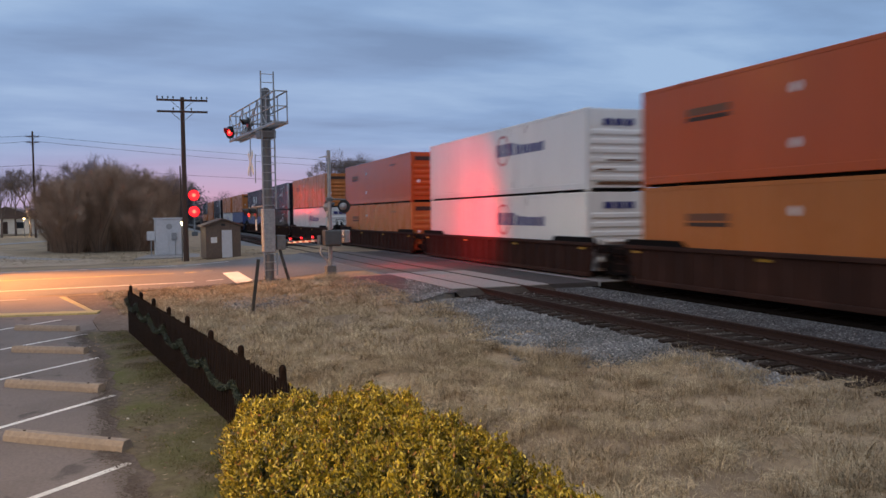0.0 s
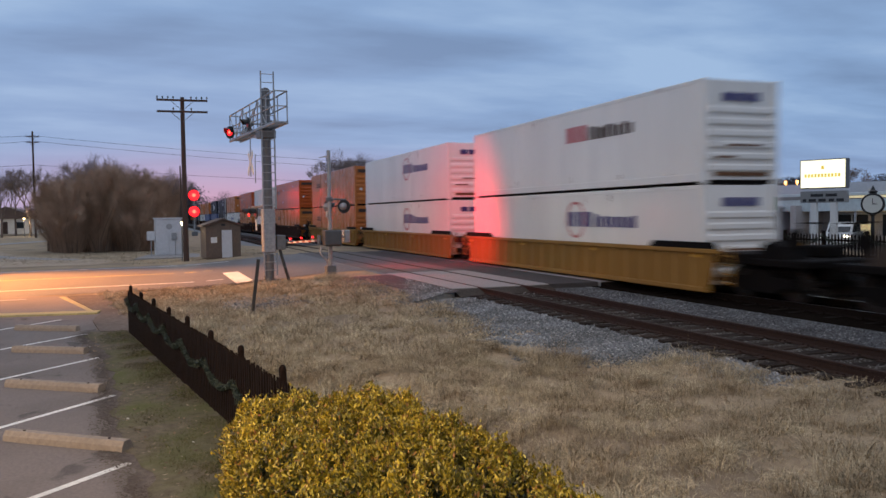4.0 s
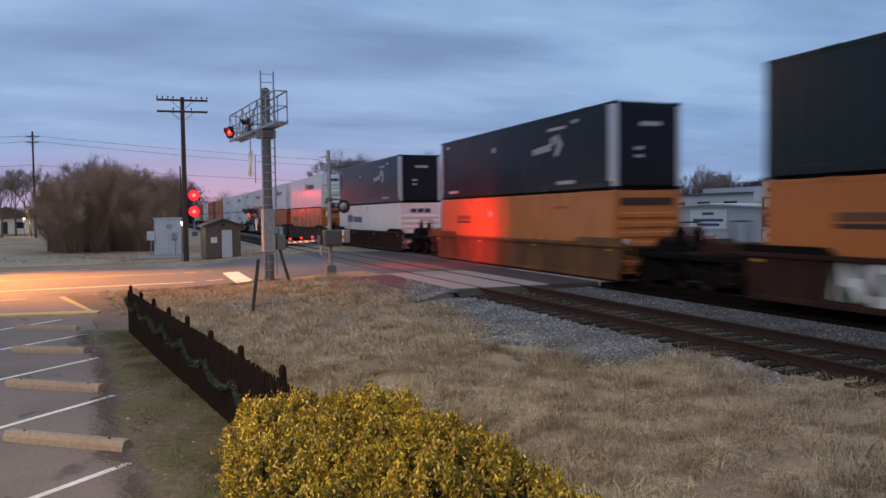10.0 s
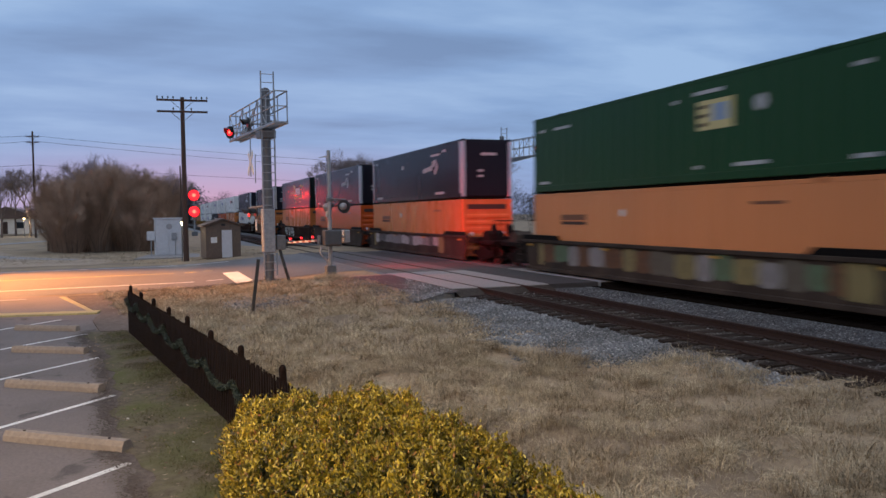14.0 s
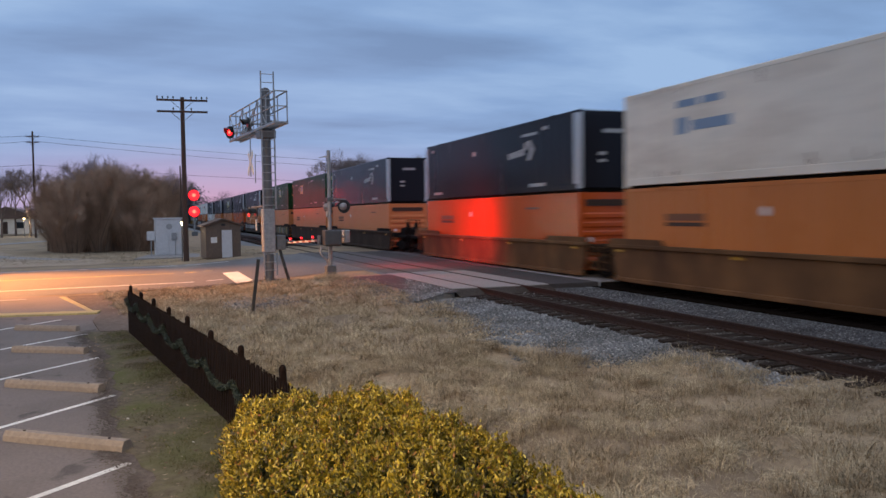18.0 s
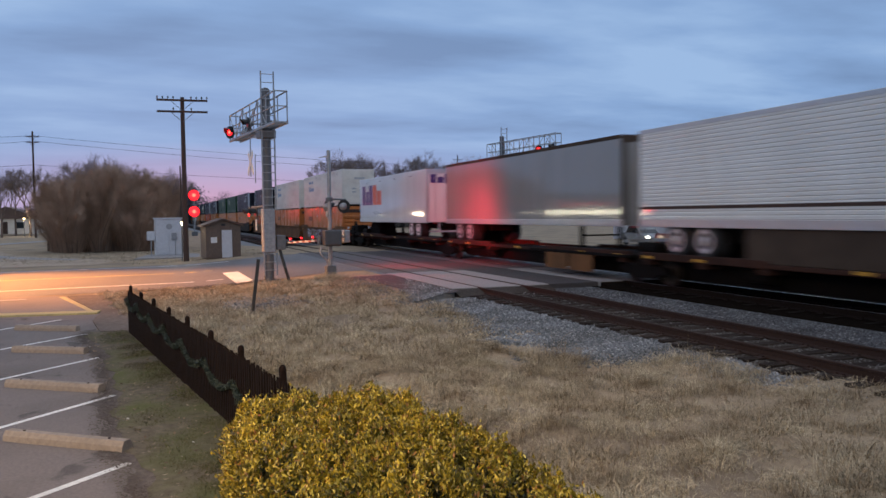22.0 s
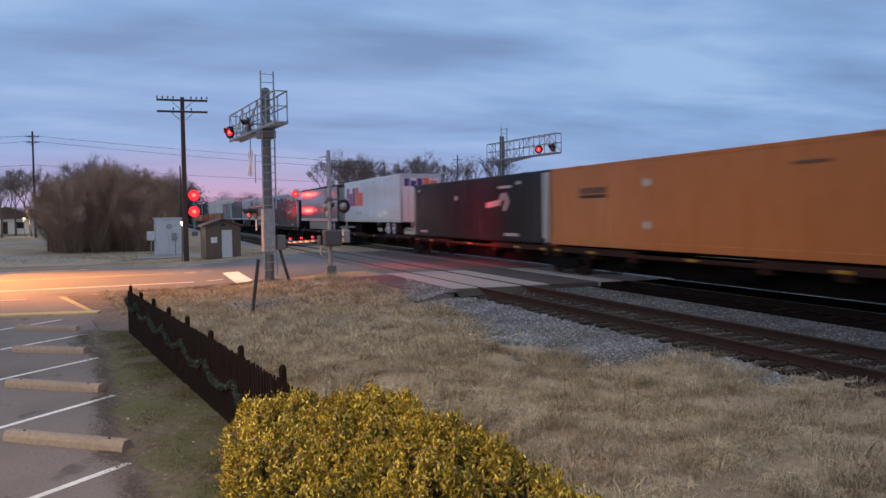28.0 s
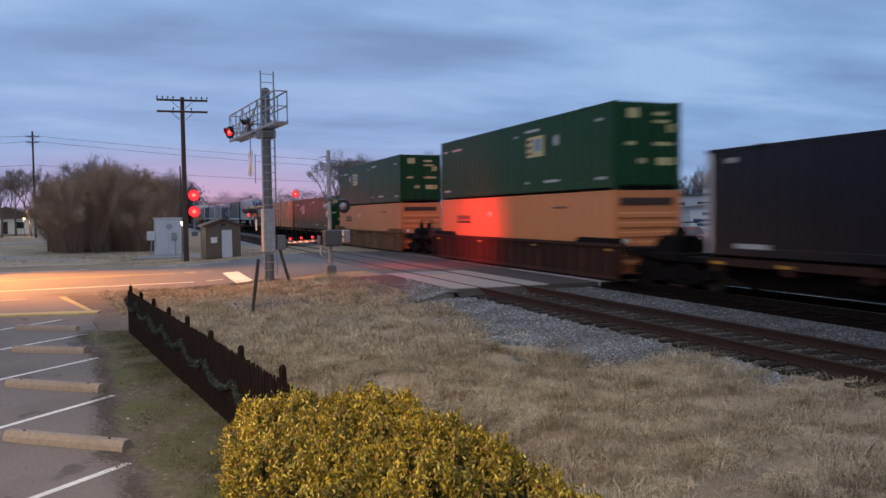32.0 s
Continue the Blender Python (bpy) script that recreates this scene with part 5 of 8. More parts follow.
        def letters(face, a0, z0, h, wscale):
            """Plain blocks: purple, then orange."""
            for tone, items in (("logo_purple", ((0.0, 0.62, 1.0), (0.74, 0.58, 0.70), (1.42, 0.62, 1.0))), ("logo_orange", ((2.14, 0.70, 1.0), (2.94, 0.80, 0.70)))):
                f = Form()
                for o, w, h1 in items:
                    u0, u1 = a0 + o * wscale, a0 + (o + w) * wscale
                    if face == "side":
                        f.box(u0, u1, y - 0.005, y + 0.005, z0, z0 + h * h1)
                    else:
                        f.box(L + 0.008, L + 0.018, u0, u1, z0, z0 + h * h1)
                parts("marking", f, P[tone], c, "large purple letter-like blocks" if tone == "logo_purple" else "large orange letter-like blocks")
        letters("side", 0.75, Z0 + 1.12, 1.32, 1.28)
        letters("end", -1.05, Z1 - 0.76, 0.48, 0.56)
    BUILT[key] = c
    MOVERS.append((c, s, z))
    return c


def stack(s, top, low, car, first, last, sprayed=None):
    kinds = {"W": ("white", "ring_blue", "ribs"), "R": ("white", "red_word", "ribs"), "O": ("orange", "vents", "ribs"), "B": ("red_orange", "vents", "ribs"), "T": ("tan_orange", "vents", "ribs"),
             "N": ("navy", "white_word", "plain"), "C": ("black_green", "yellow_frame", "plain"), "G": ("green", "gold_square", "doors"), "H": ("green", "gold_right", "doors"), "L": ("white", "ring_left", "ribs"), "A": ("navy", "square_white", "plain"),
             "S": ("old_white", "blue_faded", "plain"), "U": ("blue", "", "ribs")}
    container(*kinds[low], s, STACK_Z - BOX_H)
    if top:
        container(*kinds[top], s, STACK_Z + 0.014)
    words = {"car_brown": "rust-brown", "car_yellow": "dirty yellow", "car_grey": "grimy dark grey", "car_tan": "tan-brown"}[car]
    well_car(car, s, first, last, sprayed, words)


BR, YE, GY, TN = "car_brown", "car_yellow", "car_grey", "car_tan"
for row in (
    (-229.0, "N", "O", BR, True, False), (-209.5, "O", "O", BR, False, False), (-190.0, "N", "N", BR, False, True), (-166.5, "O", "W", BR, True, False), (-147.0, "O", "U", BR, False, True),
    (-123.4, "A", "U", BR, True, False), (-102.5, "N", "N", BR, False, False), (-83.1, "O", "W", BR, False, True),
    (-59.57, "B", "O", BR, True, False), (-40.08, "W", "W", BR, False, False), (-20.66, "B", "O", BR, False, True),
    (2.24, "O", "O", YE, True, False), (21.49, "W", "W", YE, False, False), (41.08, "R", "W", YE, False, True),
    (65.10, "W", "A", GY, True, False, 4), (83.60, "W", "B", GY, False, False, 8), (102.54, "R", "O", GY, False, True),
    (125.60, "N", "L", BR, True, True), (148.99, "N", "O", TN, True, True), (171.85, "C", "O", BR, True, False, 5), (190.74, "N", "B", GY, False, False, 7), (210.38, "N", "O", GY, False, True, 11),
    (234.09, "H", "T", GY, True, False, 6), (253.26, "G", "T", GY, False, False), (272.18, "N", "T", GY, False, True),
    (295.80, "N", "B", TN, True, False), (314.79, "S", "O", TN, False, False), (333.74, "S", "O", TN, False, True, 12),
    (532.96, "G", "T", TN, True, True), (556.27, "H", "T", BR, True, True),
):
    stack(*row)
for s, what, first in ((355.34, "courier", True), (372.80, "plain_grey", False), (389.73, "reefer", False), (408.31, "courier_back", False), (424.43, "navy", False), (442.81, "grey", True), (461.3, "courier", False),
                       (478.30, "navy", False), (494.71, "orange", False), (512.04, "green", False), (576.98, "navy", True)):
    if what in ("navy", "orange", "green"):
        spine_car(s, first, False, "box")
        container(*{"navy": ("navy", "white_word", "plain"), "orange": ("orange", "vents", "ribs"), "green": ("green", "gold_square", "doors")}[what], s, 1.45)
    else:
        spine_car(s, first, False, "trailer", what == "plain_grey")
        trailer(what, s)

# ---- crossing equipment ----
def flasher(parent, at, facing, lit=None, label=""):
    """A round lamp with black target and hood, facing a level direction."""
    d = Vector(facing).normalized()
    t = part("lamp_target", Form().ring(at, d, [(-0.02, 0.02), (-0.02, 0.26), (0.0, 0.27), (0.012, 0.25), (0.012, 0.16)], 24), BLACK, parent, "black round lamp target")
    part("lamp_housing", Form().ring(Vector(at) - d * 0.02, -d, [(0.0, 0.15), (0.10, 0.14), (0.17, 0.09), (0.20, 0.03)], 16), GALV, t)
    part("lens", Form().ring(at, d, [(0.014, 0.15), (0.04, 0.12), (0.05, 0.03)], 16), lit or P["logo_red"], t, "lit red lens" if lit else "unlit red lens")
    if lit is RED_LIT:
        part("lamp_core", Form().ring(at, d, [(0.045, 0.07), (0.058, 0.06), (0.062, 0.01)], 12), RED_CORE, t, "white-hot lamp core")
    side = d.cross(Vector((0, 0, 1)))
    hood = Form()
    n = 10
    vs, fs = [], []
    for k in range(n + 1):
        w = math.pi * (-0.05 + 1.1 * k / n)
        off = side * (math.cos(w) * 0.175) + Vector((0, 0, 1)) * (math.sin(w) * 0.175)
        vs += [Vector(at) + off + d * 0.01, Vector(at) + off + d * (0.16 + 0.14 * math.sin(w) if math.sin(w) > 0 else 0.16)]
    for k in range(n):
        fs.append((2 * k, 2 * k + 2, 2 * k + 3, 2 * k + 1))
    part("hood", hood.add(vs, fs), BLACK, t)
    return t


def cantilever(at, turn, a, b, floor, top, mast_top, lamps, words, covered=(0, 0)):
    """A signal mast with a walkway arm from a to b over the road."""
    c = thing("signal_cantilever", words, "crossing signal", "crossing cantilevers", pose(*at, 0, 0, turn))
    mast = Form().rod((0, 0, 0), (0, 0, mast_top), 0.19, 0.165, 14).ring((0, 0, mast_top), (0, 0, 1), [(0, 0.16), (0.06, 0.12), (0.09, 0.02)], 14)
    part("mast", mast, GALV_DARK, c)
    part("base_plate", Form().box(-0.42, 0.42, -0.42, 0.42, -0.05, 0.06, 0.01), GALV_DARK, c)
    for dx in (-0.33, 0.33):
        for dy in (-0.33, 0.33):
            part("anchor_bolt", Form().rod((dx, dy, 0.05), (dx, dy, 0.17), 0.025, n=6), GALV, c)
    w = 0.22
    deck = Form()
    for yy in (-w, w):
        deck.box(a, b, yy - 0.04, yy + 0.04, floor - 0.10, floor, 0.012)
    x = a + 0.1
    while x < b:
        deck.box(x, x + 0.06, -w, w, floor - 0.05, floor - 0.005)
        x += 0.22
    part("walkway_deck", deck, GALV, c)
    ends = [a, b]
    n = max(2, int(round((b - a) / 1.25)))
    for yy in (-w, w):
        part("handrail", Form().rod((a, yy, top), (b, yy, top), 0.030, n=6), GALV, c)
        part("mid_rail", Form().rod((a, yy, (top + floor) / 2), (b, yy, (top + floor) / 2), 0.024, n=6), GALV, c)
        for i in range(n + 1):
            x = a + (b - a) * i / n
            part("rail_post", Form().rod((x, yy, floor), (x, yy, top), 0.026, n=6), GALV, c)
            if i < n and (abs(a) < abs(b) or x < -0.1):
                xx = a + (b - a) * (i + 1) / n
                ab = (x, xx) if i % 2 else (xx, x)
                part("brace", Form().rod((ab[0], yy, floor), (ab[1], yy, top), 0.020, n=6), GALV, c)
    for x in (a, b):
        part("end_rail", Form().rod((x, -w, top), (x, w, top), 0.028, n=6).rod((x, -w, (top + floor) / 2), (x, w, (top + floor) / 2), 0.022, n=6), GALV, c)
    collar = Form().box(-0.32, 0.32, -w - 0.08, w + 0.08, floor - 0.42, floor - 0.14, 0.02)
    part("arm_collar", collar, GALV_DARK, c)
    tip = a if abs(a) > abs(b) else b
    part("arm_gusset", Form().prism([(0, floor - 0.42), (tip * 0.55, floor - 0.14), (0, floor - 0.14)], "y", -0.05, 0.05), GALV, c)
    # ladder up the mast
    lad = 0.31
    for yy in (-0.24, 0.24):
        for z0, z1 in ((0.35, covered[0]), (max(0.35, covered[1]), mast_top + 0.65)):
            if z1 > z0:
                part("ladder_rail", Form().box(lad - 0.02, lad + 0.02, yy - 0.025, yy + 0.025, z0, z1), GALV, c)
    z = 0.55
    rung = Form().rod((lad, -0.24, 0), (lad, 0.24, 0), 0.016, n=6).mesh("rung", GALV)
    while z < mast_top + 0.6:
        if not covered[0] < z < covered[1]:
            o = new("rung", rung)
            o.parent = c
            o.matrix_basis = pose(0, 0, z)
        z += 0.305
    for x, facing, lit in lamps:
        flasher(c, (x, -w - 0.12 if facing < 0 else w + 0.12, floor + 0.28), (0.75 if lit is RED_LIT else 0.0, facing, 0), lit)
        part("lamp_bracket", Form().rod((x, 0, floor + 0.28), (x, facing * (w + 0.1), floor + 0.28), 0.035, n=8).rod((x, facing * w, floor), (x, facing * w, floor + 0.6), 0.03, n=6), GALV, c)
    return c


near = cantilever((-30.38, 4.25, 0.13), 6, -5.5, 2.2, 5.93, 6.98, 7.33,
                  ((-4.9, -1, RED_LIT), (-4.9, 1, RED_DIM), (-1.5, -1, None), (-1.5, 1, RED_DIM)), "grey steel signal mast with walkway arm over the road", (1.2, 2.85))
part("cover", Form().box(-0.21, 0.24, -0.22, 0.22, 1.20, 2.85, 0.03), GALV, near, "pale sheet steel cover round the mast")
part("cable_box", Form().box(-0.15, 0.2, 0.28, 0.62, 1.30, 1.85, 0.02), GALV_DARK, near)
part("conduit", Form().rod((0.0, 0.42, 1.35), (0.25, 0.55, 0.62), 0.06).rod((0.25, 0.55, 0.62), (0.32, 0.72, 0.0), 0.06), BLACK, near, "black conduit")
part("conduit", Form().rod((0.1, 0.50, 1.0), (0.3, 0.72, 0.05), 0.035), BLACK, near, "black conduit")
arm2 = Form().rod((-0.1, 0, 2.95), (-2.55, 0.0, 2.95), 0.045, n=8)
part("lamp_arm", arm2, GALV_DARK, near)
for x, lit in ((-2.5, RED_LIT), (-1.35, None)):
    flasher(near, (x, -0.14, 2.72), (0, -1, 0), lit)
    flasher(near, (x, 0.14, 2.72), (0, 1, 0), RED_DIM if lit else None)
part("hanging_plate", Form().box(-1.98, -1.84, -0.02, 0.02, 2.02, 2.50, 0.005).rod((-1.91, 0, 2.48), (-1.91, 0, 2.95), 0.012, n=6), P["logo_white"], near, "narrow white plate under the lamp arm")
for sgn in (-1, 1):
    m4 = Matrix.Translation((-2.65, 0, 4.75)) @ Matrix.Rotation(sgn * radians(45), 4, "Y")
    part("crossbuck_blade", Form().box(-0.61, 0.61, -0.012 + 0.013 * sgn, 0.012 + 0.013 * sgn, -0.115, 0.115, 0.004, m4), P["logo_white"], near, "white crossbuck blade seen edge-on")
part("sign_hanger", Form().rod((-1.85, 0, 5.05), (-1.85, 0, 3.9), 0.02, n=6).rod((-2.65, 0, 5.75), (-2.65, 0, 4.2), 0.025, n=6), GALV, near)

far_c = cantilever((-52.0, 24.0, 0.25), 6, -1.8, 7.05, 6.35, 7.55, 7.95,
                   ((5.3, -1, RED_LIT), (6.9, -1, None)), "grey steel signal mast with walkway arm behind the tracks")


BOX_GREY = material("dark_grey_box_paint", (0.085, 0.09, 0.095), 0.5, 0.1, 8, 0.15, 1.0, 0.25, 0.08)
# gate mast beside the near track
gate = thing("crossing_gate", "pale steel crossing gate mast with grey machine box", "crossing gate", "", pose(-30.98, 6.75, 0.26, 0, 0, 6))
part("mast", Form().rod((0, 0, 0), (0, 0, 5.02), 0.085, 0.075, 12), GALV, gate)
part("base", Form().box(-0.19, 0.19, -0.19, 0.19, 0.0, 0.46, 0.03).box(-0.3, 0.3, -0.3, 0.3, -0.06, 0.03, 0.01), GALV_DARK, gate)
part("machine_box", Form().box(0.02, 0.48, -0.34, 0.34, 1.24, 1.88, 0.04).box(0.48, 0.51, -0.26, 0.26, 1.31, 1.81, 0.02), BOX_GREY, gate, "dark grey gate machine box")
part("counterweight", Form().box(-0.2, 0.25, 0.52, 0.76, 1.36, 1.86, 0.03).rod((0.1, 0.3, 1.6), (0.1, 0.7, 1.6), 0.05), GALV, gate, "pale grey counterweight")
part("arm_bracket", Form().box(-0.25, 0.05, -0.46, -0.36, 1.30, 1.66, 0.03), GALV_DARK, gate)
cond = Form()
pts = [(0.12, -0.42, 1.2), (0.14, -0.46, 0.98), (0.16, -0.36, 0.82), (0.16, -0.22, 0.72), (0.14, -0.14, 0.55), (0.12, -0.12, 0.35)]
for p0, p1 in zip(pts, pts[1:]):
    cond.rod(p0, p1, 0.035, n=8)
part("conduit", cond, GALV, gate, "bent grey conduit")
part("lamp_arm", Form().rod((-0.65, 0.1, 3.08), (0.45, 0.1, 3.08), 0.04, n=8).box(-0.12, 0.12, -0.12, 0.12, 3.0, 3.16, 0.02), GALV_DARK, gate)
part("lamp_arm", Form().rod((0.1, 0.02, 3.1), (0.25, 0.62, 3.06), 0.035, n=8), GALV_DARK, gate)
flasher(gate, (0.30, 0.50, 2.80), (-0.72, 0.70, 0), RED_LIT)
flasher(gate, (-0.62, 0.14, 2.80), (-0.3, 0.95, 0), RED_LIT)
part("bell", Form().ring((0, 0, 2.5), (0, -1, 0), [(0.06, 0.02), (0.08, 0.12), (0.12, 0.13), (0.14, 0.02)], 14), GALV, gate)
part("top_bracket", Form().rod((-0.9, -0.1, 4.80), (0.12, 0.02, 4.80), 0.02, n=6), GALV, gate)
# lowered arm in red and white pieces with three small lamps
ax0, ax1, az = -0.3, -4.7, 1.44
for i in range(10):
    u0 = ax0 + (ax1 - ax0) * i / 10
    u1 = ax0 + (ax1 - ax0) * (i + 1) / 10
    h = 0.050 - 0.002 * i
    part("arm_stripe", Form().box(u1, u0, -0.42, -0.40, az - h - 0.02 * i, az + h - 0.02 * i, 0.004), P["logo_white"] if i % 2 else P["faded_red"], gate, "white arm piece" if i % 2 else "red arm piece")
for i, u in enumerate((-1.15, -2.8, -4.5)):
    part("arm_lamp", Form().ring((u, -0.36, az + 0.13 - 0.036 * i * 2), (1, 0, 0), [(-0.04, 0.025), (-0.03, 0.048), (0.03, 0.048), (0.04, 0.025)], 12), RED_LIT, gate, "small lit red arm lamp")

FENCE_STEEL = material("dark_weathered_steel", (0.05, 0.048, 0.048), 0.6, 0.3, 10, 0.2, 1.3, 0.3, 0.1, 40)
# leaning post in the grass
stake = thing("marker_post", "dark leaning steel marker post in the grass", "post", "", pose(-22.4, 2.65, 0.0, -7, 3, 0))
part("post", Form().box(-0.03, 0.03, -0.045, 0.045, -0.1, 1.52, 0.006).box(-0.035, 0.035, -0.05, 0.05, 1.50, 1.53), FENCE_STEEL, stake)

# ---- wayside rail signals ----
def rail_signal(at, heads, words, size=1.0):
    s = thing("rail_signal", words, "rail signal", "rail signals", pose(*at))
    top = max(heads) + 0.7
    part("mast", Form().rod((0, 0, 0), (0, 0, top), 0.09, n=8), GALV, s)
    part("base", Form().box(-0.4, 0.4, -0.4, 0.4, -0.1, 0.5, 0.03), GALV_DARK, s)
    for z in heads:
        h = part("signal_head", Form().ring((0.10, 0, z), (1, 0, 0), [(0, 0.02), (0, 0.82 * size), (0.03, 0.82 * size), (0.03, 0.40 * size)], 22), BLACK, s, "black round signal head")
        # lens drawn oversized, so the disc takes in the lamp's halo
        part("lens", Form().ring((0.14, 0, z), (1, 0, 0), [(0, 0.74 * size), (0.05, 0.64 * size), (0.09, 0.05)], 20), RED_LIT, h, "lit red lens")
        part("lamp_core", Form().ring((0.205, 0, z), (1, 0, 0), [(0, 0.27 * size), (0.03, 0.22 * size), (0.05, 0.05)], 16), RED_CORE, h, "white-hot lamp core")
        hood = Form()
        vs, fs = [], []
        for k in range(11):
            w = math.pi * k / 10
            vs += [(0.13, 0.66 * size * math.cos(w), z + 0.66 * size * math.sin(w)), (0.50, 0.66 * size * math.cos(w), z + 0.66 * size * math.sin(w))]
        for k in range(10):
            fs.append((2 * k, 2 * k + 2, 2 * k + 3, 2 * k + 1))
        part("hood", hood.add(vs, fs), BLACK, h)
    part("ladder", Form().box(-0.25, -0.22, -0.2, -0.17, 0.2, top).box(-0.25, -0.22, 0.17, 0.2, 0.2, top), GALV, s)
    return s


rail_signal((-118.0, 6.15, 0.15), (3.38, 5.70), "two-headed rail signal mast showing red over red")
rail_signal((-115.0, 20.05, 0.15), (5.75,), "single-headed rail signal mast showing red", 0.62)

# ---- utility poles and wires ----
POLE = material("weathered_pole_timber", (0.085, 0.050, 0.036), 0.85, 0, 8, 0.3, 1.2, 0.4, 0.4, 30, (6, 6, 0.3))
GLASS = material("insulator_glass", (0.10, 0.12, 0.11), 0.25)


def utility_pole(at, height, arms, turn, words, pins=4, r=0.17):
    p = thing("utility_pole", words, "utility pole", "utility poles", pose(*at, 0, 0, turn))
    part("pole", Form().rod((0, 0, -0.2), (0, 0, height), r, r * 0.7, 12), POLE, p)
    for z, half in arms:
        arm = part("crossarm", Form().box(0.10, 0.19, -half, half, z - 0.06, z + 0.06, 0.01), POLE, p)
        for i in range(pins if z == arms[0][0] else 1):
            y = half * (0.35 + 0.62 * i / max(1, pins - 1))
            for sgn in (-1, 1):
                part("insulator", Form().rod((0.145, sgn * y, z + 0.05), (0.145, sgn * y, z + 0.13), 0.015, n=6).ring((0.145, sgn * y, z + 0.12), (0, 0, 1), [(0, 0.05), (0.05, 0.055), (0.10, 0.04), (0.13, 0.01)], 8), GLASS, arm)
        for sgn in (-1, 1):
            part("arm_brace", Form().rod((0.12, sgn * half * 0.45, z - 0.04), (0.12, 0, z - 0.62), 0.018, n=6), GALV_DARK, p)
    return p


utility_pole((-50.3, 2.1, 0.08), 9.85, ((9.65, 1.46), (8.97, 1.46)), -3, "dark timber utility pole with two crossarms")
utility_pole((-130.0, -15.6, 0.0), 15.6, ((14.8, 0.85), (14.0, 0.85)), 0, "thin timber utility pole far down the road", 2)
utility_pole((-63.0, 2.35, 0.0), 6.6, (), 0, "short plain timber pole by the shed", 4, 0.07)
utility_pole((-170.0, 67.2, 0.0), 16.2, ((15.2, 1.2),), 0, "distant timber utility pole behind trees", 2)


def wire(points, words):
    f = Form()
    pts = []
    for a, b in zip(points, points[1:]):
        a, b = Vector(a), Vector(b)
        for k in range(10):
            t = k / 10
            q = a.lerp(b, t)
            q.z -= 4 * t * (1 - t) * 0.006 * (b - a).length
            pts.append(q)
    pts.append(Vector(points[-1]))
    for a, b in zip(pts, pts[1:]):
        f.rod(a, b, 0.028, n=4, caps=False)
    tagged(part("overhead_wire", f, BLACK), words, "wire", "overhead wires")


wire(((-130.0, -22.68, 14.52), (-130.0, -15.55, 14.97), (-130.0, 39.94, 11.35)), "thin black overhead wire strung between poles")
wire(((-130.0, -22.71, 13.55), (-130.0, -15.58, 14.18), (-130.0, 39.93, 10.25)), "thin black overhead wire strung between poles")
wire(((-130.0, -22.82, 10.24), (-130.0, -15.69, 10.71), (-130.0, 39.89, 7.92)), "thin black overhead wire strung between poles")

# ---- hut, cabinet and lamp across the road ----
HUT = material("tan_hut_siding", (0.145, 0.105, 0.080), 0.85, 0, 8, 0.2, 1.0, 0.3, 0.2, 30)
ROOF = material("brown_shingles", (0.125, 0.085, 0.068), 0.9, 0, 12, 0.3, 1.5, 0.3, 0.4, 40)
CAB = material("pale_grey_cabinet_paint", (0.58, 0.59, 0.61), 0.5, 0, 5, 0.08, 0.8, 0.2, 0.05)
hut = thing("equipment_hut", "small tan gabled hut with pale door", "hut", "", pose(-50.3, 4.30, 0.17, 0, 0, 4))
part("wall", Form().box(-2.4, 0, -1.05, 1.05, 0, 2.0, 0.01), HUT, hut)
part("gable", Form().prism([(-1.05, 1.98), (1.05, 1.98), (0, 2.33)], "x", -2.4, -0.002), HUT, hut)
for sgn in (-1, 1):
    part("roof", Form().prism([(0, 2.36), (sgn * 1.25, 1.94), (sgn * 1.25, 2.02), (0, 2.45)], "x", -2.55, 0.16), ROOF, hut)
part("door", Form().box(0.0, 0.04, -0.10, 0.52, 0.02, 1.72, 0.01), CAB, hut, "pale grey door")
part("door_frame", Form().box(0.0, 0.03, -0.17, -0.11, 0.0, 1.80).box(0.0, 0.03, 0.53, 0.59, 0.0, 1.80).box(0.0, 0.03, -0.11, 0.53, 1.73, 1.80), HUT, hut)
part("notice", Form().box(0.0, 0.02, -0.75, -0.38, 0.95, 1.30), P["logo_white"], hut, "small white notice")
part("vent", Form().box(0.0, 0.02, -0.12, 0.12, 1.98, 2.12), BLACK, hut)

cab = thing("signal_cabinet", "tall pale grey signal cabinet on a concrete slab", "cabinet", "", pose(-58.0, 1.29, 0.06, 0, 0, 3))
part("body", Form().box(-1.6, 0, -0.86, 0.86, 0.0, 2.55, 0.02), CAB, cab)
part("lid", Form().box(-1.68, 0.06, -0.92, 0.92, 2.53, 2.64, 0.015), CAB, cab)
part("door", Form().box(0.0, 0.03, -0.78, -0.02, 0.10, 2.44, 0.01), CAB, cab)
part("door", Form().box(0.0, 0.03, 0.02, 0.78, 0.10, 2.44, 0.01), CAB, cab)
part("vent", Form().ring((0.03, 0.05, 2.02), (1, 0, 0), [(0, 0.20), (0.02, 0.19)], 16), GALV, cab)
part("meter_box", Form().box(0.03, 0.20, 0.18, 0.52, 1.10, 1.60, 0.02), GALV, cab)
part("conduit", Form().rod((0.08, 0.42, 0.0), (0.08, 0.42, 1.1), 0.025, n=6), GALV, cab)
part("slab", Form().prism([(-2.0, -1.2), (-2.0, 1.6), (0.6, 2.9), (3.6, 1.5), (3.4, -2.4), (1.0, -1.9)], "z", -0.1, 0.035), CONCRETE, cab)
side_box = thing("junction_box", "small pale grey junction box on a short post", "junction box", "", pose(-58.0, 0.14, 0.0))
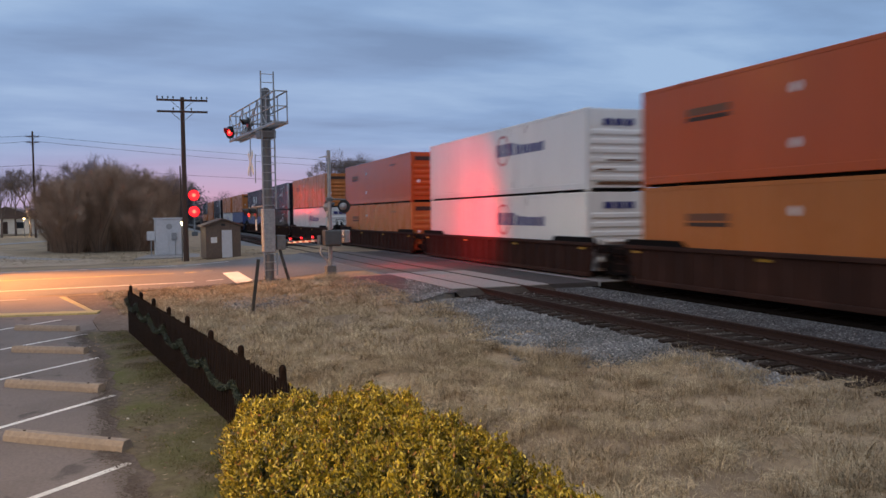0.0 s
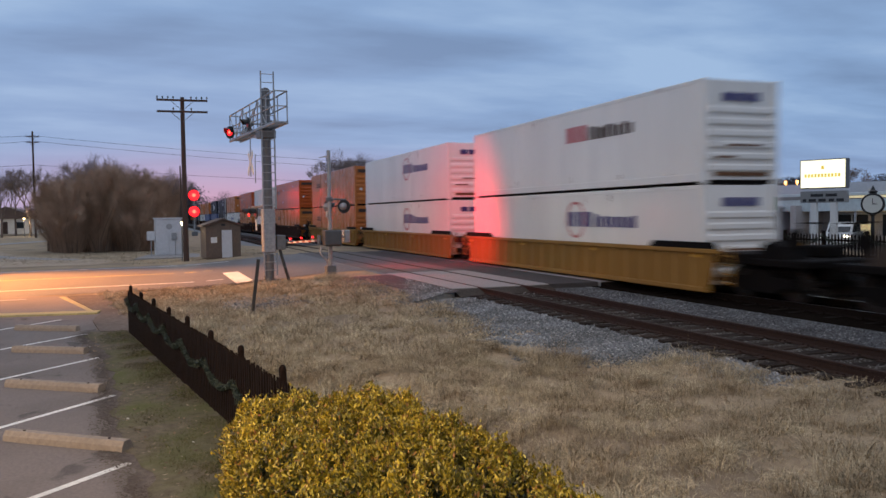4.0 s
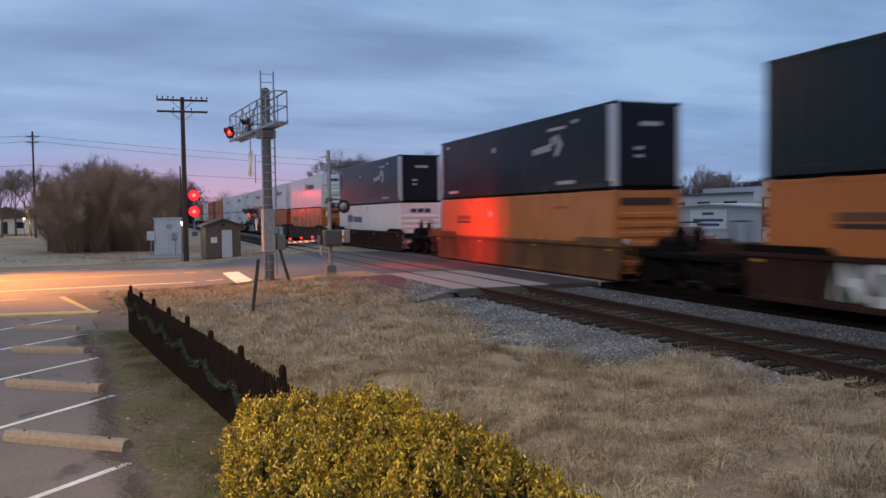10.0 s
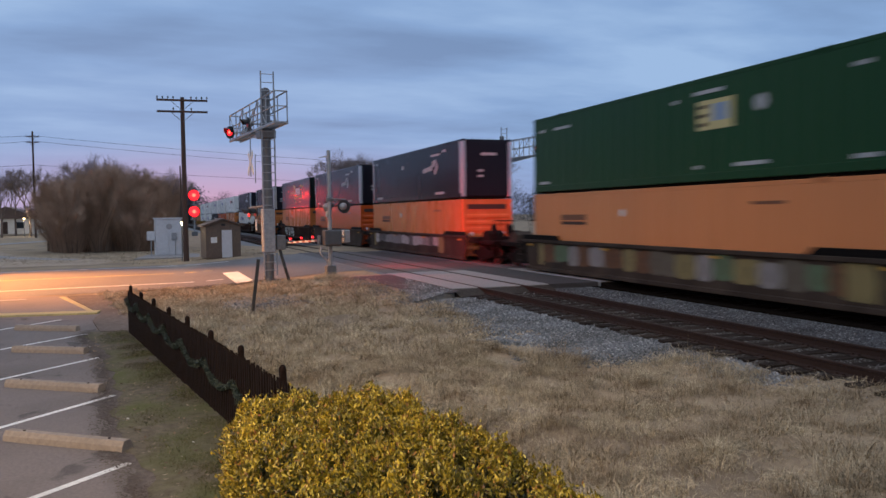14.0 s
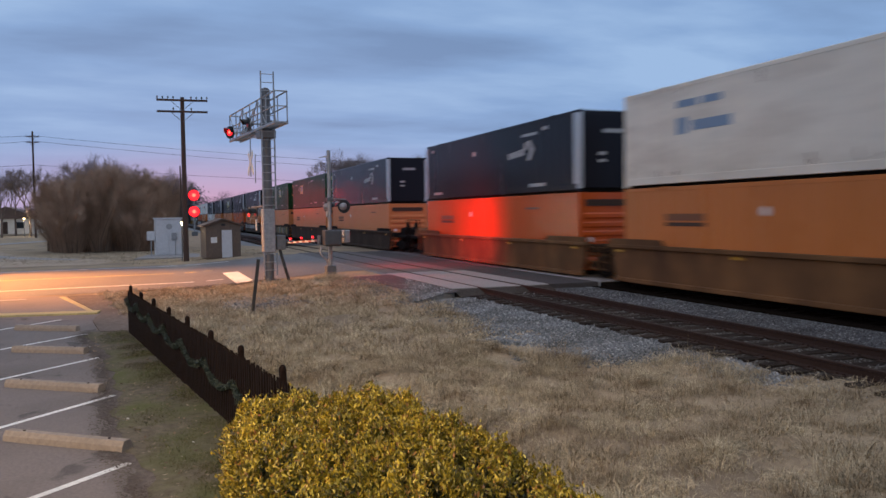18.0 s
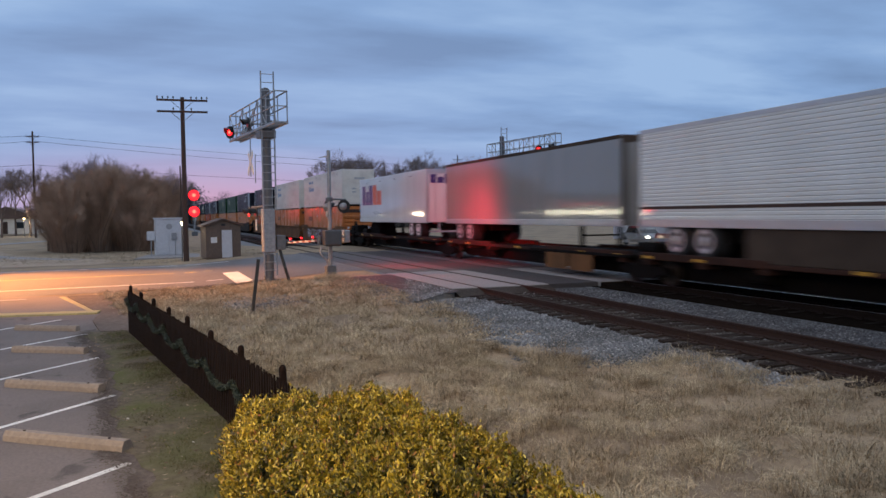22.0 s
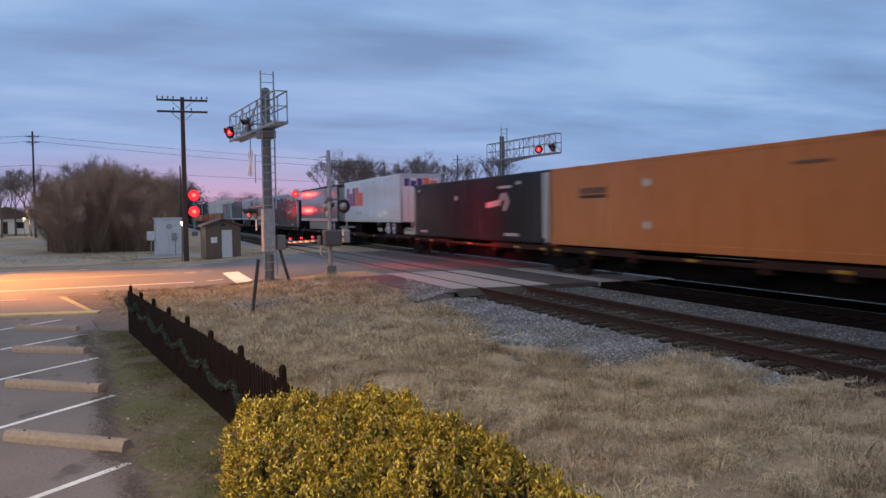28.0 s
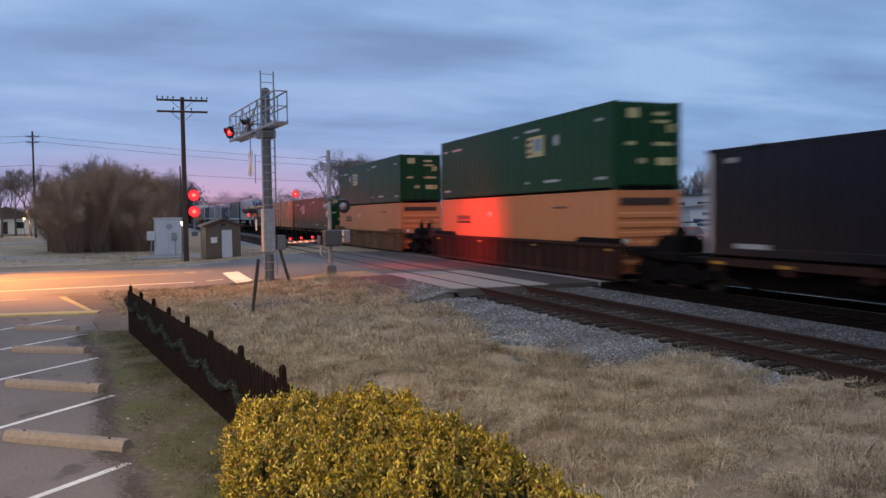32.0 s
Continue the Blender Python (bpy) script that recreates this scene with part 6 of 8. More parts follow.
part("box", Form().box(-0.2, 0.05, -0.28, 0.24, 1.15, 1.78, 0.02), CAB, side_box)
part("post", Form().rod((-0.08, 0, -0.05), (-0.08, 0, 1.2), 0.04, n=8), GALV, side_box)
yard = thing("yard_lamp", "small lit lamp on a bracket beside the pole", "lamp", "", pose(-51.0, 1.90, 0.05))
part("post", Form().rod((0, 0, 0), (0, 0, 2.30), 0.03, n=8), GALV_DARK, yard)
part("head", Form().ring((0, 0, 2.30), (1, 0, 0.2), [(-0.1, 0.05), (0.0, 0.10), (0.06, 0.10)], 12), GALV_DARK, yard)
part("bulb", Form().ring((0.05, 0, 2.32), (1, 0, 0.2), [(0.0, 0.060), (0.05, 0.055), (0.07, 0.02)], 12), YELLOW_LIT, yard, "lit white bulb")
lamp("yard_lamp_light", "POINT", (-50.7, 1.9, 2.35), (-50, 1.9, 0), 60, (1.0, 0.85, 0.6), 0.08)

# yard dust, made paler and warmer to stand in for sodium light
LAMPLIT_DUST = material("lamplit_yard_dust", (0.40, 0.315, 0.235), 0.92, 0, 3, 0.25, 0.30, 0.6, 0.4, 30, tint=(0.25, 0.205, 0.165), spec=0.15)
tagged(part("gravel_yard", Form().prism([(-47.0, -40), (-50.0, -3.0), (-53.6, -1.9), (-57.0, -3.3), (-61.0, -6.6), (-67.0, -9.6), (-76.0, -12.0), (-84.0, -40)], "z", -0.2, 0.030), LAMPLIT_DUST), "dusty gravel yard beside the road, its colour warmed for lamp light", kind="structure")
tagged(part("pale_drive", Form().prism([(-70.0, -12.6), (-64.0, -9.2), (-60.5, -6.9), (-57.2, -4.3), (-56.0, -4.5), (-57.8, -6.6), (-60.6, -9.0), (-66.0, -12.6)], "z", -0.2, 0.036), CONCRETE), "pale worn concrete strip across the yard", kind="structure")
tagged(part("dirt_path", Form().prism([(-92.0, -20.0), (-95.0, -15.4), (-100.0, -13.2), (-108.0, -11.2), (-113.0, -11.4), (-105.0, -13.8), (-99.0, -16.6), (-97.0, -20.0)], "z", -0.2, 0.030), CONCRETE), "pale curved path through the dry grass", kind="structure")

# ---- street lamp over the road and lot lamps behind the camera ----
def street_lamp(at, height, arm, turn, words, colour, power):
    p = thing("street_lamp", words, "street lamp", "street lamps", pose(*at, 0, 0, turn))
    part("pole", Form().rod((0, 0, 0), (0, 0, height), 0.09, 0.06, 10), GALV, p)
    part("arm", Form().rod((0, 0, height - 0.1), (arm, 0, height + 0.15), 0.04, n=8), GALV, p)
    part("head", Form().prism([(arm - 0.1, height + 0.10), (arm + 0.55, height + 0.14), (arm + 0.5, height + 0.28), (arm, height + 0.28)], "y", -0.16, 0.16), GALV_DARK, p)
    glow = material("lit_lamp_glass", (0.9, 0.7, 0.4), 0.3, emit=colour, power=power, bump=0)
    part("lens", Form().box(arm + 0.0, arm + 0.46, -0.13, 0.13, height - 0.06, height + 0.10, 0.05), glow, p, "glowing lamp glass")
    return p


street_lamp((-47.3, -13.2, 0.0), 12.3, 2.4, 4, "steel street lamp with glowing sodium head by the road", (1.0, 0.45, 0.10), 260)
street_lamp((3.0, -9.9, 0.0), 10.1, 0.8, 140, "steel parking-lot lamp with glowing warm head", (1.0, 0.62, 0.28), 120)
street_lamp((6.6, -11.4, 0.0), 8.6, 0.8, 135, "steel parking-lot lamp with glowing warm head", (1.0, 0.62, 0.28), 120)


# lit shop across the road
lit_shop = thing("roadside_shop", "low pale shop with a row of lit windows", "shop", "", pose(-92.0, -26.0, 0.0, 0, 0, 30))
part("wall", Form().box(-8, 0, -9, 9, 0, 3.6), HUT, lit_shop)
part("roof", Form().box(-8.3, 0.6, -9.3, 9.3, 3.6, 3.95, 0.03), CAB, lit_shop)
SHOP_LIT = material("lit_shop_window", (0.9, 0.9, 0.8), 0.3, emit=(1.0, 0.93, 0.66), power=26.0, bump=0)
for i in range(6):
    w = part("window", Form().box(0.0, 0.05, -8.2 + i * 2.8, -6.4 + i * 2.8, 2.55, 2.95).box(0.0, 0.05, -8.0 + i * 2.8, -7.0 + i * 2.8, 1.25, 1.5), SHOP_LIT, lit_shop, "lit shop window")
    part("window_frame", Form().box(0.04, 0.09, -8.3 + i * 2.8, -5.9 + i * 2.8, 3.0, 3.1).box(0.04, 0.09, -7.15 + i * 2.8, -7.05 + i * 2.8, 1.2, 3.0), GALV_DARK, w)
part("sign_band", Form().box(0.6, 0.65, -3.0, 3.0, 3.62, 3.92), RED_DIM, lit_shop, "dim red lit sign band")
# ---- wheel stops ----
STOP = material("tan_concrete_kerb", (0.30, 0.245, 0.195), 0.85, 0, 14, 0.2, 1.2, 0.35, 0.3, 50)
for a, b in (((-21.66, -3.09), (-20.77, -1.66)), ((-18.08, -2.64), (-17.22, -1.24)), ((-14.34, -2.19), (-13.26, -0.75)), ((-10.85, -1.68), (-9.76, -0.30))):
    d = Vector(b) - Vector(a)
    ws = thing("wheel_stop", "worn tan concrete wheel stop on the lot", "wheel stop", "wheel stops", pose(*a, 0.006, 0, 0, math.degrees(math.atan2(d.y, d.x))))
    Ls = d.length
    part("kerb", Form().prism([(-0.09, 0.0), (0.09, 0.0), (0.085, 0.07), (0.05, 0.125), (-0.05, 0.125), (-0.085, 0.07)], "x", 0.0, Ls), STOP, ws)
    for x in (0.25, Ls - 0.25):
        part("pin", Form().rod((x, 0, 0.10), (x, 0, 0.135), 0.016, n=8), RAIL_RUST, ws, "rusty anchor pin")

# ---- picket fence with a garland ----
FENCE = material("dark_brown_fence_stain", (0.015, 0.0085, 0.006), 0.85, 0, 10, 0.3, 2.0, 0.3, 0.2, 40, (4, 4, 0.5), None, 0.35, spec=0.12)
fence = thing("picket_fence", "dark brown picket fence beside the parking lot", "fence", "", pose(-19.85, -0.47, 0.0, 0, 0, math.degrees(math.atan2(1.35, 9.03))))
FLEN = 13.4
picket = Form().prism([(-0.026, 0.04), (0.026, 0.04), (0.026, 0.95), (0.0, 1.02), (-0.026, 0.95)], "y", -0.010, 0.010).mesh("picket", FENCE)
rndf = random.Random(4)
x = 0.10
while x < FLEN:
    o = new("picket", picket)
    o.parent = fence
    o.matrix_basis = pose(x, -0.035, rndf.uniform(-0.012, 0.012), 0, rndf.uniform(-0.8, 0.8), 0)
    x += 0.098
post_me = Form().box(-0.034, 0.034, -0.034, 0.034, -0.1, 1.04, 0.006).ring((0, 0, 1.03), (0, 0, 1), [(0, 0.036), (0.02, 0.042), (0.06, 0.034), (0.08, 0.01)], 10).mesh("post", FENCE)
for x in (0.05, 1.70, 3.35, 5.0, 6.65, 8.31, 9.96, 11.65, 13.3):
    o = new("post", post_me)
    o.parent = fence
    o.matrix_basis = pose(x, 0.03, rndf.uniform(-0.02, 0.03))
for z in (0.22, 0.55, 0.80):
    part("rail", Form().box(0, FLEN, -0.024, 0.016, z - 0.045, z + 0.045, 0.006), FENCE, fence)


def island_leaf_material(name, stops, rough=0.55, scale=1.3, lo=(0.62, 0.62, 0.62), hi=(1.15, 1.12, 1.05), spec=0.35):
    m = bpy.data.materials.new(name)
    m.use_nodes = True
    nt = m.node_tree
    b = nt.nodes["Principled BSDF"]
    g = nt.nodes.new("ShaderNodeNewGeometry")
    col = ramp(nt, g.outputs["Random Per Island"], stops)
    tx = nt.nodes.new("ShaderNodeTexCoord")
    n = node(nt, "ShaderNodeTexNoise", Scale=scale, Detail=3.0)
    nt.links.new(tx.outputs["Object"], n.inputs["Vector"])
    k = ramp(nt, n.outputs[0], [(0.32, lo), (0.68, hi)])
    nt.links.new(mix_col(nt, 1.0, col, k, "MULTIPLY"), b.inputs["Base Color"])
    b.inputs["Roughness"].default_value = rough
    b.inputs["Specular IOR Level"].default_value = spec
    return m


def leaf_cloud(points, normals, size, rnd, tilt=0.7, along=None, wide=0.30):
    """Folded four-cornered leaves at the points, roughly facing along the normals."""
    n = len(points)
    d = normals + rnd.normal(0, tilt, (n, 3))
    d /= np.linalg.norm(d, axis=1)[:, None]
    r = rnd.normal(0, 1, (n, 3))
    a = np.cross(d, r)
    a /= np.linalg.norm(a, axis=1)[:, None] + 1e-9
    if along is not None:
        a = along + rnd.normal(0, 0.45, (n, 3))
        a /= np.linalg.norm(a, axis=1)[:, None]
        d = np.cross(a, r)
        d /= np.linalg.norm(d, axis=1)[:, None] + 1e-9
    b = np.cross(d, a)
    L = (size * rnd.uniform(0.7, 1.3, n))[:, None]
    Wd = L * wide
    v = np.stack([points - a * L * 0.5, points + b * Wd - d * Wd * 0.15, points + a * L * 0.5 + d * L * 0.08, points - b * Wd - d * Wd * 0.15], 1)
    f = np.arange(n * 4).reshape(n, 4)
    tri = np.concatenate([f[:, [0, 1, 2]], f[:, [0, 2, 3]]], 0)
    return v.reshape(-1, 3), tri


GARLAND = island_leaf_material("garland_needles", [(0.0, (0.015, 0.025, 0.017)), (0.6, (0.034, 0.050, 0.036)), (1.0, (0.07, 0.088, 0.068))])
rg = np.random.default_rng(5)
gp, gn = [], []
spans = [0.05, 1.70, 3.35, 5.0, 6.65, 8.31, 9.96, 11.65]
for a, b in zip(spans, spans[1:]):
    k = 1500
    t = rg.uniform(0, 1, k)
    x = a + (b - a) * t
    z = 0.84 - 0.19 * 4 * t * (1 - t) - 0.022 * a
    ang = rg.uniform(0, 2 * math.pi, k)
    r = 0.058 * np.sqrt(rg.uniform(0, 1, k)) * (0.75 + 0.35 * np.sin(x * 9.0) * np.sin(x * 4.1))
    gp.append(np.stack([x, -0.08 + r * np.cos(ang), z + r * np.sin(ang)], 1))
    gn.append(np.stack([np.zeros(k), np.cos(ang), np.sin(ang)], 1) + rg.normal(0, 0.4, (k, 3)))
gv, gf = leaf_cloud(np.concatenate(gp), np.concatenate(gn), 0.048, rg, 0.7, None, 0.13)
garland = new("garland", raw_mesh("garland", gv, gf, GARLAND))
garland.matrix_basis = fence.matrix_basis.copy()
tagged(garland, "dull green needle garland draped along the fence", "garland")

# ---- clipped hedge in front of the camera ----
# golden leaf tones; the palest stops also paint in waxy glints
HEDGE = island_leaf_material("golden_hedge_tips", [(0.0, (0.095, 0.080, 0.014)), (0.3, (0.24, 0.178, 0.018)), (0.6, (0.45, 0.320, 0.028)), (0.82, (0.74, 0.55, 0.065)), (0.93, (0.88, 0.70, 0.17)), (0.95, (0.46, 0.22, 0.06)), (1.0, (0.36, 0.16, 0.06))], 0.38, 4.0, (0.55, 0.58, 0.6), (1.2, 1.15, 1.0), 0.4)
# old leaves, darkened so that their colour gives the shade between clumps
HEDGE_SHADED = island_leaf_material("shaded_old_hedge_leaves", [(0.0, (0.020, 0.026, 0.013)), (0.45, (0.045, 0.048, 0.018)), (0.8, (0.10, 0.088, 0.024)), (1.0, (0.21, 0.15, 0.035))], 0.42, 4.0, (0.5, 0.55, 0.55), (1.25, 1.2, 1.0), 0.45)
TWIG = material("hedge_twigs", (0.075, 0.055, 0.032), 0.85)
hedge = thing("hedge", "clipped golden-green hedge with small yellow-edged leaves", "hedge", "", pose(0, 0, 0))
HTOP = 1.25


def hedge_edges(x):
    """Lower and upper side of the hedge in y at x."""
    return 0.60 - 0.085 * (x + 6.1), 1.86 + 0.080 * (x + 6.4)


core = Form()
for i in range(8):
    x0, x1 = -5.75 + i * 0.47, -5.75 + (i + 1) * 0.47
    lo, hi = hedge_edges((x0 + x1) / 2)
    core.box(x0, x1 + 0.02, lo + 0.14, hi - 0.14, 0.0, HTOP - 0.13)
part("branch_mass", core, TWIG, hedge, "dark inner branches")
rh = np.random.default_rng(8)


def surf(n, side):
    x = rh.uniform(-6.4, -2.0, n)
    lo, hi = hedge_edges(x)
    if side == "top":
        y = lo + (hi - lo) * rh.uniform(0, 1, n)
        q, nn = np.stack([x, y, np.full(n, HTOP)], 1), np.tile([0.0, 0, 1.0], (n, 1))
    elif side == "lo":
        q, nn = np.stack([x, lo, rh.uniform(0.02, HTOP, n)], 1), np.tile([0.0, -1.0, 0.15], (n, 1))
    elif side == "hi":
        q, nn = np.stack([x, hi, rh.uniform(0.02, HTOP, n)], 1), np.tile([0.0, 1.0, 0.15], (n, 1))
    elif side == "near":
        lo, hi = hedge_edges(-2.0)
        q, nn = np.stack([np.full(n, -2.0), rh.uniform(lo, hi, n), rh.uniform(0.02, HTOP, n)], 1), np.tile([1.0, 0, 0.2], (n, 1))
    else:
        lo, hi = hedge_edges(-6.4)
        q, nn = np.stack([np.full(n, -6.4), rh.uniform(lo, hi, n), rh.uniform(0.02, HTOP, n)], 1), np.tile([-1.0, 0, 0.2], (n, 1))
    return q, nn


def hedge_relief(q):
    """Clumps of a hand's width on broader swells."""
    return 0.006 * field(41, 0.80, q) + 0.026 * field(42, 0.27, q) + 0.026 * field(43, 0.12, q)


def shape_hedge(q, nn, push):
    """Pushes points along the normal and rounds the shoulders."""
    q = q + nn * push[:, None]
    lo, hi = hedge_edges(q[:, 0])
    edge = np.minimum(np.minimum(q[:, 1] - lo, hi - q[:, 1]), q[:, 0] + 6.4)
    q[:, 2] -= np.clip(0.20 - edge, 0, 0.22) ** 2 * 3.4 * (q[:, 2] > HTOP - 0.25)
    q[:, 0] += 0.42 * (q[:, 1] - 0.56) * np.clip((-q[:, 0] - 4.2) / 2.2, 0, 1)      # the far end runs askew
    return q


# old green leaves in the depth, coloured for shaded gaps, thinner in the hollows
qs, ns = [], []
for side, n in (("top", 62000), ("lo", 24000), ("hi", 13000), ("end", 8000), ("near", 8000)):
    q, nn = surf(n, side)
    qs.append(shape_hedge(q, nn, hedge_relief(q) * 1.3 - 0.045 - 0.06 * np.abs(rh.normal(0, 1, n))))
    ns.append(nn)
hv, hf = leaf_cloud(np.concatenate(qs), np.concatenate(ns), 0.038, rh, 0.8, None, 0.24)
leaves = new("leaves", raw_mesh("leaves", hv, hf, HEDGE_SHADED))
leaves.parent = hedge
tagged(leaves, "small green inner leaves, darkened for the shaded gaps", kind="stuff")
# golden sprigs: whorls of young leaves on short shoots, on the crests of the clumps
sp, sd = [], []
for side, n, lift in (("top", 30000, 0.02), ("lo", 9500, 0.01), ("hi", 5000, 0.01), ("end", 3400, 0.01), ("near", 2000, 0.01)):
    q, nn = surf(n, side)
    f = hedge_relief(q)
    keep = rh.uniform(0, 1, n) < np.clip(0.33 + f * 17.0, 0.0, 1.0)
    q, nn, f = q[keep], nn[keep], f[keep]
    tall = np.where(rh.uniform(0, 1, len(q)) < 0.05, rh.uniform(0.02, 0.07, len(q)), 0.0)
    sp.append(shape_hedge(q, nn, f * 1.2 + lift + rh.normal(0, 0.014, len(q)) + tall))
    sd.append(nn * 0.7 + np.array([0, 0, 0.75]) + rh.normal(0, 0.30, (len(q), 3)))
sp, sd = np.concatenate(sp), np.concatenate(sd)
sd /= np.linalg.norm(sd, axis=1)[:, None]
per = 7
pp = np.repeat(sp, per, 0) + np.repeat(sd, per, 0) * rh.uniform(-0.035, 0.03, (len(sp) * per, 1)) + rh.normal(0, 0.012, (len(sp) * per, 3))
dd = np.repeat(sd, per, 0) + rh.normal(0, 0.45, (len(sp) * per, 3))
hv, hf = leaf_cloud(pp, dd, 0.031, rh, 0.5, dd, 0.20)
tips = new("young_foliage", raw_mesh("young_foliage", hv, hf, HEDGE))
tips.parent = hedge
tagged(tips, "golden young leaves on short upright sprigs", kind="stuff")
# a few pale bare twigs between the sprigs
tw = Form()
for i in range(0, len(sp), 55):
    tw.rod(sp[i] - sd[i] * 0.06, sp[i] + sd[i] * rh.uniform(0.01, 0.05), 0.0022, 0.0012, 4, caps=False)
tagged(part("bare_twig", tw, STOP, hedge, "pale bare twig ends"), kind="stuff")

# ---- dry grass ----
def grass_material(name, stops):
    return island_leaf_material(name, stops, 0.85, 1.4, (0.58, 0.51, 0.45), (1.16, 1.14, 1.08), 0.15)


STRAW = grass_material("dry_straw_grass", [(0.0, (0.180, 0.148, 0.102)), (0.35, (0.392, 0.332, 0.235)), (0.7, (0.555, 0.48, 0.35)), (1.0, (0.71, 0.63, 0.475))])
MOSS = grass_material("short_green_grass", [(0.0, (0.068, 0.080, 0.025)), (0.5, (0.102, 0.112, 0.038)), (0.8, (0.15, 0.135, 0.07)), (1.0, (0.25, 0.21, 0.14))])


def blades(px, py, pz, height, rnd, lean=0.55, width=0.006, ang=None):
    """Short blades in two pieces."""
    n = len(px)
    if ang is None:
        ang = rnd.uniform(0, 2 * math.pi, n)
    h = height * rnd.uniform(0.55, 1.25, n)
    ln = h * rnd.uniform(0.15, 1.0, n) * lean * 1.6
    base = np.stack([px, py, pz], 1)
    dirv = np.stack([np.cos(ang), np.sin(ang), np.zeros(n)], 1)
    side = np.stack([-np.sin(ang + rnd.uniform(-1, 1, n)), np.cos(ang), np.zeros(n)], 1)
    w = (width * rnd.uniform(0.7, 1.5, n))[:, None]
    up = np.zeros((n, 3))
    up[:, 2] = 1
    droop = rnd.uniform(0.55, 1.0, n)
    p1 = base + up * (h * 0.68)[:, None] + dirv * (ln * 0.42)[:, None]
    p2 = base + up * (h * droop)[:, None] + dirv * (ln * (1.55 - 0.6 * droop))[:, None]
    v = np.stack([base - side * w, base + side * w, p1 + side * w * 0.8, p1 - side * w * 0.8, p2 + side * w * 0.25, p2 - side * w * 0.25], 1).reshape(-1, 3)
    i = np.arange(n)[:, None] * 6
    f = np.concatenate([i + np.array([[0, 1, 2, 3]]), i + np.array([[3, 2, 4, 5]])], 0)
    return v, f


def strands(px, py, pz, length, rnd, width, ang, bend):
    """Long dry blades in three pieces that arch over and lie down."""
    n = len(px)
    L = length * rnd.uniform(0.55, 1.3, n)
    p = np.stack([px, py, pz], 1)
    tilt = np.abs(rnd.normal(0.35, 0.28, n)) * bend
    turn = rnd.uniform(0.25, 0.75, n) * bend
    w = (width * rnd.uniform(0.7, 1.5, n))[:, None]
    swing = rnd.normal(0, 0.55, n)
    rows = []
    for k in range(4):
        side = np.stack([-np.sin(ang), np.cos(ang), rnd.normal(0, 0.35, n)], 1)
        taper = (1.0, 0.95, 0.7, 0.15)[k]
        rows += [p - side * w * taper, p + side * w * taper]
        d = np.stack([np.cos(ang) * np.sin(tilt), np.sin(ang) * np.sin(tilt), np.cos(tilt)], 1)
        p = p + d * (L / 3)[:, None]
        tilt, ang = np.minimum(tilt + turn, 1.95), ang + swing
    v = np.stack(rows, 1).reshape(-1, 3)
    i = np.arange(n)[:, None] * 8
    f = np.concatenate([i + np.array([[2 * k, 2 * k + 1, 2 * k + 3, 2 * k + 2]]) for k in range(3)], 0)
    return v, f


def fence_y(x):
    return -0.47 + (x + 19.85) * 1.35 / 9.03


def bed_edge(x):
    """Where the grass gives way to ballast; wavy."""
    return np.interp(x, [-30, -25, -20.5, -18.0, -15.6, -13.8, -12.6, -11.8, -11.3, -10.9, -10.5, -9.9, -9.2, -8.7, -8.2, 2.0], [6.9, 7.6, 7.75, 7.4, 6.6, 6.45, 6.7, 7.5, 8.3, 9.3, 8.75, 8.7, 8.9, 9.3, 9.6, 9.6]) + 0.12 * np.sin(x * 2.3) + 0.08 * np.sin(x * 5.1)


gr = np.random.default_rng(12)


def tufts(n, xlo, xhi, length, radius, per, width, bend=1.0, crest=-0.6):
    """Tangled tufts between the fence line and the ballast, thick and tall on crests of a random field and thin in the hollows."""
    rn = gr
    cx = rn.uniform(xlo, xhi, n)
    lo = fence_y(cx) + 0.34
    lo = np.where(cx > -6.6, 1.95, lo)
    lo = np.where(cx < -20.4, np.minimum(lo, 0.4), lo)
    hi = bed_edge(cx)
    cy = lo + (hi - lo) * rn.uniform(0, 1, n)
    q = np.stack([cx, cy], 1)
    swell = 0.75 * field(51, 1.5, q) + 0.65 * field(52, 0.55, q)
    keep = ~((np.abs(cx + 24.2) < 1.6) & (np.abs(cy - 3.2) < 1.3) & (rn.uniform(0, 1, n) < 0.85))
    keep &= rn.uniform(0, 1, n) < np.clip(0.62 + 0.45 * (swell - crest), 0.10, 1.0)
    keep &= cx > -31.2 + 0.12 * cy
    cx, cy, swell = cx[keep], cy[keep], swell[keep]
    m = len(cx)
    hh = length * np.clip(0.80 + 0.30 * swell, 0.4, 1.6) * rn.uniform(0.75, 1.3, m)
    out = rn.uniform(0, 2 * math.pi, m * per)
    far = radius * np.sqrt(rn.uniform(0, 1, m * per))
    px, py = np.repeat(cx, per) + far * np.cos(out), np.repeat(cy, per) + far * np.sin(out)
    # each tuft is combed its own way; half of its blades fall outwards
    comb = np.repeat(3.0 * field(53, 2.4, np.stack([cx, cy], 1)) + rn.normal(0, 0.7, m), per) + rn.normal(0, 0.9, m * per)
    ang = np.where(rn.uniform(0, 1, m * per) < 0.5, out + rn.normal(0, 0.6, m * per), comb)
    bed_z = np.interp(py, [7.0, 7.9, 8.9, 9.5, 11.3], [0.02, 0.10, 0.20, 0.228, 0.228])
    return strands(px, py, np.maximum(ground_z(px, py), bed_z) - 0.01, np.repeat(hh, per), rn, width, ang, bend)


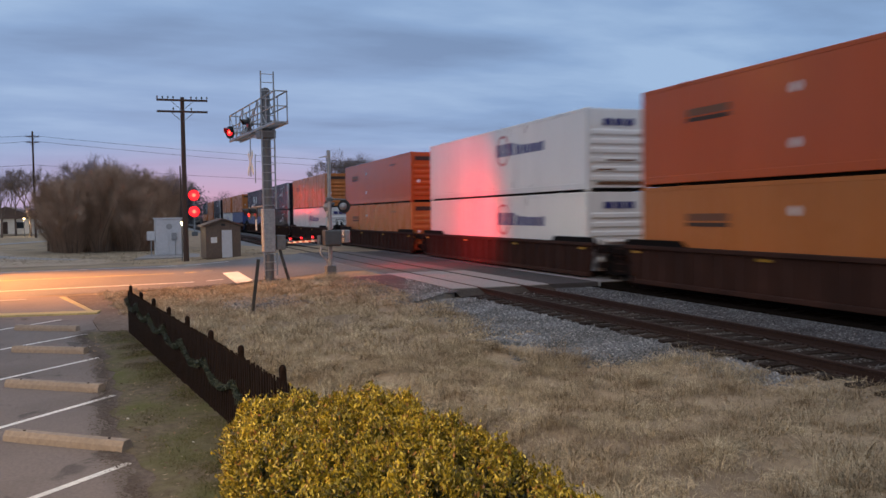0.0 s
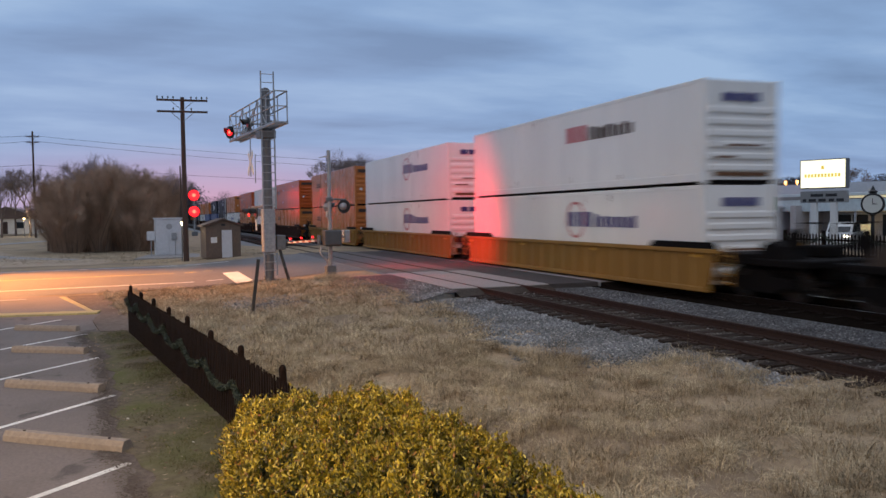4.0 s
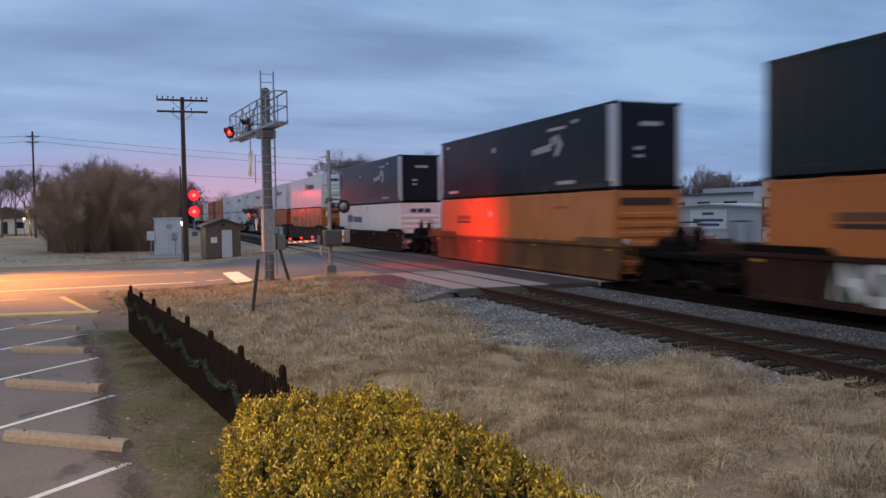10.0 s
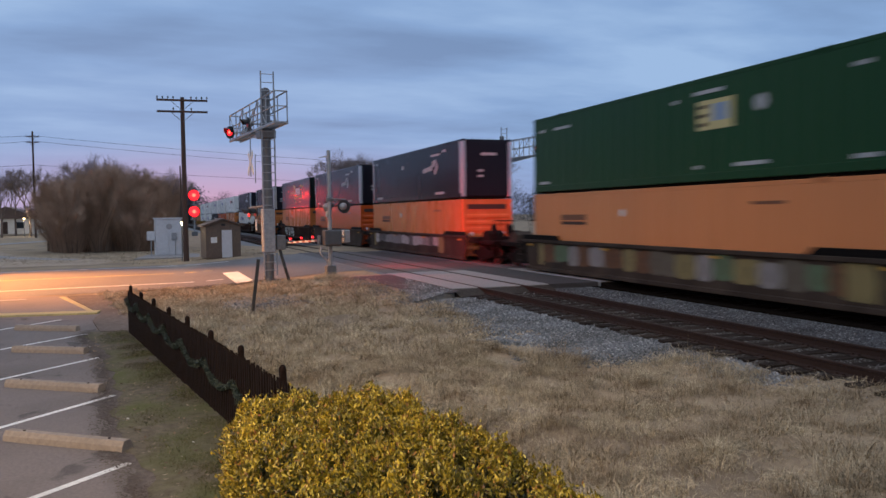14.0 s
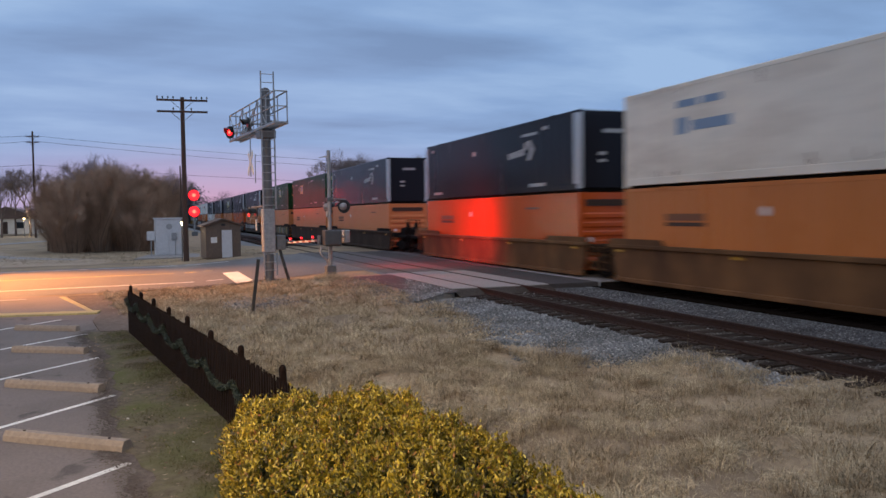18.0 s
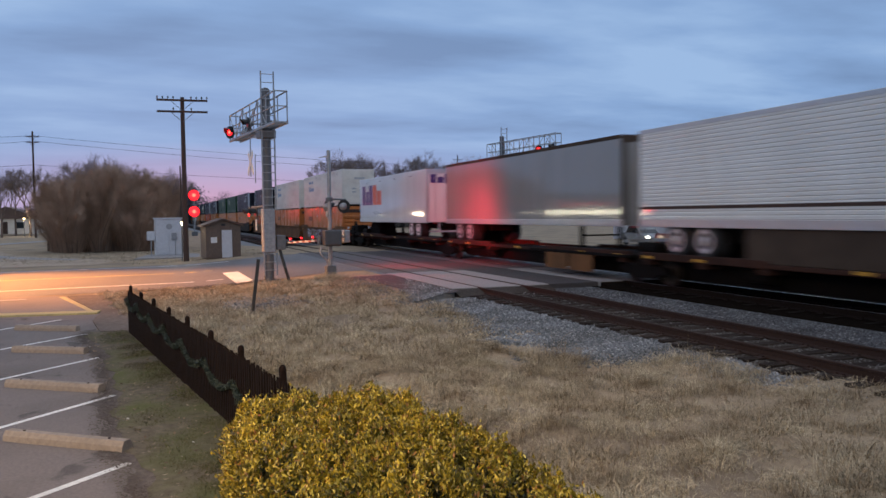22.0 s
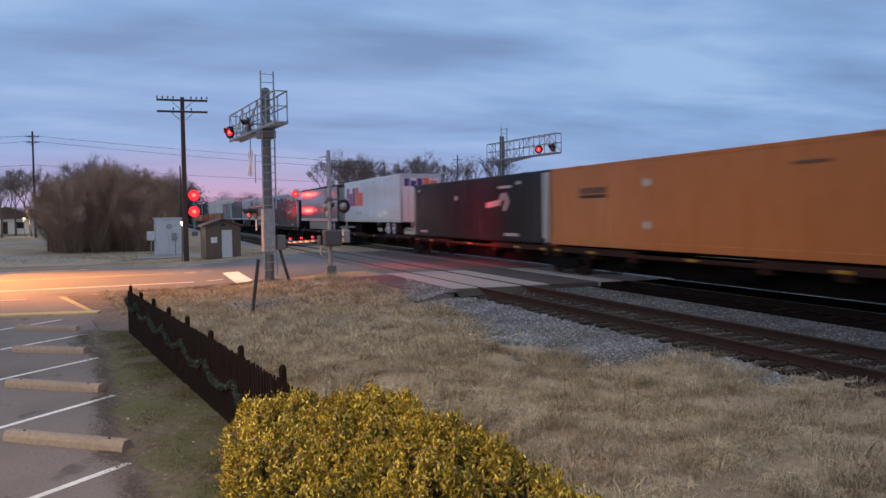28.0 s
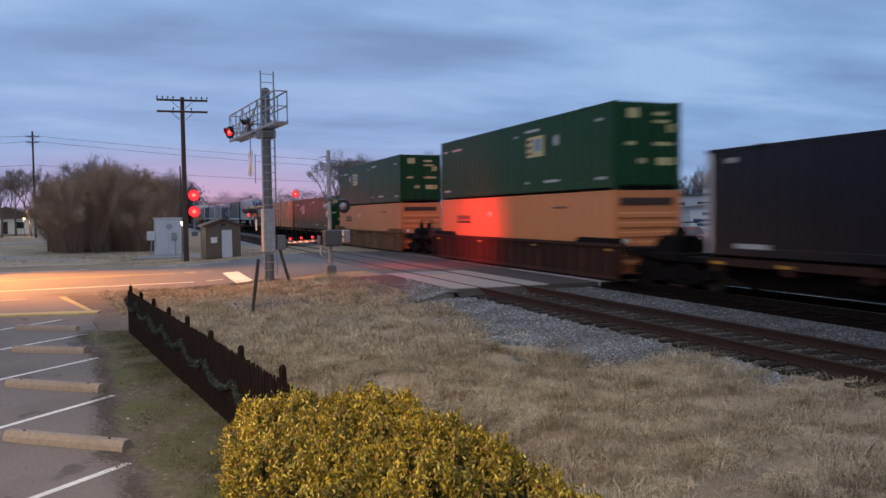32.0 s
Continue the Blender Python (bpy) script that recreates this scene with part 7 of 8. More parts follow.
layers = [tufts(8200, -14.0, -4.4, 0.21, 0.13, 19, 0.0021, 1.6), tufts(620, -15.0, -4.4, 0.31, 0.20, 44, 0.0020, 1.35, 0.5), tufts(5200, -30.5, -13.5, 0.22, 0.17, 15, 0.0036, 1.5),
          tufts(420, -29.0, -14.0, 0.32, 0.26, 30, 0.0034, 1.3, 0.5), tufts(1500, -31.0, -22.5, 0.17, 0.16, 13, 0.0042, 1.1)]
gv = np.concatenate([v for v, f in layers])
starts = np.cumsum([0] + [len(v) for v, f in layers])
gf = np.concatenate([f + o for (v, f), o in zip(layers, starts)])
tagged(new("dry_grass", raw_mesh("dry_grass", gv, gf, STRAW)), "matted straw-coloured winter grass beside the track", "grass", kind="stuff")
# short mossy grass between the lot and the fence
n = 60000
px = gr.uniform(-20.5, -5.5, n)
lotedge = np.interp(px, [-21.5, -19.3, -17.0, -13.8, -11.5, -10.2, -9.0, -7.9, -5.0], [-1.25, -1.25, -0.75, -0.5, -0.35, -0.30, -0.08, 0.10, 0.35])
py = lotedge + 0.06 + (fence_y(px) - lotedge - 0.08) * gr.uniform(0, 1, n)
thin = gr.uniform(0, 1, n) < np.clip((py - lotedge) * 1.3, 0.03, 1.0) * np.clip(0.45 + 0.5 * field(55, 1.3, np.stack([px, py], 1)), 0.06, 1.0)
px, py = px[thin], py[thin]
mv, mf = blades(px, py, np.full(len(px), 0.012), np.full(len(px), 0.026), gr, 1.5, 0.0028)
n = 26000
qx, qy = -7.6 + 0.85 * gr.normal(0, 1, n), 0.86 + 0.20 * gr.normal(0, 1, n)
ok = (qy < fence_y(qx) - 0.06) & (qx < -5.8) & (gr.uniform(0, 1, n) < np.clip(0.55 + 0.5 * field(56, 0.6, np.stack([qx, qy], 1)), 0.05, 1.0))
m2, f2_ = blades(qx[ok], qy[ok], np.full(int(ok.sum()), 0.012), np.full(int(ok.sum()), 0.030), gr, 1.4, 0.0026)
mv, mf = np.concatenate([mv, m2]), np.concatenate([mf, f2_ + len(mv)])
tagged(new("mossy_grass", raw_mesh("mossy_grass", mv, mf, MOSS)), "short mossy green grass in a worn strip", "grass", kind="stuff")
# tufts beyond the road
n = 5200
px = gr.uniform(-66, -48.5, n)
py = gr.uniform(-12, 7.0, n)
ok = (px < -48.8 - 0.1 * py) & ~((px > -52) & (py < -1)) & ~((px > -61) & (px < -53.6) & (py > -0.8) & (py < 4.2)) & ~((px > -53) & (py > 3.0) & (py < 5.7))
px, py = px[ok], py[ok]
fv, ff = blades(px, py, ground_z(px, py) - 0.01, np.full(len(px), 0.10), gr, 1.0, 0.012)
tagged(new("dry_grass", raw_mesh("roadside_grass", fv, ff, STRAW)), "thin straw-coloured grass beyond the road", "grass", kind="stuff")

# crumbs of dirt that blur the edge of the lot
n = 5200
px = gr.uniform(-20.6, -6.0, n)
py = np.interp(px, [-21.5, -19.3, -17.0, -13.8, -11.5, -10.2, -9.0, -7.9, -5.0], [-1.25, -1.25, -0.75, -0.5, -0.35, -0.30, -0.08, 0.10, 0.35]) - 0.24 + 0.10 * gr.normal(0, 1, n)
dv, df = leaf_cloud(np.stack([px, py, np.full(n, 0.018)], 1), np.tile([0.0, 0, 1.0], (n, 1)), 0.034, gr, 0.10)
CRUMB = island_leaf_material("dirt_crumbs", [(0.0, (0.10, 0.083, 0.07)), (0.6, (0.13, 0.108, 0.093)), (1.0, (0.16, 0.138, 0.12))], 0.95, spec=0.1)
tagged(new("dirt_crumbs", raw_mesh("dirt_crumbs", dv, df, CRUMB)), "loose dark dirt along the edge of the lot", "dirt", kind="stuff")

# fallen leaves and litter on the strip
n = 420
px = gr.uniform(-20, -6.5, n)
py = fence_y(px) - gr.uniform(0.1, 1.3, n)
lv, lf = leaf_cloud(np.stack([px, py, np.full(n, 0.022)], 1), np.tile([0.0, 0, 1.0], (n, 1)), 0.05, gr, 0.25)
LITTER = island_leaf_material("fallen_leaves", [(0.0, (0.10, 0.06, 0.03)), (0.6, (0.24, 0.17, 0.10)), (0.95, (0.34, 0.28, 0.2)), (1.0, (0.6, 0.58, 0.55))])
tagged(new("fallen_leaves", raw_mesh("fallen_leaves", lv, lf, LITTER)), "scattered dry brown leaves on the ground", "leaves", kind="stuff")

# ---- ballast stones ----
def stones(n, xlo, xhi, ylo, yhi, size, power=1.0):
    rn = np.random.default_rng(int(-xlo * 10) + n)
    x = xhi - (xhi - xlo) * rn.uniform(0, 1, n) ** power
    y = rn.uniform(ylo, yhi, n)
    keep = np.ones(n, bool)
    for yc in (NEAR_Y, FAR_Y):
        for s in (-0.7525, 0.7525):
            keep &= np.abs(y - yc - s) > 0.10
    keep &= (y > bed_edge(x) - 0.5 * np.abs(rn.normal(0, 1, n)))
    # fewer on the ties
    for yc in (NEAR_Y, FAR_Y):
        on = (np.abs(y - yc) < 1.3) & (np.abs(((x - 8.0) / 0.54) % 1.0 - 0.0) < 0.22)
        keep &= ~(on & (rn.uniform(0, 1, n) < 0.97))
    x, y = x[keep], y[keep]
    n = len(x)
    ramp_z = 0.10 + (y - 7.3) / 1.33 * 0.30
    base = np.maximum(np.interp(y, [7.0, 7.9, 8.9, 9.5, 11.3, 11.75, 13.6], [0.02, 0.10, 0.20, 0.228, 0.228, 0.25, 0.25]), ground_z(x, y))
    base = np.where((x < -22.1) & (y > 7.3) & (y < 8.63), ramp_z, base)
    base = np.where((x < -22.1) & (y > 8.6), -0.5, base)
    cube = np.array([[-1, -1, -1], [1, -1, -1], [1, 1, -1], [-1, 1, -1], [-1, -1, 1], [1, -1, 1], [1, 1, 1], [-1, 1, 1]], float)
    v = cube[None] * (0.55 + 0.45 * rn.uniform(0, 1, (n, 8, 1))) * rn.uniform(0.6, 1.2, (n, 1, 3)) * (size * rn.uniform(0.6, 1.25, (n, 1, 1)))
    a = rn.uniform(0, 2 * math.pi, n)
    b = rn.uniform(-0.8, 0.8, n)
    ca, sa, cb, sb = (np.cos(a)[:, None], np.sin(a)[:, None], np.cos(b)[:, None], np.sin(b)[:, None])
    vx, vy, vz = v[..., 0], v[..., 1], v[..., 2]
    vy, vz = vy * cb - vz * sb, vy * sb + vz * cb
    vx, vy = vx * ca - vy * sa, vx * sa + vy * ca
    v = np.stack([vx + x[:, None], vy + y[:, None], vz + base[:, None] + size * 0.35], -1).reshape(-1, 3)
    fc = np.array([[0, 3, 2, 1], [4, 5, 6, 7], [0, 1, 5, 4], [1, 2, 6, 5], [2, 3, 7, 6], [3, 0, 4, 7]])
    f = (np.arange(n)[:, None, None] * 8 + fc[None]).reshape(-1, 4)
    return v, f


BALLAST = island_leaf_material("ballast_stones", [(0.0, (0.10, 0.108, 0.113)), (0.45, (0.182, 0.200, 0.214)), (0.88, (0.30, 0.322, 0.340)), (1.0, (0.53, 0.55, 0.56))], 0.85, 0.9, (0.6, 0.58, 0.56), (1.15, 1.15, 1.15), 0.2)
sv1, sf1 = stones(62000, -15.0, -4.0, 6.2, 13.5, 0.017)
sv2, sf2 = stones(46000, -27.0, -14.0, 6.2, 13.5, 0.020)
stone_v = np.concatenate([sv1, sv2])
mid_y = stone_v.reshape(-1, 8, 3)[:, 0, 1]
crib = np.abs(mid_y - NEAR_Y) < 1.25 + 0.10 * np.sin(stone_v.reshape(-1, 8, 3)[:, 0, 0] * 3.1)
cube_f = sf1[:6]


def some_stones(pick):
    v = stone_v.reshape(-1, 8, 3)[pick]
    return v.reshape(-1, 3), (np.arange(len(v))[:, None, None] * 8 + cube_f[None]).reshape(-1, 4)


CRIB = island_leaf_material("rust_stained_stones", [(0.0, (0.045, 0.038, 0.033)), (0.5, (0.085, 0.077, 0.071)), (0.9, (0.15, 0.145, 0.142)), (1.0, (0.30, 0.30, 0.30))], 0.9, 0.9, (0.6, 0.58, 0.56), (1.15, 1.15, 1.15), 0.15)
tagged(new("ballast_stones", raw_mesh("crib_stones", *some_stones(crib), CRIB)), "rust-stained dark stones between the ties", "gravel", kind="stuff")
tagged(new("ballast_stones", raw_mesh("ballast_stones", *some_stones(~crib & (mid_y < NEAR_Y)), BALLAST)), "loose grey crushed stones beside the empty track", "gravel", kind="stuff")
INNER = island_leaf_material("dusty_dark_stones", [(0.0, (0.055, 0.056, 0.06)), (0.5, (0.105, 0.112, 0.122)), (0.9, (0.19, 0.20, 0.215)), (1.0, (0.36, 0.37, 0.38))], 0.88, 0.9, (0.6, 0.58, 0.56), (1.15, 1.15, 1.15), 0.2)
tagged(new("ballast_stones", raw_mesh("inner_stones", *some_stones(~crib & (mid_y >= NEAR_Y)), INNER)), "darkened crushed stones between the two tracks", "gravel", kind="stuff")
# stony patch in the grass by the marker post
rn = np.random.default_rng(3)
n = 3200
px, py = rn.normal(-24.3, 1.1, n), rn.normal(3.1, 0.75, n)
pv, pf = leaf_cloud(np.stack([px, py, ground_z(px, py) + 0.025], 1), np.tile([0.0, 0, 1.0], (n, 1)), 0.06, rn, 0.35)
n = 2600
qx, qy = rn.normal(-26.6, 1.3, n), rn.normal(6.9, 0.45, n)
q2v, q2f = leaf_cloud(np.stack([qx, qy, ground_z(qx, qy) + 0.02], 1), np.tile([0.0, 0, 1.0], (n, 1)), 0.06, rn, 0.35)
pf = np.concatenate([pf, q2f + len(pv)])
pv = np.concatenate([pv, q2v])
tagged(new("loose_gravel", raw_mesh("loose_gravel", pv, pf, BALLAST)), "patch of loose grey gravel in the dry grass", "gravel", kind="stuff")


# grit and dirt along the road's near edge
n = 2400
v_ = gr.uniform(2.2, 8.0, n)
u_ = -30.9 + np.abs(gr.normal(0, 0.45, n)) * np.where(gr.uniform(0, 1, n) < 0.75, 1, -0.6)
gx, gy = u_ * CU - v_ * SU, u_ * SU + v_ * CU
gz = np.maximum(ground_z(gx, gy), road_z(gy)) + 0.012
ev, ef = leaf_cloud(np.stack([gx, gy, gz], 1), np.tile([0.0, 0, 1.0], (n, 1)), 0.09, gr, 0.15)
tagged(new("road_grit", raw_mesh("road_grit", ev, ef, CRUMB)), "loose grit and dirt along the road edge", "dirt", kind="stuff")
# ---- bare trees and thickets ----
BARK = material("grey_brown_bark", (0.17, 0.120, 0.092), 0.9, 0, 8, 0.3, 1.0, 0.3, 0.3, 20)
# twig colour is lightened to include the haze of distance
TWIGS = material("bare_twigs", (0.23, 0.175, 0.155), 0.9, 0, 3, 0.2, 0.3, 0.3, 0.0)


def bare_tree(seed, height, stems, spread_, depth=5, twig=1.0):
    """Limbs as tapered rods and a crown of thin twigs; returns two forms' arrays."""
    rnd = random.Random(seed)
    limbs, tips = Form(), []

    def grow(p, d, length, r, level):
        q = p + d * length
        limbs.rod(p, q, r, r * 0.68, 5 if level < 2 else 3, caps=False)
        if level >= depth:
            tips.append((q, d, length))
            return
        k = rnd.choice((2, 2, 3)) if level else stems
        for i in range(k):
            ax = Vector((rnd.gauss(0, 1), rnd.gauss(0, 1), rnd.gauss(0, 0.5))).normalized()
            nd = (d + ax * spread_ * rnd.uniform(0.5, 1.1) + Vector((0, 0, 0.10))).normalized()
            grow(q, nd, length * rnd.uniform(0.66, 0.86), r * 0.62, level + 1)
        if level >= 2:
            tips.append((q, d, length))

    grow(Vector((0, 0, -0.1)), Vector((rnd.gauss(0, 0.04), rnd.gauss(0, 0.04), 1)).normalized(), height * 0.26, height * 0.020, 0)
    rn = np.random.default_rng(seed)
    vs, fs = [], []
    o = 0
    for q, d, length in tips:
        for _ in range(int(13 * twig)):
            nd = (d + Vector(rn.normal(0, 0.75, 3))).normalized()
            L = length * rn.uniform(0.5, 1.2)
            side = nd.orthogonal().normalized() * height * 0.0012
            mid = q + nd * L * 0.5 + Vector(rn.normal(0, 0.05, 3)) * L
            end = q + nd * L + Vector((0, 0, 0.12 * L))
            vs += [q - side, q + side, mid + side * 0.7, mid - side * 0.7, end + side * 0.2, end - side * 0.2]
            fs += [(o, o + 1, o + 2, o + 3), (o + 3, o + 2, o + 4, o + 5)]
            o += 6
    crown = Form().add(vs, fs)
    return limbs, crown


def tree_thing(name, label, category, group, seed, height, stems, spread_, depth, twig):
    limbs, crown = bare_tree(seed, height, stems, spread_, depth, twig)
    t = thing(name, label, category, group)
    part("trunk", limbs, BARK, t)
    part("crown", crown, TWIGS, t)
    return t


def put(ob, at, turn, size):
    ob.matrix_basis = pose(*at, 0, 0, turn)
    ob.scale = (size[0], size[0], size[1])
    return ob


rt = random.Random(21)
THICKET = material("brown_thicket_twigs", (0.43, 0.285, 0.195), 0.95, 0, 3, 0.2, 0.3, 0.3, 0.0)


def thicket_shrub(seed):
    """Many stems from the ground and a dense mass of fine twigs, 6.2 m high."""
    rn = np.random.default_rng(seed)
    t = thing("bare_shrub", "dense bare brown thicket shrub in winter", "shrub", "thicket shrubs")
    stems, tw_v, tw_f, o = Form(), [], [], 0
    for _ in range(34):
        a, lean = rn.uniform(0, 2 * math.pi), rn.uniform(0.04, 0.42)
        H = 6.2 * rn.uniform(0.55, 1.0) * (1 - 0.5 * lean)
        base = Vector((math.cos(a), math.sin(a), 0)) * rn.uniform(0, 0.6)
        p, d = base + Vector((0, 0, -0.1)), Vector((math.cos(a) * lean, math.sin(a) * lean, 1)).normalized()
        for k in range(5):
            q = p + d * (H / 5)
            stems.rod(p, q, 0.05 * (1 - k * 0.18), 0.05 * (1 - (k + 1) * 0.18), 3, caps=False)
            for _ in range(80 + 52 * k):
                s0 = p.lerp(q, rn.uniform(0, 1))
                nd = (d * 0.35 + Vector(rn.normal(0, 0.75, 3))).normalized()
                L = rn.uniform(0.22, 0.95)
                side = nd.orthogonal().normalized() * 0.0048
                mid, end = s0 + nd * L * 0.5, s0 + nd * L + Vector((0, 0, 0.16 * L))
                tw_v += [s0 - side, s0 + side, mid + side * 0.8, mid - side * 0.8, end + side * 0.25, end - side * 0.25]
                tw_f += [(o, o + 1, o + 2, o + 3), (o + 3, o + 2, o + 4, o + 5)]
                o += 6
            p = q
            d = (d + Vector(rn.normal(0, 0.17, 3))).normalized()
    tagged(part("branch_frame", stems, BARK, t), kind="stuff")
    tw = new("twig_mass", raw_mesh("twigs", np.array([tuple(v) for v in tw_v]), np.array(tw_f), THICKET))
    tw.parent = t
    tagged(tw, kind="stuff")
    return t


shrubs = [thicket_shrub(30 + i) for i in range(3)]
spots = []
for i in range(30):
    y = -6.9 + 7.2 * (i + rt.uniform(-0.3, 0.3)) / 29
    hgt = 0.78 + 0.34 * math.sin(math.pi * min(1, max(0, (y + 8.0) / 9.4))) ** 0.6 + 0.07 * math.sin(y * 1.9 + 1) + rt.uniform(-0.10, 0.08)
    spots.append((-68.5 - rt.uniform(0, 5.0), y, hgt))
for i, (x, y, h) in enumerate(spots):
    ob = shrubs[i] if i < 3 else copy_thing(shrubs[i % 3], pose(0, 0, 0))
    put(ob, (x, y, 0), rt.uniform(0, 360), (h * 0.95, h * 1.02))
trees = [tree_thing("bare_tree", "tall bare winter tree with fine twigs", "tree", "bare trees", 60 + i, 12.0, 3, 0.55, 6, 0.55) for i in range(3)]
places = [(-150, 33.5, 1.16), (-158, 36.5, 1.28), (-150, 40.0, 1.2), (-165, 44.0, 1.2), (-160, 49.0, 1.15), (-160, 53.5, 1.25), (-168, 58.0, 1.32), (-160, 62.0, 1.2), (-165, 68.0, 1.3), (-158, 71.5, 1.3),
          (-74.5, -8.0, 0.58), (-76.0, -4.6, 0.68), (-75.0, -2.4, 0.62), (-76.5, -0.4, 0.66), (-75.0, 1.4, 0.5), (-77.0, -6.0, 0.6),
          (-172, 62, 1.0), (-150, 45.5, 0.9),
          (-150, -12.0, 0.75), (-140, -17.5, 0.95), (-150, -21.0, 0.9), (-135, -20.8, 0.8), (-128, -12.5, 0.7), (-160, -6.0, 0.8), (-175, 3.5, 1.0), (-185, 6.5, 1.0), (-200, 0.5, 1.0)]
for k in range(20):
    places.append((-168 + k * 7.2 + rt.uniform(-2, 2), 128 + k * 1.5 + rt.uniform(-6, 6), rt.uniform(0.8, 1.15)))
for i, (x, y, h) in enumerate(places):
    ob = trees[i] if i < 3 else copy_thing(trees[i % 3], pose(0, 0, 0))
    put(ob, (x, y, 0), rt.uniform(0, 360), (h, h))

# far woods: low ragged bands that close the horizon
def woods(name, pts, hlo, hhi, seed, words, mat, dense=60, leaf=1.0):
    rn = np.random.default_rng(seed)
    vs, fs = [], []
    for (x0, y0), (x1, y1) in zip(pts, pts[1:]):
        L = math.hypot(x1 - x0, y1 - y0)
        n = int(L * dense)
        t = rn.uniform(0, 1, n)
        w = t * L
        prof = 0.62 + 0.20 * np.sin(w * 0.11 + 1) * np.sin(w * 0.043) + 0.14 * np.sin(w * 0.37 + np.sin(w * 0.13)) + 0.10 * np.sin(w * 0.9 + 2)
        h = hlo + (hhi - hlo) * np.clip(prof, 0.1, 1.0)
        zz = h * rn.uniform(0, 1, n) ** 0.85
        thick = 5.0 * (1 - 0.7 * zz / (h + 0.1))
        cx = x0 + (x1 - x0) * t + rn.normal(0, 1, n) * thick
        cy = y0 + (y1 - y0) * t + rn.normal(0, 1, n) * thick
        pts3 = np.stack([cx, cy, zz], 1)
        v, f = leaf_cloud(pts3, rn.normal(0, 1, (n, 3)), leaf, rn, 0.5)
        fs.append(f + sum(len(q) for q in vs))
        vs.append(v)
    tagged(new(name, raw_mesh(name, np.concatenate(vs), np.concatenate(fs), mat)), words, "woods", kind="stuff")


FARWOOD = material("far_winter_woods", (0.085, 0.080, 0.088), 0.95, 0, 0.5, 0.3, 0.05, 0.3, 0.0)
# evergreen tone, lifted a little for haze
EVER = material("dark_evergreen", (0.050, 0.054, 0.052), 0.9, 0, 0.8, 0.3, 0.1, 0.3, 0.0)
woods("far_woods", ((-900, -200), (-620, -60), (-420, 4), (-330, 60), (-230, 120)), 4.0, 15.5, 1, "distant ragged band of dark winter woods", FARWOOD, 260, 0.42)
woods("far_woods", ((-230, 120), (-190, 170), (-60, 190), (120, 180)), 4.0, 14.5, 6, "hazy winter woods behind the shops", FARWOOD, 1300, 0.40)
woods("evergreen_clump", ((-158, 41), (-160, 50)), 4.0, 12.0, 2, "dark evergreen trees behind the tracks", EVER, 2600, 0.42)
# unseen band, added to close the horizon in reflections
woods("far_woods", ((-280, -80), (-120, -66), (20, -62), (170, -66)), 4.0, 8.5, 9, "dark woods added out of view beyond the lot", FARWOOD, 22, 1.6)
woods("evergreen_clump", ((-300, 2), (-300, 16)), 5.0, 17.0, 4, "dark trees far down the line", FARWOOD, 1500, 0.5)

# ---- buildings behind the tracks ----
METAL = material("pale_ribbed_metal_siding", (0.52, 0.53, 0.55), 0.55, 0.1, 6, 0.08, 0.4, 0.2, 0.05)
WALLB = material("beige_block_wall", (0.48, 0.43, 0.41), 0.85, 0, 8, 0.15, 0.5, 0.3, 0.2)
TEAL = material("faded_teal_fascia", (0.60, 0.66, 0.66), 0.6, 0, 4, 0.1, 0.5, 0.2, 0.05)
WIN = material("dark_window_glass", (0.02, 0.025, 0.03), 0.12)
wh = thing("warehouse", "long pale metal warehouse with low gable roof", "warehouse", "", pose(-47.0, 44.0, 0.2, 0, 0, 8))
ribs = Form().box(-18.0, 0, 0, 12, -0.3, 2.65)
part("wall", ribs, METAL, wh)
for i in range(30):
    part("wall_rib", Form().box(-17.8 + i * 0.6, -17.74 + i * 0.6, -0.03, 0.0, 0.0, 2.64), METAL, wh)
part("roof", Form().prism([(-13.2, 2.66), (-6.4, 2.98), (0.4, 2.66), (0.4, 2.78), (-6.4, 3.11), (-13.2, 2.78)], "y", -0.35, 12.3), METAL, wh)
part("gable", Form().prism([(-13.0, 2.652), (0.0, 2.652), (-6.4, 2.97)], "y", 0.002, 11.9), METAL, wh)
part("roof", Form().box(-18.3, -13.21, -0.3, 12.3, 2.652, 2.76), BOX_GREY, wh, "dull grey flat roof")
part("sign_panel", Form().box(-8.2, -4.3, -0.06, -0.031, 1.0, 2.6, 0.01), P["logo_white"], wh, "pale wall sign with unreadable bars")
f = Form()
for k, (w, z) in enumerate(((1.2, 2.15), (3.2, 1.62), (2.4, 1.25))):
    f.box(-6.25 - w / 2, -6.25 + w / 2, -0.066, -0.06, z, z + 0.22)
part("sign_bars", f, P["blue"], wh, "blue letter-like bars")
part("mural", Form().box(-1.0, -0.25, -0.05, -0.031, 0.2, 2.4), P["logo_blue"], wh, "blue and white painted panel")
part("mural_patch", Form().box(-0.85, -0.45, -0.056, -0.05, 1.1, 1.7).box(-0.75, -0.35, -0.056, -0.05, 0.4, 0.8), P["logo_white"], wh)
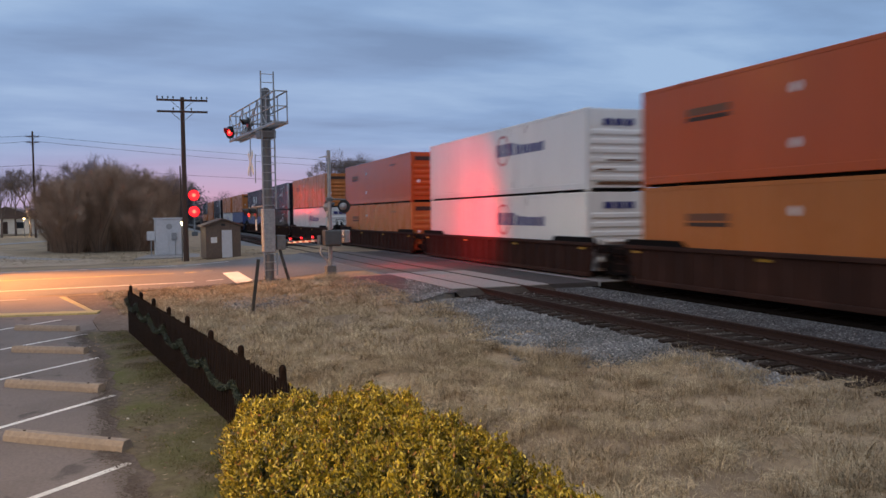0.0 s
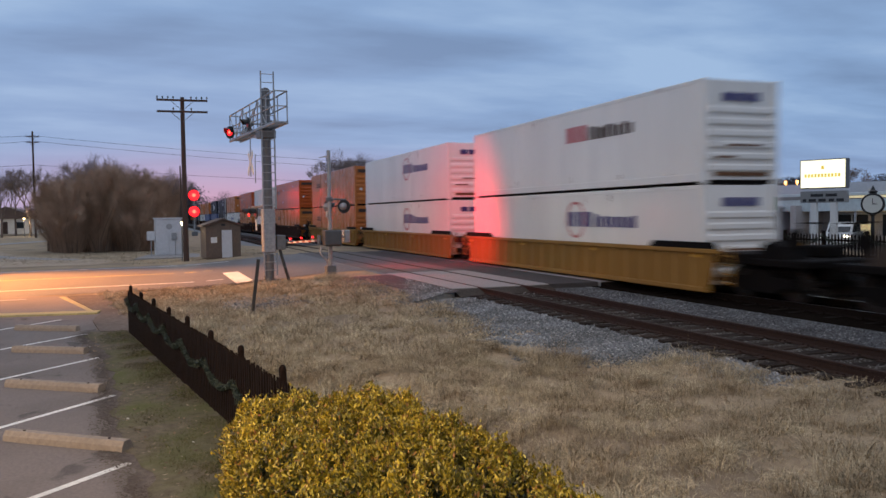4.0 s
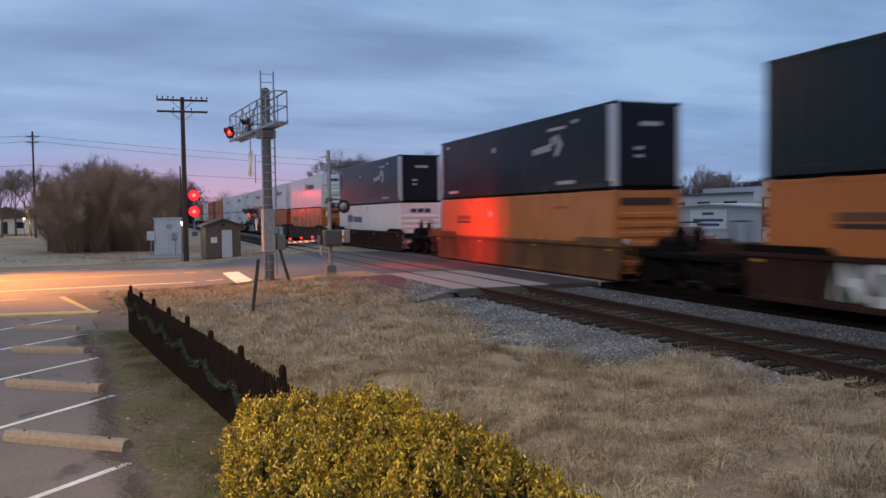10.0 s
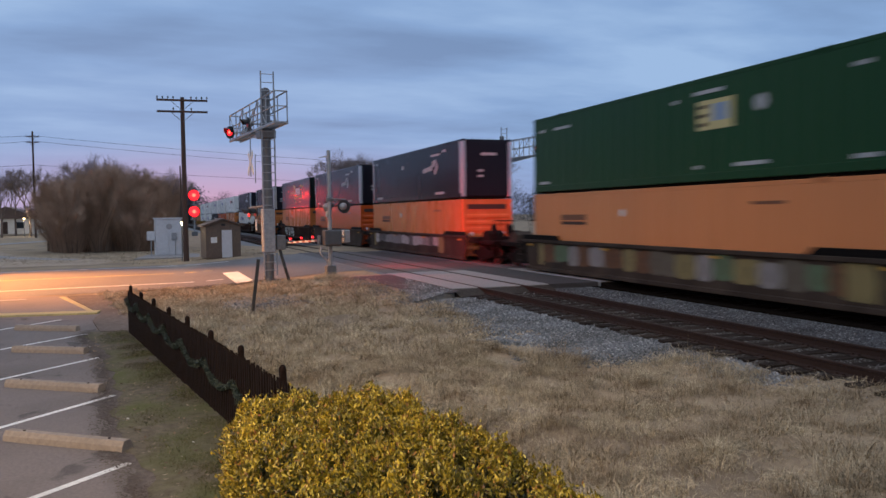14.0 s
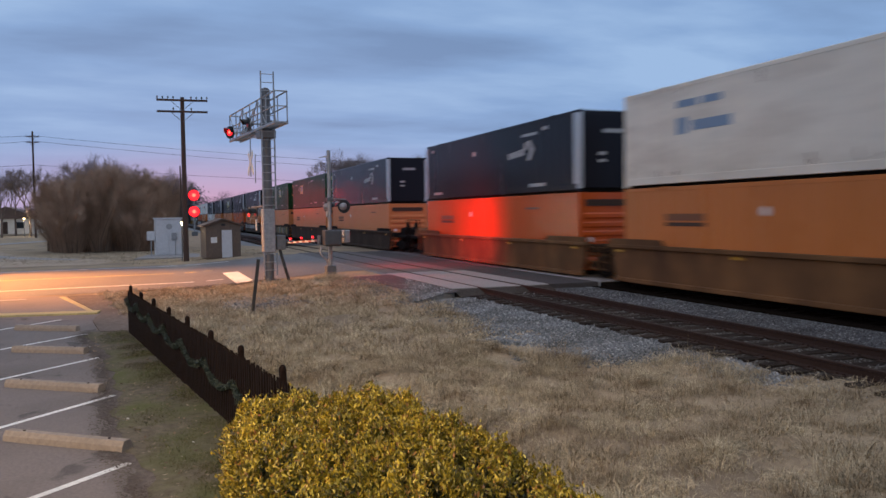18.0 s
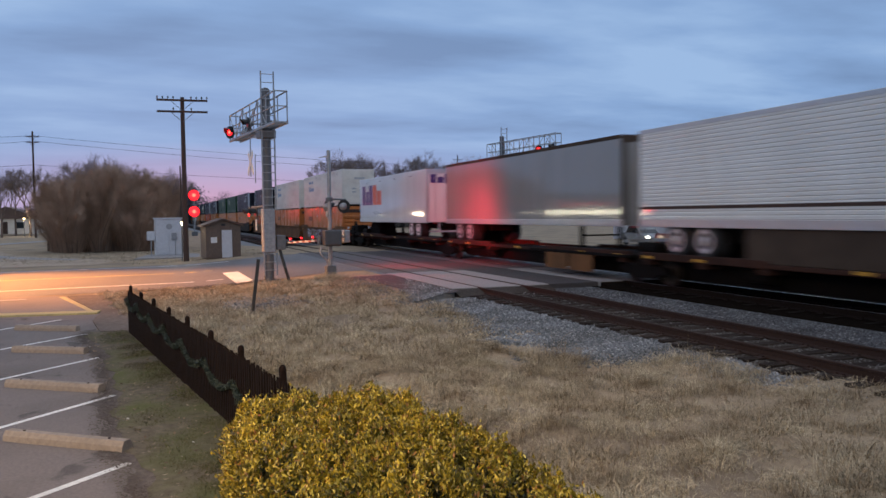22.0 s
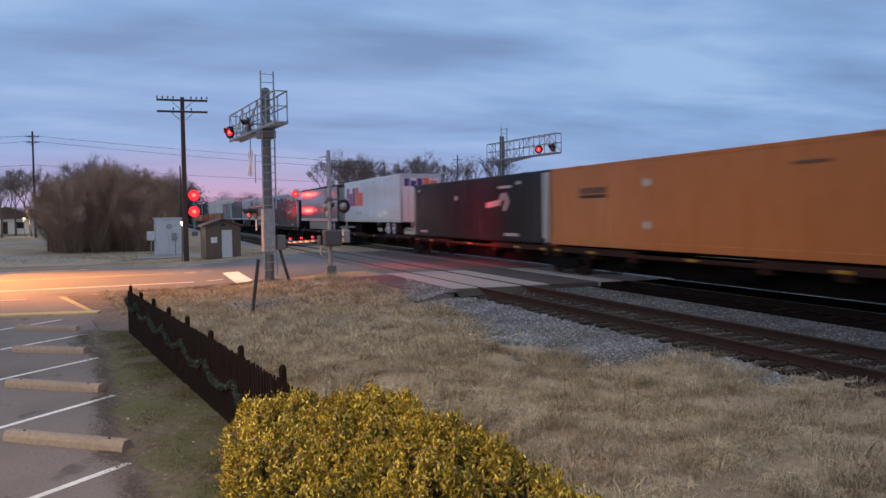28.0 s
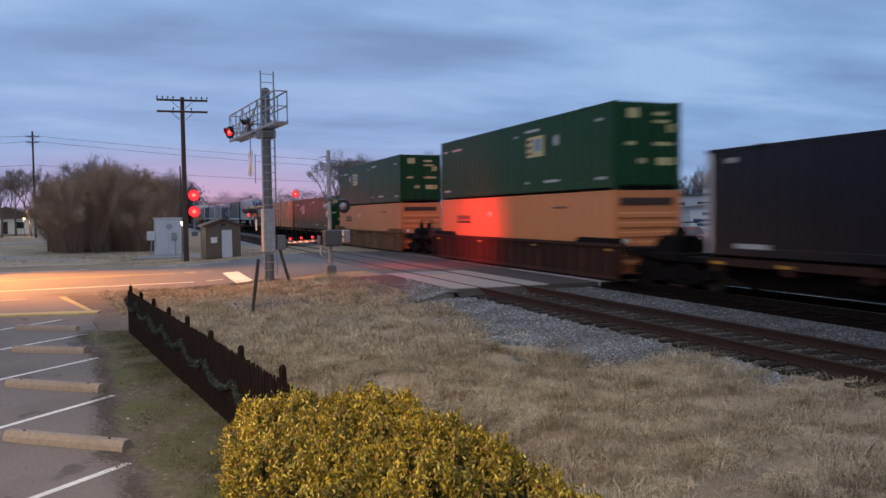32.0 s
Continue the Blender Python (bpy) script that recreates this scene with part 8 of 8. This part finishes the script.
# mill beyond the warehouse
mill = thing("mill", "pale low mill with pipes and a slender mast", "mill", "", pose(-92.6, 75.0, 0.0, 0, 0, 6))
part("wall", Form().box(-14.0, 8.0, 0, 10, -0.3, 4.9), METAL, mill)
part("roof", Form().box(-14.3, 8.3, -0.3, 10.3, 4.9, 5.2), BOX_GREY, mill, "dull grey flat roof")
part("upper_storey", Form().box(-5.0, 8.0, 4.0, 10, 5.2, 6.0), METAL, mill, "pale upper storey")
for i in range(4):
    part("window", Form().box(-12.0 + i * 5.0, -9.6 + i * 5.0, -0.06, 0.02, 2.2, 4.0), WIN, mill)
for x, h in ((-8.6, 7.4), (-7.7, 6.6), (-5.5, 6.9)):
    part("vent_pipe", Form().rod((x, 2.0, 5.3), (x, 2.0, h), 0.16, 0.16, 10).ring((x, 2.0, h), (0, 0, 1), [(0, 0.16), (0.05, 0.30), (0.30, 0.05)], 10), GALV, mill)
part("duct", Form().rod((-8.6, 2.0, 6.2), (-5.5, 2.0, 6.2), 0.12, n=8), GALV, mill)
for dx, dy in ((-0.35, 0), (0.35, 0), (0, 0.6)):
    part("mast_leg", Form().rod((-10.0 + dx, 2.0 + dy, 5.3), (-10.0 + dx * 0.4, 2.2, 9.8), 0.06, 0.05, 6), GALV_DARK, mill)
for k in range(5):
    part("mast_brace", Form().box(-10.42 + 0.04 * k, -9.58 - 0.04 * k, 1.94, 2.06, 5.9 + 0.75 * k, 5.98 + 0.75 * k), GALV_DARK, mill)
part("mast_tip", Form().rod((-10.0, 2.2, 9.8), (-10.0, 2.2, 11.0), 0.04, 0.02, 6), GALV_DARK, mill)
shop = thing("shop_building", "low shop with long pale canopy and dark windows", "shop", "", pose(-45.5, 46.5, 0.1, 0, 0, 8))
part("wall", Form().box(0, 26, 1.0, 12, 0, 3.4), WALLB, shop)
part("wing_wall", Form().box(-0.5, 0.0, -2.0, 6, 0, 2.9), WALLB, shop)
part("canopy", Form().box(-3, 27, -1.4, 1.2, 2.45, 3.75, 0.03), TEAL, shop, "long pale teal canopy")
part("canopy_band", Form().box(-3, 27, -1.43, -1.40, 3.3, 3.55), P["grey"], shop)
part("parapet", Form().box(-8, 27, 3, 11, 3.4, 4.6), METAL, shop)
for i in range(7):
    w = part("window", Form().box(1.2 + i * 3.5, 3.6 + i * 3.5, 0.95, 1.03, 0.7, 2.2), WIN, shop, "dark shop window")
    part("window_frame", Form().box(1.1 + i * 3.5, 3.7 + i * 3.5, 0.94, 0.99, 2.2, 2.3).box(1.1 + i * 3.5, 3.7 + i * 3.5, 0.94, 0.99, 0.6, 0.7).box(2.36 + i * 3.5, 2.44 + i * 3.5, 0.93, 0.98, 0.7, 2.2), METAL, w)
WARM_LIT = material("warm_lit_window", (0.8, 0.7, 0.45), 0.3, emit=(1.0, 0.80, 0.42), power=0.40, bump=0)
for a, b in ((2.0, 2.95), (3.1, 4.1)):
    part("lit_window", Form().box(a, b, 0.90, 0.935, 0.25, 1.5, 0.01), WARM_LIT, shop, "warmly lit shop window")
part("lit_fascia", Form().box(3.6, 9.0, -1.46, -1.431, 3.36, 3.52), WARM_LIT, shop, "warmly lit strip along the canopy")
part("lit_soffit", Form().box(2.5, 9.5, -0.6, 0.6, 2.43, 2.447), WARM_LIT, shop, "warmly lit soffit panel")
for i in range(8):
    part("canopy_post", Form().box(0.5 + i * 3.5, 0.62 + i * 3.5, -1.2, -1.08, 0, 2.5), METAL, shop)
AMBER = material("lit_amber_lamp", (0.9, 0.5, 0.2), 0.3, emit=(1.0, 0.42, 0.10), power=8.0, bump=0)
for x in (-5.0, -3.9, 5.6):
    part("roof_lamp", Form().ring((x, 3.2, 4.75), (0, 0, 1), [(0, 0.06), (0.1, 0.12), (0.2, 0.06)], 10).rod((x, 3.2, 4.5), (x, 3.2, 4.8), 0.03), AMBER, shop, "small lit amber lamp")
house = thing("house", "small pale house with low roof far off", "house", "", pose(-150, -21.5, 0.3))
part("wall", Form().box(-8, 0, -6, 4.2, 0, 2.6), P["old_white"], house)
part("roof", Form().prism([(-6.5, 2.55), (4.7, 2.55), (-0.9, 4.6)], "x", -8.4, 0.4), ROOF, house)
for y in (-4, 0.5):
    part("window", Form().box(-0.02, 0.03, y, y + 1.2, 0.9, 2.0), WIN, house)
part("door", Form().box(-0.02, 0.03, -1.6, -0.7, 0.0, 2.05), P["slot"], house)
hl = thing("porch_lamp", "lit white lamp on a post by the house", "lamp", "", pose(-140, -18.4, 0.0))
part("post", Form().rod((0, 0, 0), (0, 0, 2.6), 0.06, n=8), GALV_DARK, hl)
lamp("porch_lamp_light", "POINT", (-139.3, -18.4, 2.85), (-130, -18, 0), 420, (1.0, 0.80, 0.5), 0.25)
part("bulb", Form().ring((0, 0, 2.62), (0, 0, 1), [(0, 0.08), (0.10, 0.19), (0.22, 0.19), (0.30, 0.06)], 12), YELLOW_LIT, hl, "lit yellowish bulb")

# lit roadside sign
SIGN_GLOW = material("lit_sign_face", (0.9, 0.88, 0.7), 0.4, emit=(1.0, 0.93, 0.62), power=1.35, bump=0)
SIGN_INK = material("backlit_gold_letters", (0.5, 0.38, 0.08), 0.4, emit=(0.80, 0.58, 0.10), power=0.75, bump=0)
sign = thing("shop_sign", "lit pale yellow sign box on two white posts", "sign", "", pose(-34.5, 36.0, 0.3, 0, 0, 20))
box = part("sign_box", Form().box(-1.30, 1.30, -0.22, 0.22, 3.58, 5.24, 0.03), GALV_DARK, sign)
part("face", Form().box(-1.24, 1.24, -0.24, -0.221, 3.64, 5.18, 0.01), SIGN_GLOW, box, "glowing pale sign face")
f = Form()
for i in range(11):
    f.box(-1.02 + i * 0.187, -1.02 + i * 0.187 + 0.125, -0.247, -0.241, 4.22, 4.42)
f.box(-0.08, 0.08, -0.247, -0.241, 4.66, 4.86)
parts("letter_bar", f, SIGN_INK, box, "row of dull gold letter-like bars")
board = part("lower_board", Form().box(-1.30, 1.30, -0.16, 0.16, 2.78, 3.44, 0.02), P["grey"], sign, "grey message board")
f = Form()
for z, items in ((3.12, ((-0.7, 0.7), (0.15, 0.62))), (2.84, ((-1.15, 0.2), (-0.8, 0.4), (-0.25, 0.4), (0.32, 0.3), (0.75, 0.4)))):
    for x, w in items:
        f.box(x, x + w, -0.172, -0.16, z, z + 0.16)
parts("letter_bar", f, BLACK, board, "dark letter-like bars")
for x in (-0.55, 0.55):
    part("post", Form().box(x - 0.17, x + 0.17, -0.15, 0.15, -0.3, 2.78, 0.02), P["logo_white"], sign)

# stack of road signs
rs = thing("road_signs", "stack of small road signs on one post", "road sign", "", pose(-29.0, 27.0, 0.3, 0, 0, 25))
part("post", Form().box(-0.03, 0.03, -0.03, 0.03, -0.3, 3.7), GALV, rs)
GREEN_SIGN = material("green_sign_sheet", (0.02, 0.16, 0.09), 0.4)
part("sign_plate", Form().box(-0.34, 0.34, -0.05, -0.035, 3.05, 3.72, 0.004), P["logo_white"], rs, "white square sign")
part("sign_bars", Form().box(-0.1, 0.1, -0.056, -0.05, 3.25, 3.45), P["slot"], rs)
part("sign_plate", Form().box(-0.36, 0.36, -0.05, -0.035, 2.40, 3.00, 0.004), GREEN_SIGN, rs, "green sign")
part("sign_bars", Form().box(-0.25, 0.1, -0.056, -0.05, 2.55, 2.9), P["logo_white"], rs)
part("sign_plate", Form().prism([(-0.33, 1.6), (0.33, 1.6), (0.33, 2.1), (0.15, 2.3), (-0.15, 2.3), (-0.33, 2.1)], "y", -0.05, -0.035), P["slot"], rs, "dark shaped sign")
part("sign_bars", Form().box(-0.2, 0.2, -0.056, -0.05, 1.75, 1.85).box(-0.2, 0.2, -0.056, -0.05, 1.95, 2.05), P["grey"], rs)
part("sign_plate", Form().ring((0, -0.04, 1.22), (0, -1, 0), [(0, 0.33), (0.012, 0.33)], 20), P["logo_white"], rs, "white round sign")
part("sign_bars", Form().box(-0.12, 0.12, -0.06, -0.053, 1.18, 1.26), BLACK, rs)

# dark picket fence behind the tracks
f2 = thing("picket_fence", "dark picket fence with garland behind the tracks", "fence", "", pose(-31.7, 30.5, 0.18, 0, 0, 0))
pk2 = Form().prism([(-0.04, 0.0), (0.04, 0.0), (0.04, 1.28), (0.0, 1.36), (-0.04, 1.28)], "y", -0.012, 0.012).mesh("picket", FENCE)
for i in range(52):
    o = new("picket", pk2)
    o.parent = f2
    o.matrix_basis = pose(0.1 + i * 0.19, 0, 0)
for x in (0.0, 2.45, 4.9, 7.35, 9.8):
    part("post", Form().box(x - 0.07, x + 0.07, -0.07, 0.07, 0, 1.5, 0.01), FENCE, f2)
for z in (0.3, 1.0):
    part("rail", Form().box(0, 9.9, 0.01, 0.05, z, z + 0.09), FENCE, f2)


fg = np.random.default_rng(77)
fp = []
for a in (0.0, 2.45, 4.9, 7.35):
    t = fg.uniform(0, 1, 420)
    r, w = 0.10 * np.sqrt(fg.uniform(0, 1, 420)), fg.uniform(0, 2 * math.pi, 420)
    fp.append(np.stack([a + 2.45 * t, -0.08 + r * np.cos(w), 1.28 - 0.42 * 4 * t * (1 - t) + r * np.sin(w)], 1))
fp = np.concatenate(fp)
fgv, fgf = leaf_cloud(fp, fg.normal(0, 1, (len(fp), 3)), 0.11, fg, 0.7, None, 0.14)
far_garland = new("garland", raw_mesh("garland", fgv, fgf, GARLAND))
far_garland.matrix_basis = f2.matrix_basis.copy()
tagged(far_garland, "dark green garland draped along the far fence", "garland")

# street clock behind the fence
CLOCK_FACE = material("pale_clock_face", (0.62, 0.64, 0.60), 0.35, 0, 4, 0.05, 0.8, 0.1, 0.02)
clock = thing("street_clock", "dark cast-iron street clock with pale round face", "clock", "", pose(-27.37, 31.5, 0.2, 0, 0, 34))
part("column", Form().ring((0, 0, 0), (0, 0, 1), [(-0.2, 0.22), (0.30, 0.22), (0.36, 0.13), (0.9, 0.10), (1.0, 0.13), (1.1, 0.09), (2.15, 0.075), (2.22, 0.14), (2.30, 0.08)], 14), BLACK, clock)
case = part("case", Form().ring((0, 0.13, 2.72), (0, -1, 0), [(0, 0.44), (0.03, 0.50), (0.23, 0.50), (0.26, 0.44)], 24), BLACK, clock, "black round clock case")
for sgn in (-1, 1):
    part("face", Form().ring((0, sgn * 0.13, 2.72), (0, sgn, 0), [(0, 0.41), (0.012, 0.41)], 24), CLOCK_FACE, case, "pale round clock face")
    part("clock_needle", Form().box(-0.015, 0.015, min(sgn * 0.143, sgn * 0.15), max(sgn * 0.143, sgn * 0.15), 2.72, 2.98).box(0.0, 0.18, min(sgn * 0.143, sgn * 0.15), max(sgn * 0.143, sgn * 0.15), 2.70, 2.735), BLACK, case)
part("crest", Form().ring((0, 0, 3.16), (0, 0, 1), [(0, 0.20), (0.08, 0.14), (0.14, 0.22), (0.22, 0.10), (0.42, 0.02)], 12), BLACK, clock)

# ---- parked cars ----
def car(at, turn, paint_, words, long_, high, kind="sedan", lit=True):
    c = thing("parked_car", words, "car", "parked cars", pose(*at, 0, 0, turn))
    L, H = long_, high
    if kind == "pickup":
        low = [(0, 0.32), (0, 0.95), (0.12, 1.05), (L * 0.40, 1.05), (L * 0.40, 1.08), (L * 0.72, 1.05), (L * 0.95, 0.98), (L, 0.80), (L, 0.32)]
        cabin = [(L * 0.36, 1.04), (L * 0.40, H), (L * 0.60, H), (L * 0.72, 1.04)]
    elif kind == "suv":
        low = [(0, 0.32), (0, 0.95), (0.05, 1.05), (L * 0.72, 1.05), (L * 0.96, 0.92), (L, 0.75), (L, 0.32)]
        cabin = [(L * 0.02, 1.04), (L * 0.08, H - 0.05), (L * 0.15, H), (L * 0.56, H), (L * 0.74, 1.04)]
    else:
        low = [(0, 0.30), (0.0, 0.72), (0.1, 0.90), (L * 0.75, 0.88), (L * 0.95, 0.72), (L, 0.58), (L, 0.30)]
        cabin = [(L * 0.10, 0.89), (L * 0.26, H), (L * 0.55, H), (L * 0.74, 0.88)]
    part("body", Form().prism(low, "y", -0.88, 0.88), paint_, c)
    cx = sum(p[0] for p in cabin) / len(cabin)
    part("cabin", Form().prism(cabin, "y", -0.72, 0.72), paint_, c)
    for sgn in (-1, 1):
        g = [(cx + (x - cx) * 0.88, 0.06 + z * 0.955) for x, z in cabin]
        part("side_window", Form().prism(g, "y", sgn * 0.722 - 0.004, sgn * 0.722 + 0.004), WIN, c)
    a, b = cabin[-1], cabin[-2]
    part("windscreen", Form().add([(a[0] + 0.012, -0.64, a[1] + 0.03), (a[0] + 0.012, 0.64, a[1] + 0.03), (b[0] + 0.03, 0.60, b[1] - 0.05), (b[0] + 0.03, -0.60, b[1] - 0.05)], [(0, 1, 2, 3)]), WIN, c)
    for x in (L * 0.19, L * 0.81):
        for sgn in (-1, 1):
            w = part("wheel", Form().ring((x, sgn * 0.72, 0.32), (0, sgn, 0), [(0, 0.2), (0.0, 0.31), (0.03, 0.33), (0.15, 0.33), (0.18, 0.30), (0.182, 0.2)], 18), P["tyre"], c)
            part("rim", Form().ring((x, sgn * 0.72, 0.32), (0, sgn, 0), [(0.15, 0.2), (0.178, 0.19), (0.17, 0.05)], 14), P["silver"], w)
    for yy in (-0.66, 0.66):
        part("headlight", Form().box(L - 0.03, L + 0.012, yy - 0.15, yy + 0.15, 0.58 if kind == "sedan" else 0.74, 0.70 if kind == "sedan" else 0.88, 0.02), WHITE_LIT if lit else P["silver"], c, "lit headlight" if lit else "")
        part("tail_light", Form().box(-0.012, 0.02, yy - 0.13, yy + 0.13, 0.68, 0.85, 0.01), P["logo_red"], c)
    part("bumper", Form().box(L - 0.06, L + 0.05, -0.84, 0.84, 0.30, 0.48, 0.04), paint_, c)
    return c


car((-51.3, 34.5, 0.25), -12, P["grey"], "silver saloon with lit headlights behind the tracks", 4.5, 1.42, "sedan")
car((-46.8, 34.3, 0.12), -6, P["dark_red"], "dark red pickup truck parked behind the tracks", 5.2, 1.52, "pickup", False)
car((-39.7, 43.6, 0.2), -58, P["gloss_white"], "white estate car with lit headlights behind the fence", 4.4, 1.66, "suv")


# two amber lamps on posts far behind the warehouse
for at in ((-77.5, 50.0, 3.92), (-74.3, 50.0, 3.64)):
    al = thing("street_lamp", "small amber lamp on a post behind the warehouse", "street lamp", "amber lamps", pose(at[0], at[1], 0.0))
    part("post", Form().rod((0, 0, -0.2), (0, 0, at[2] - 0.1), 0.06, 0.04, 8), GALV_DARK, al)
    part("lamp", Form().ring((0, 0, at[2] - 0.14), (0, 0, 1), [(0, 0.08), (0.08, 0.17), (0.18, 0.17), (0.28, 0.05)], 12), AMBER, al, "lit amber lamp")

# ---- the train runs ----
def motions():
    for ob, s, z in MOVERS:
        walk(ob, [(t, pose(s - run(t), FAR_Y, z)) for t in (0.0, 4.0, 8.0, 12.0, 16.0, 20.0, 24.0, 28.0, 32.0)])


motions()
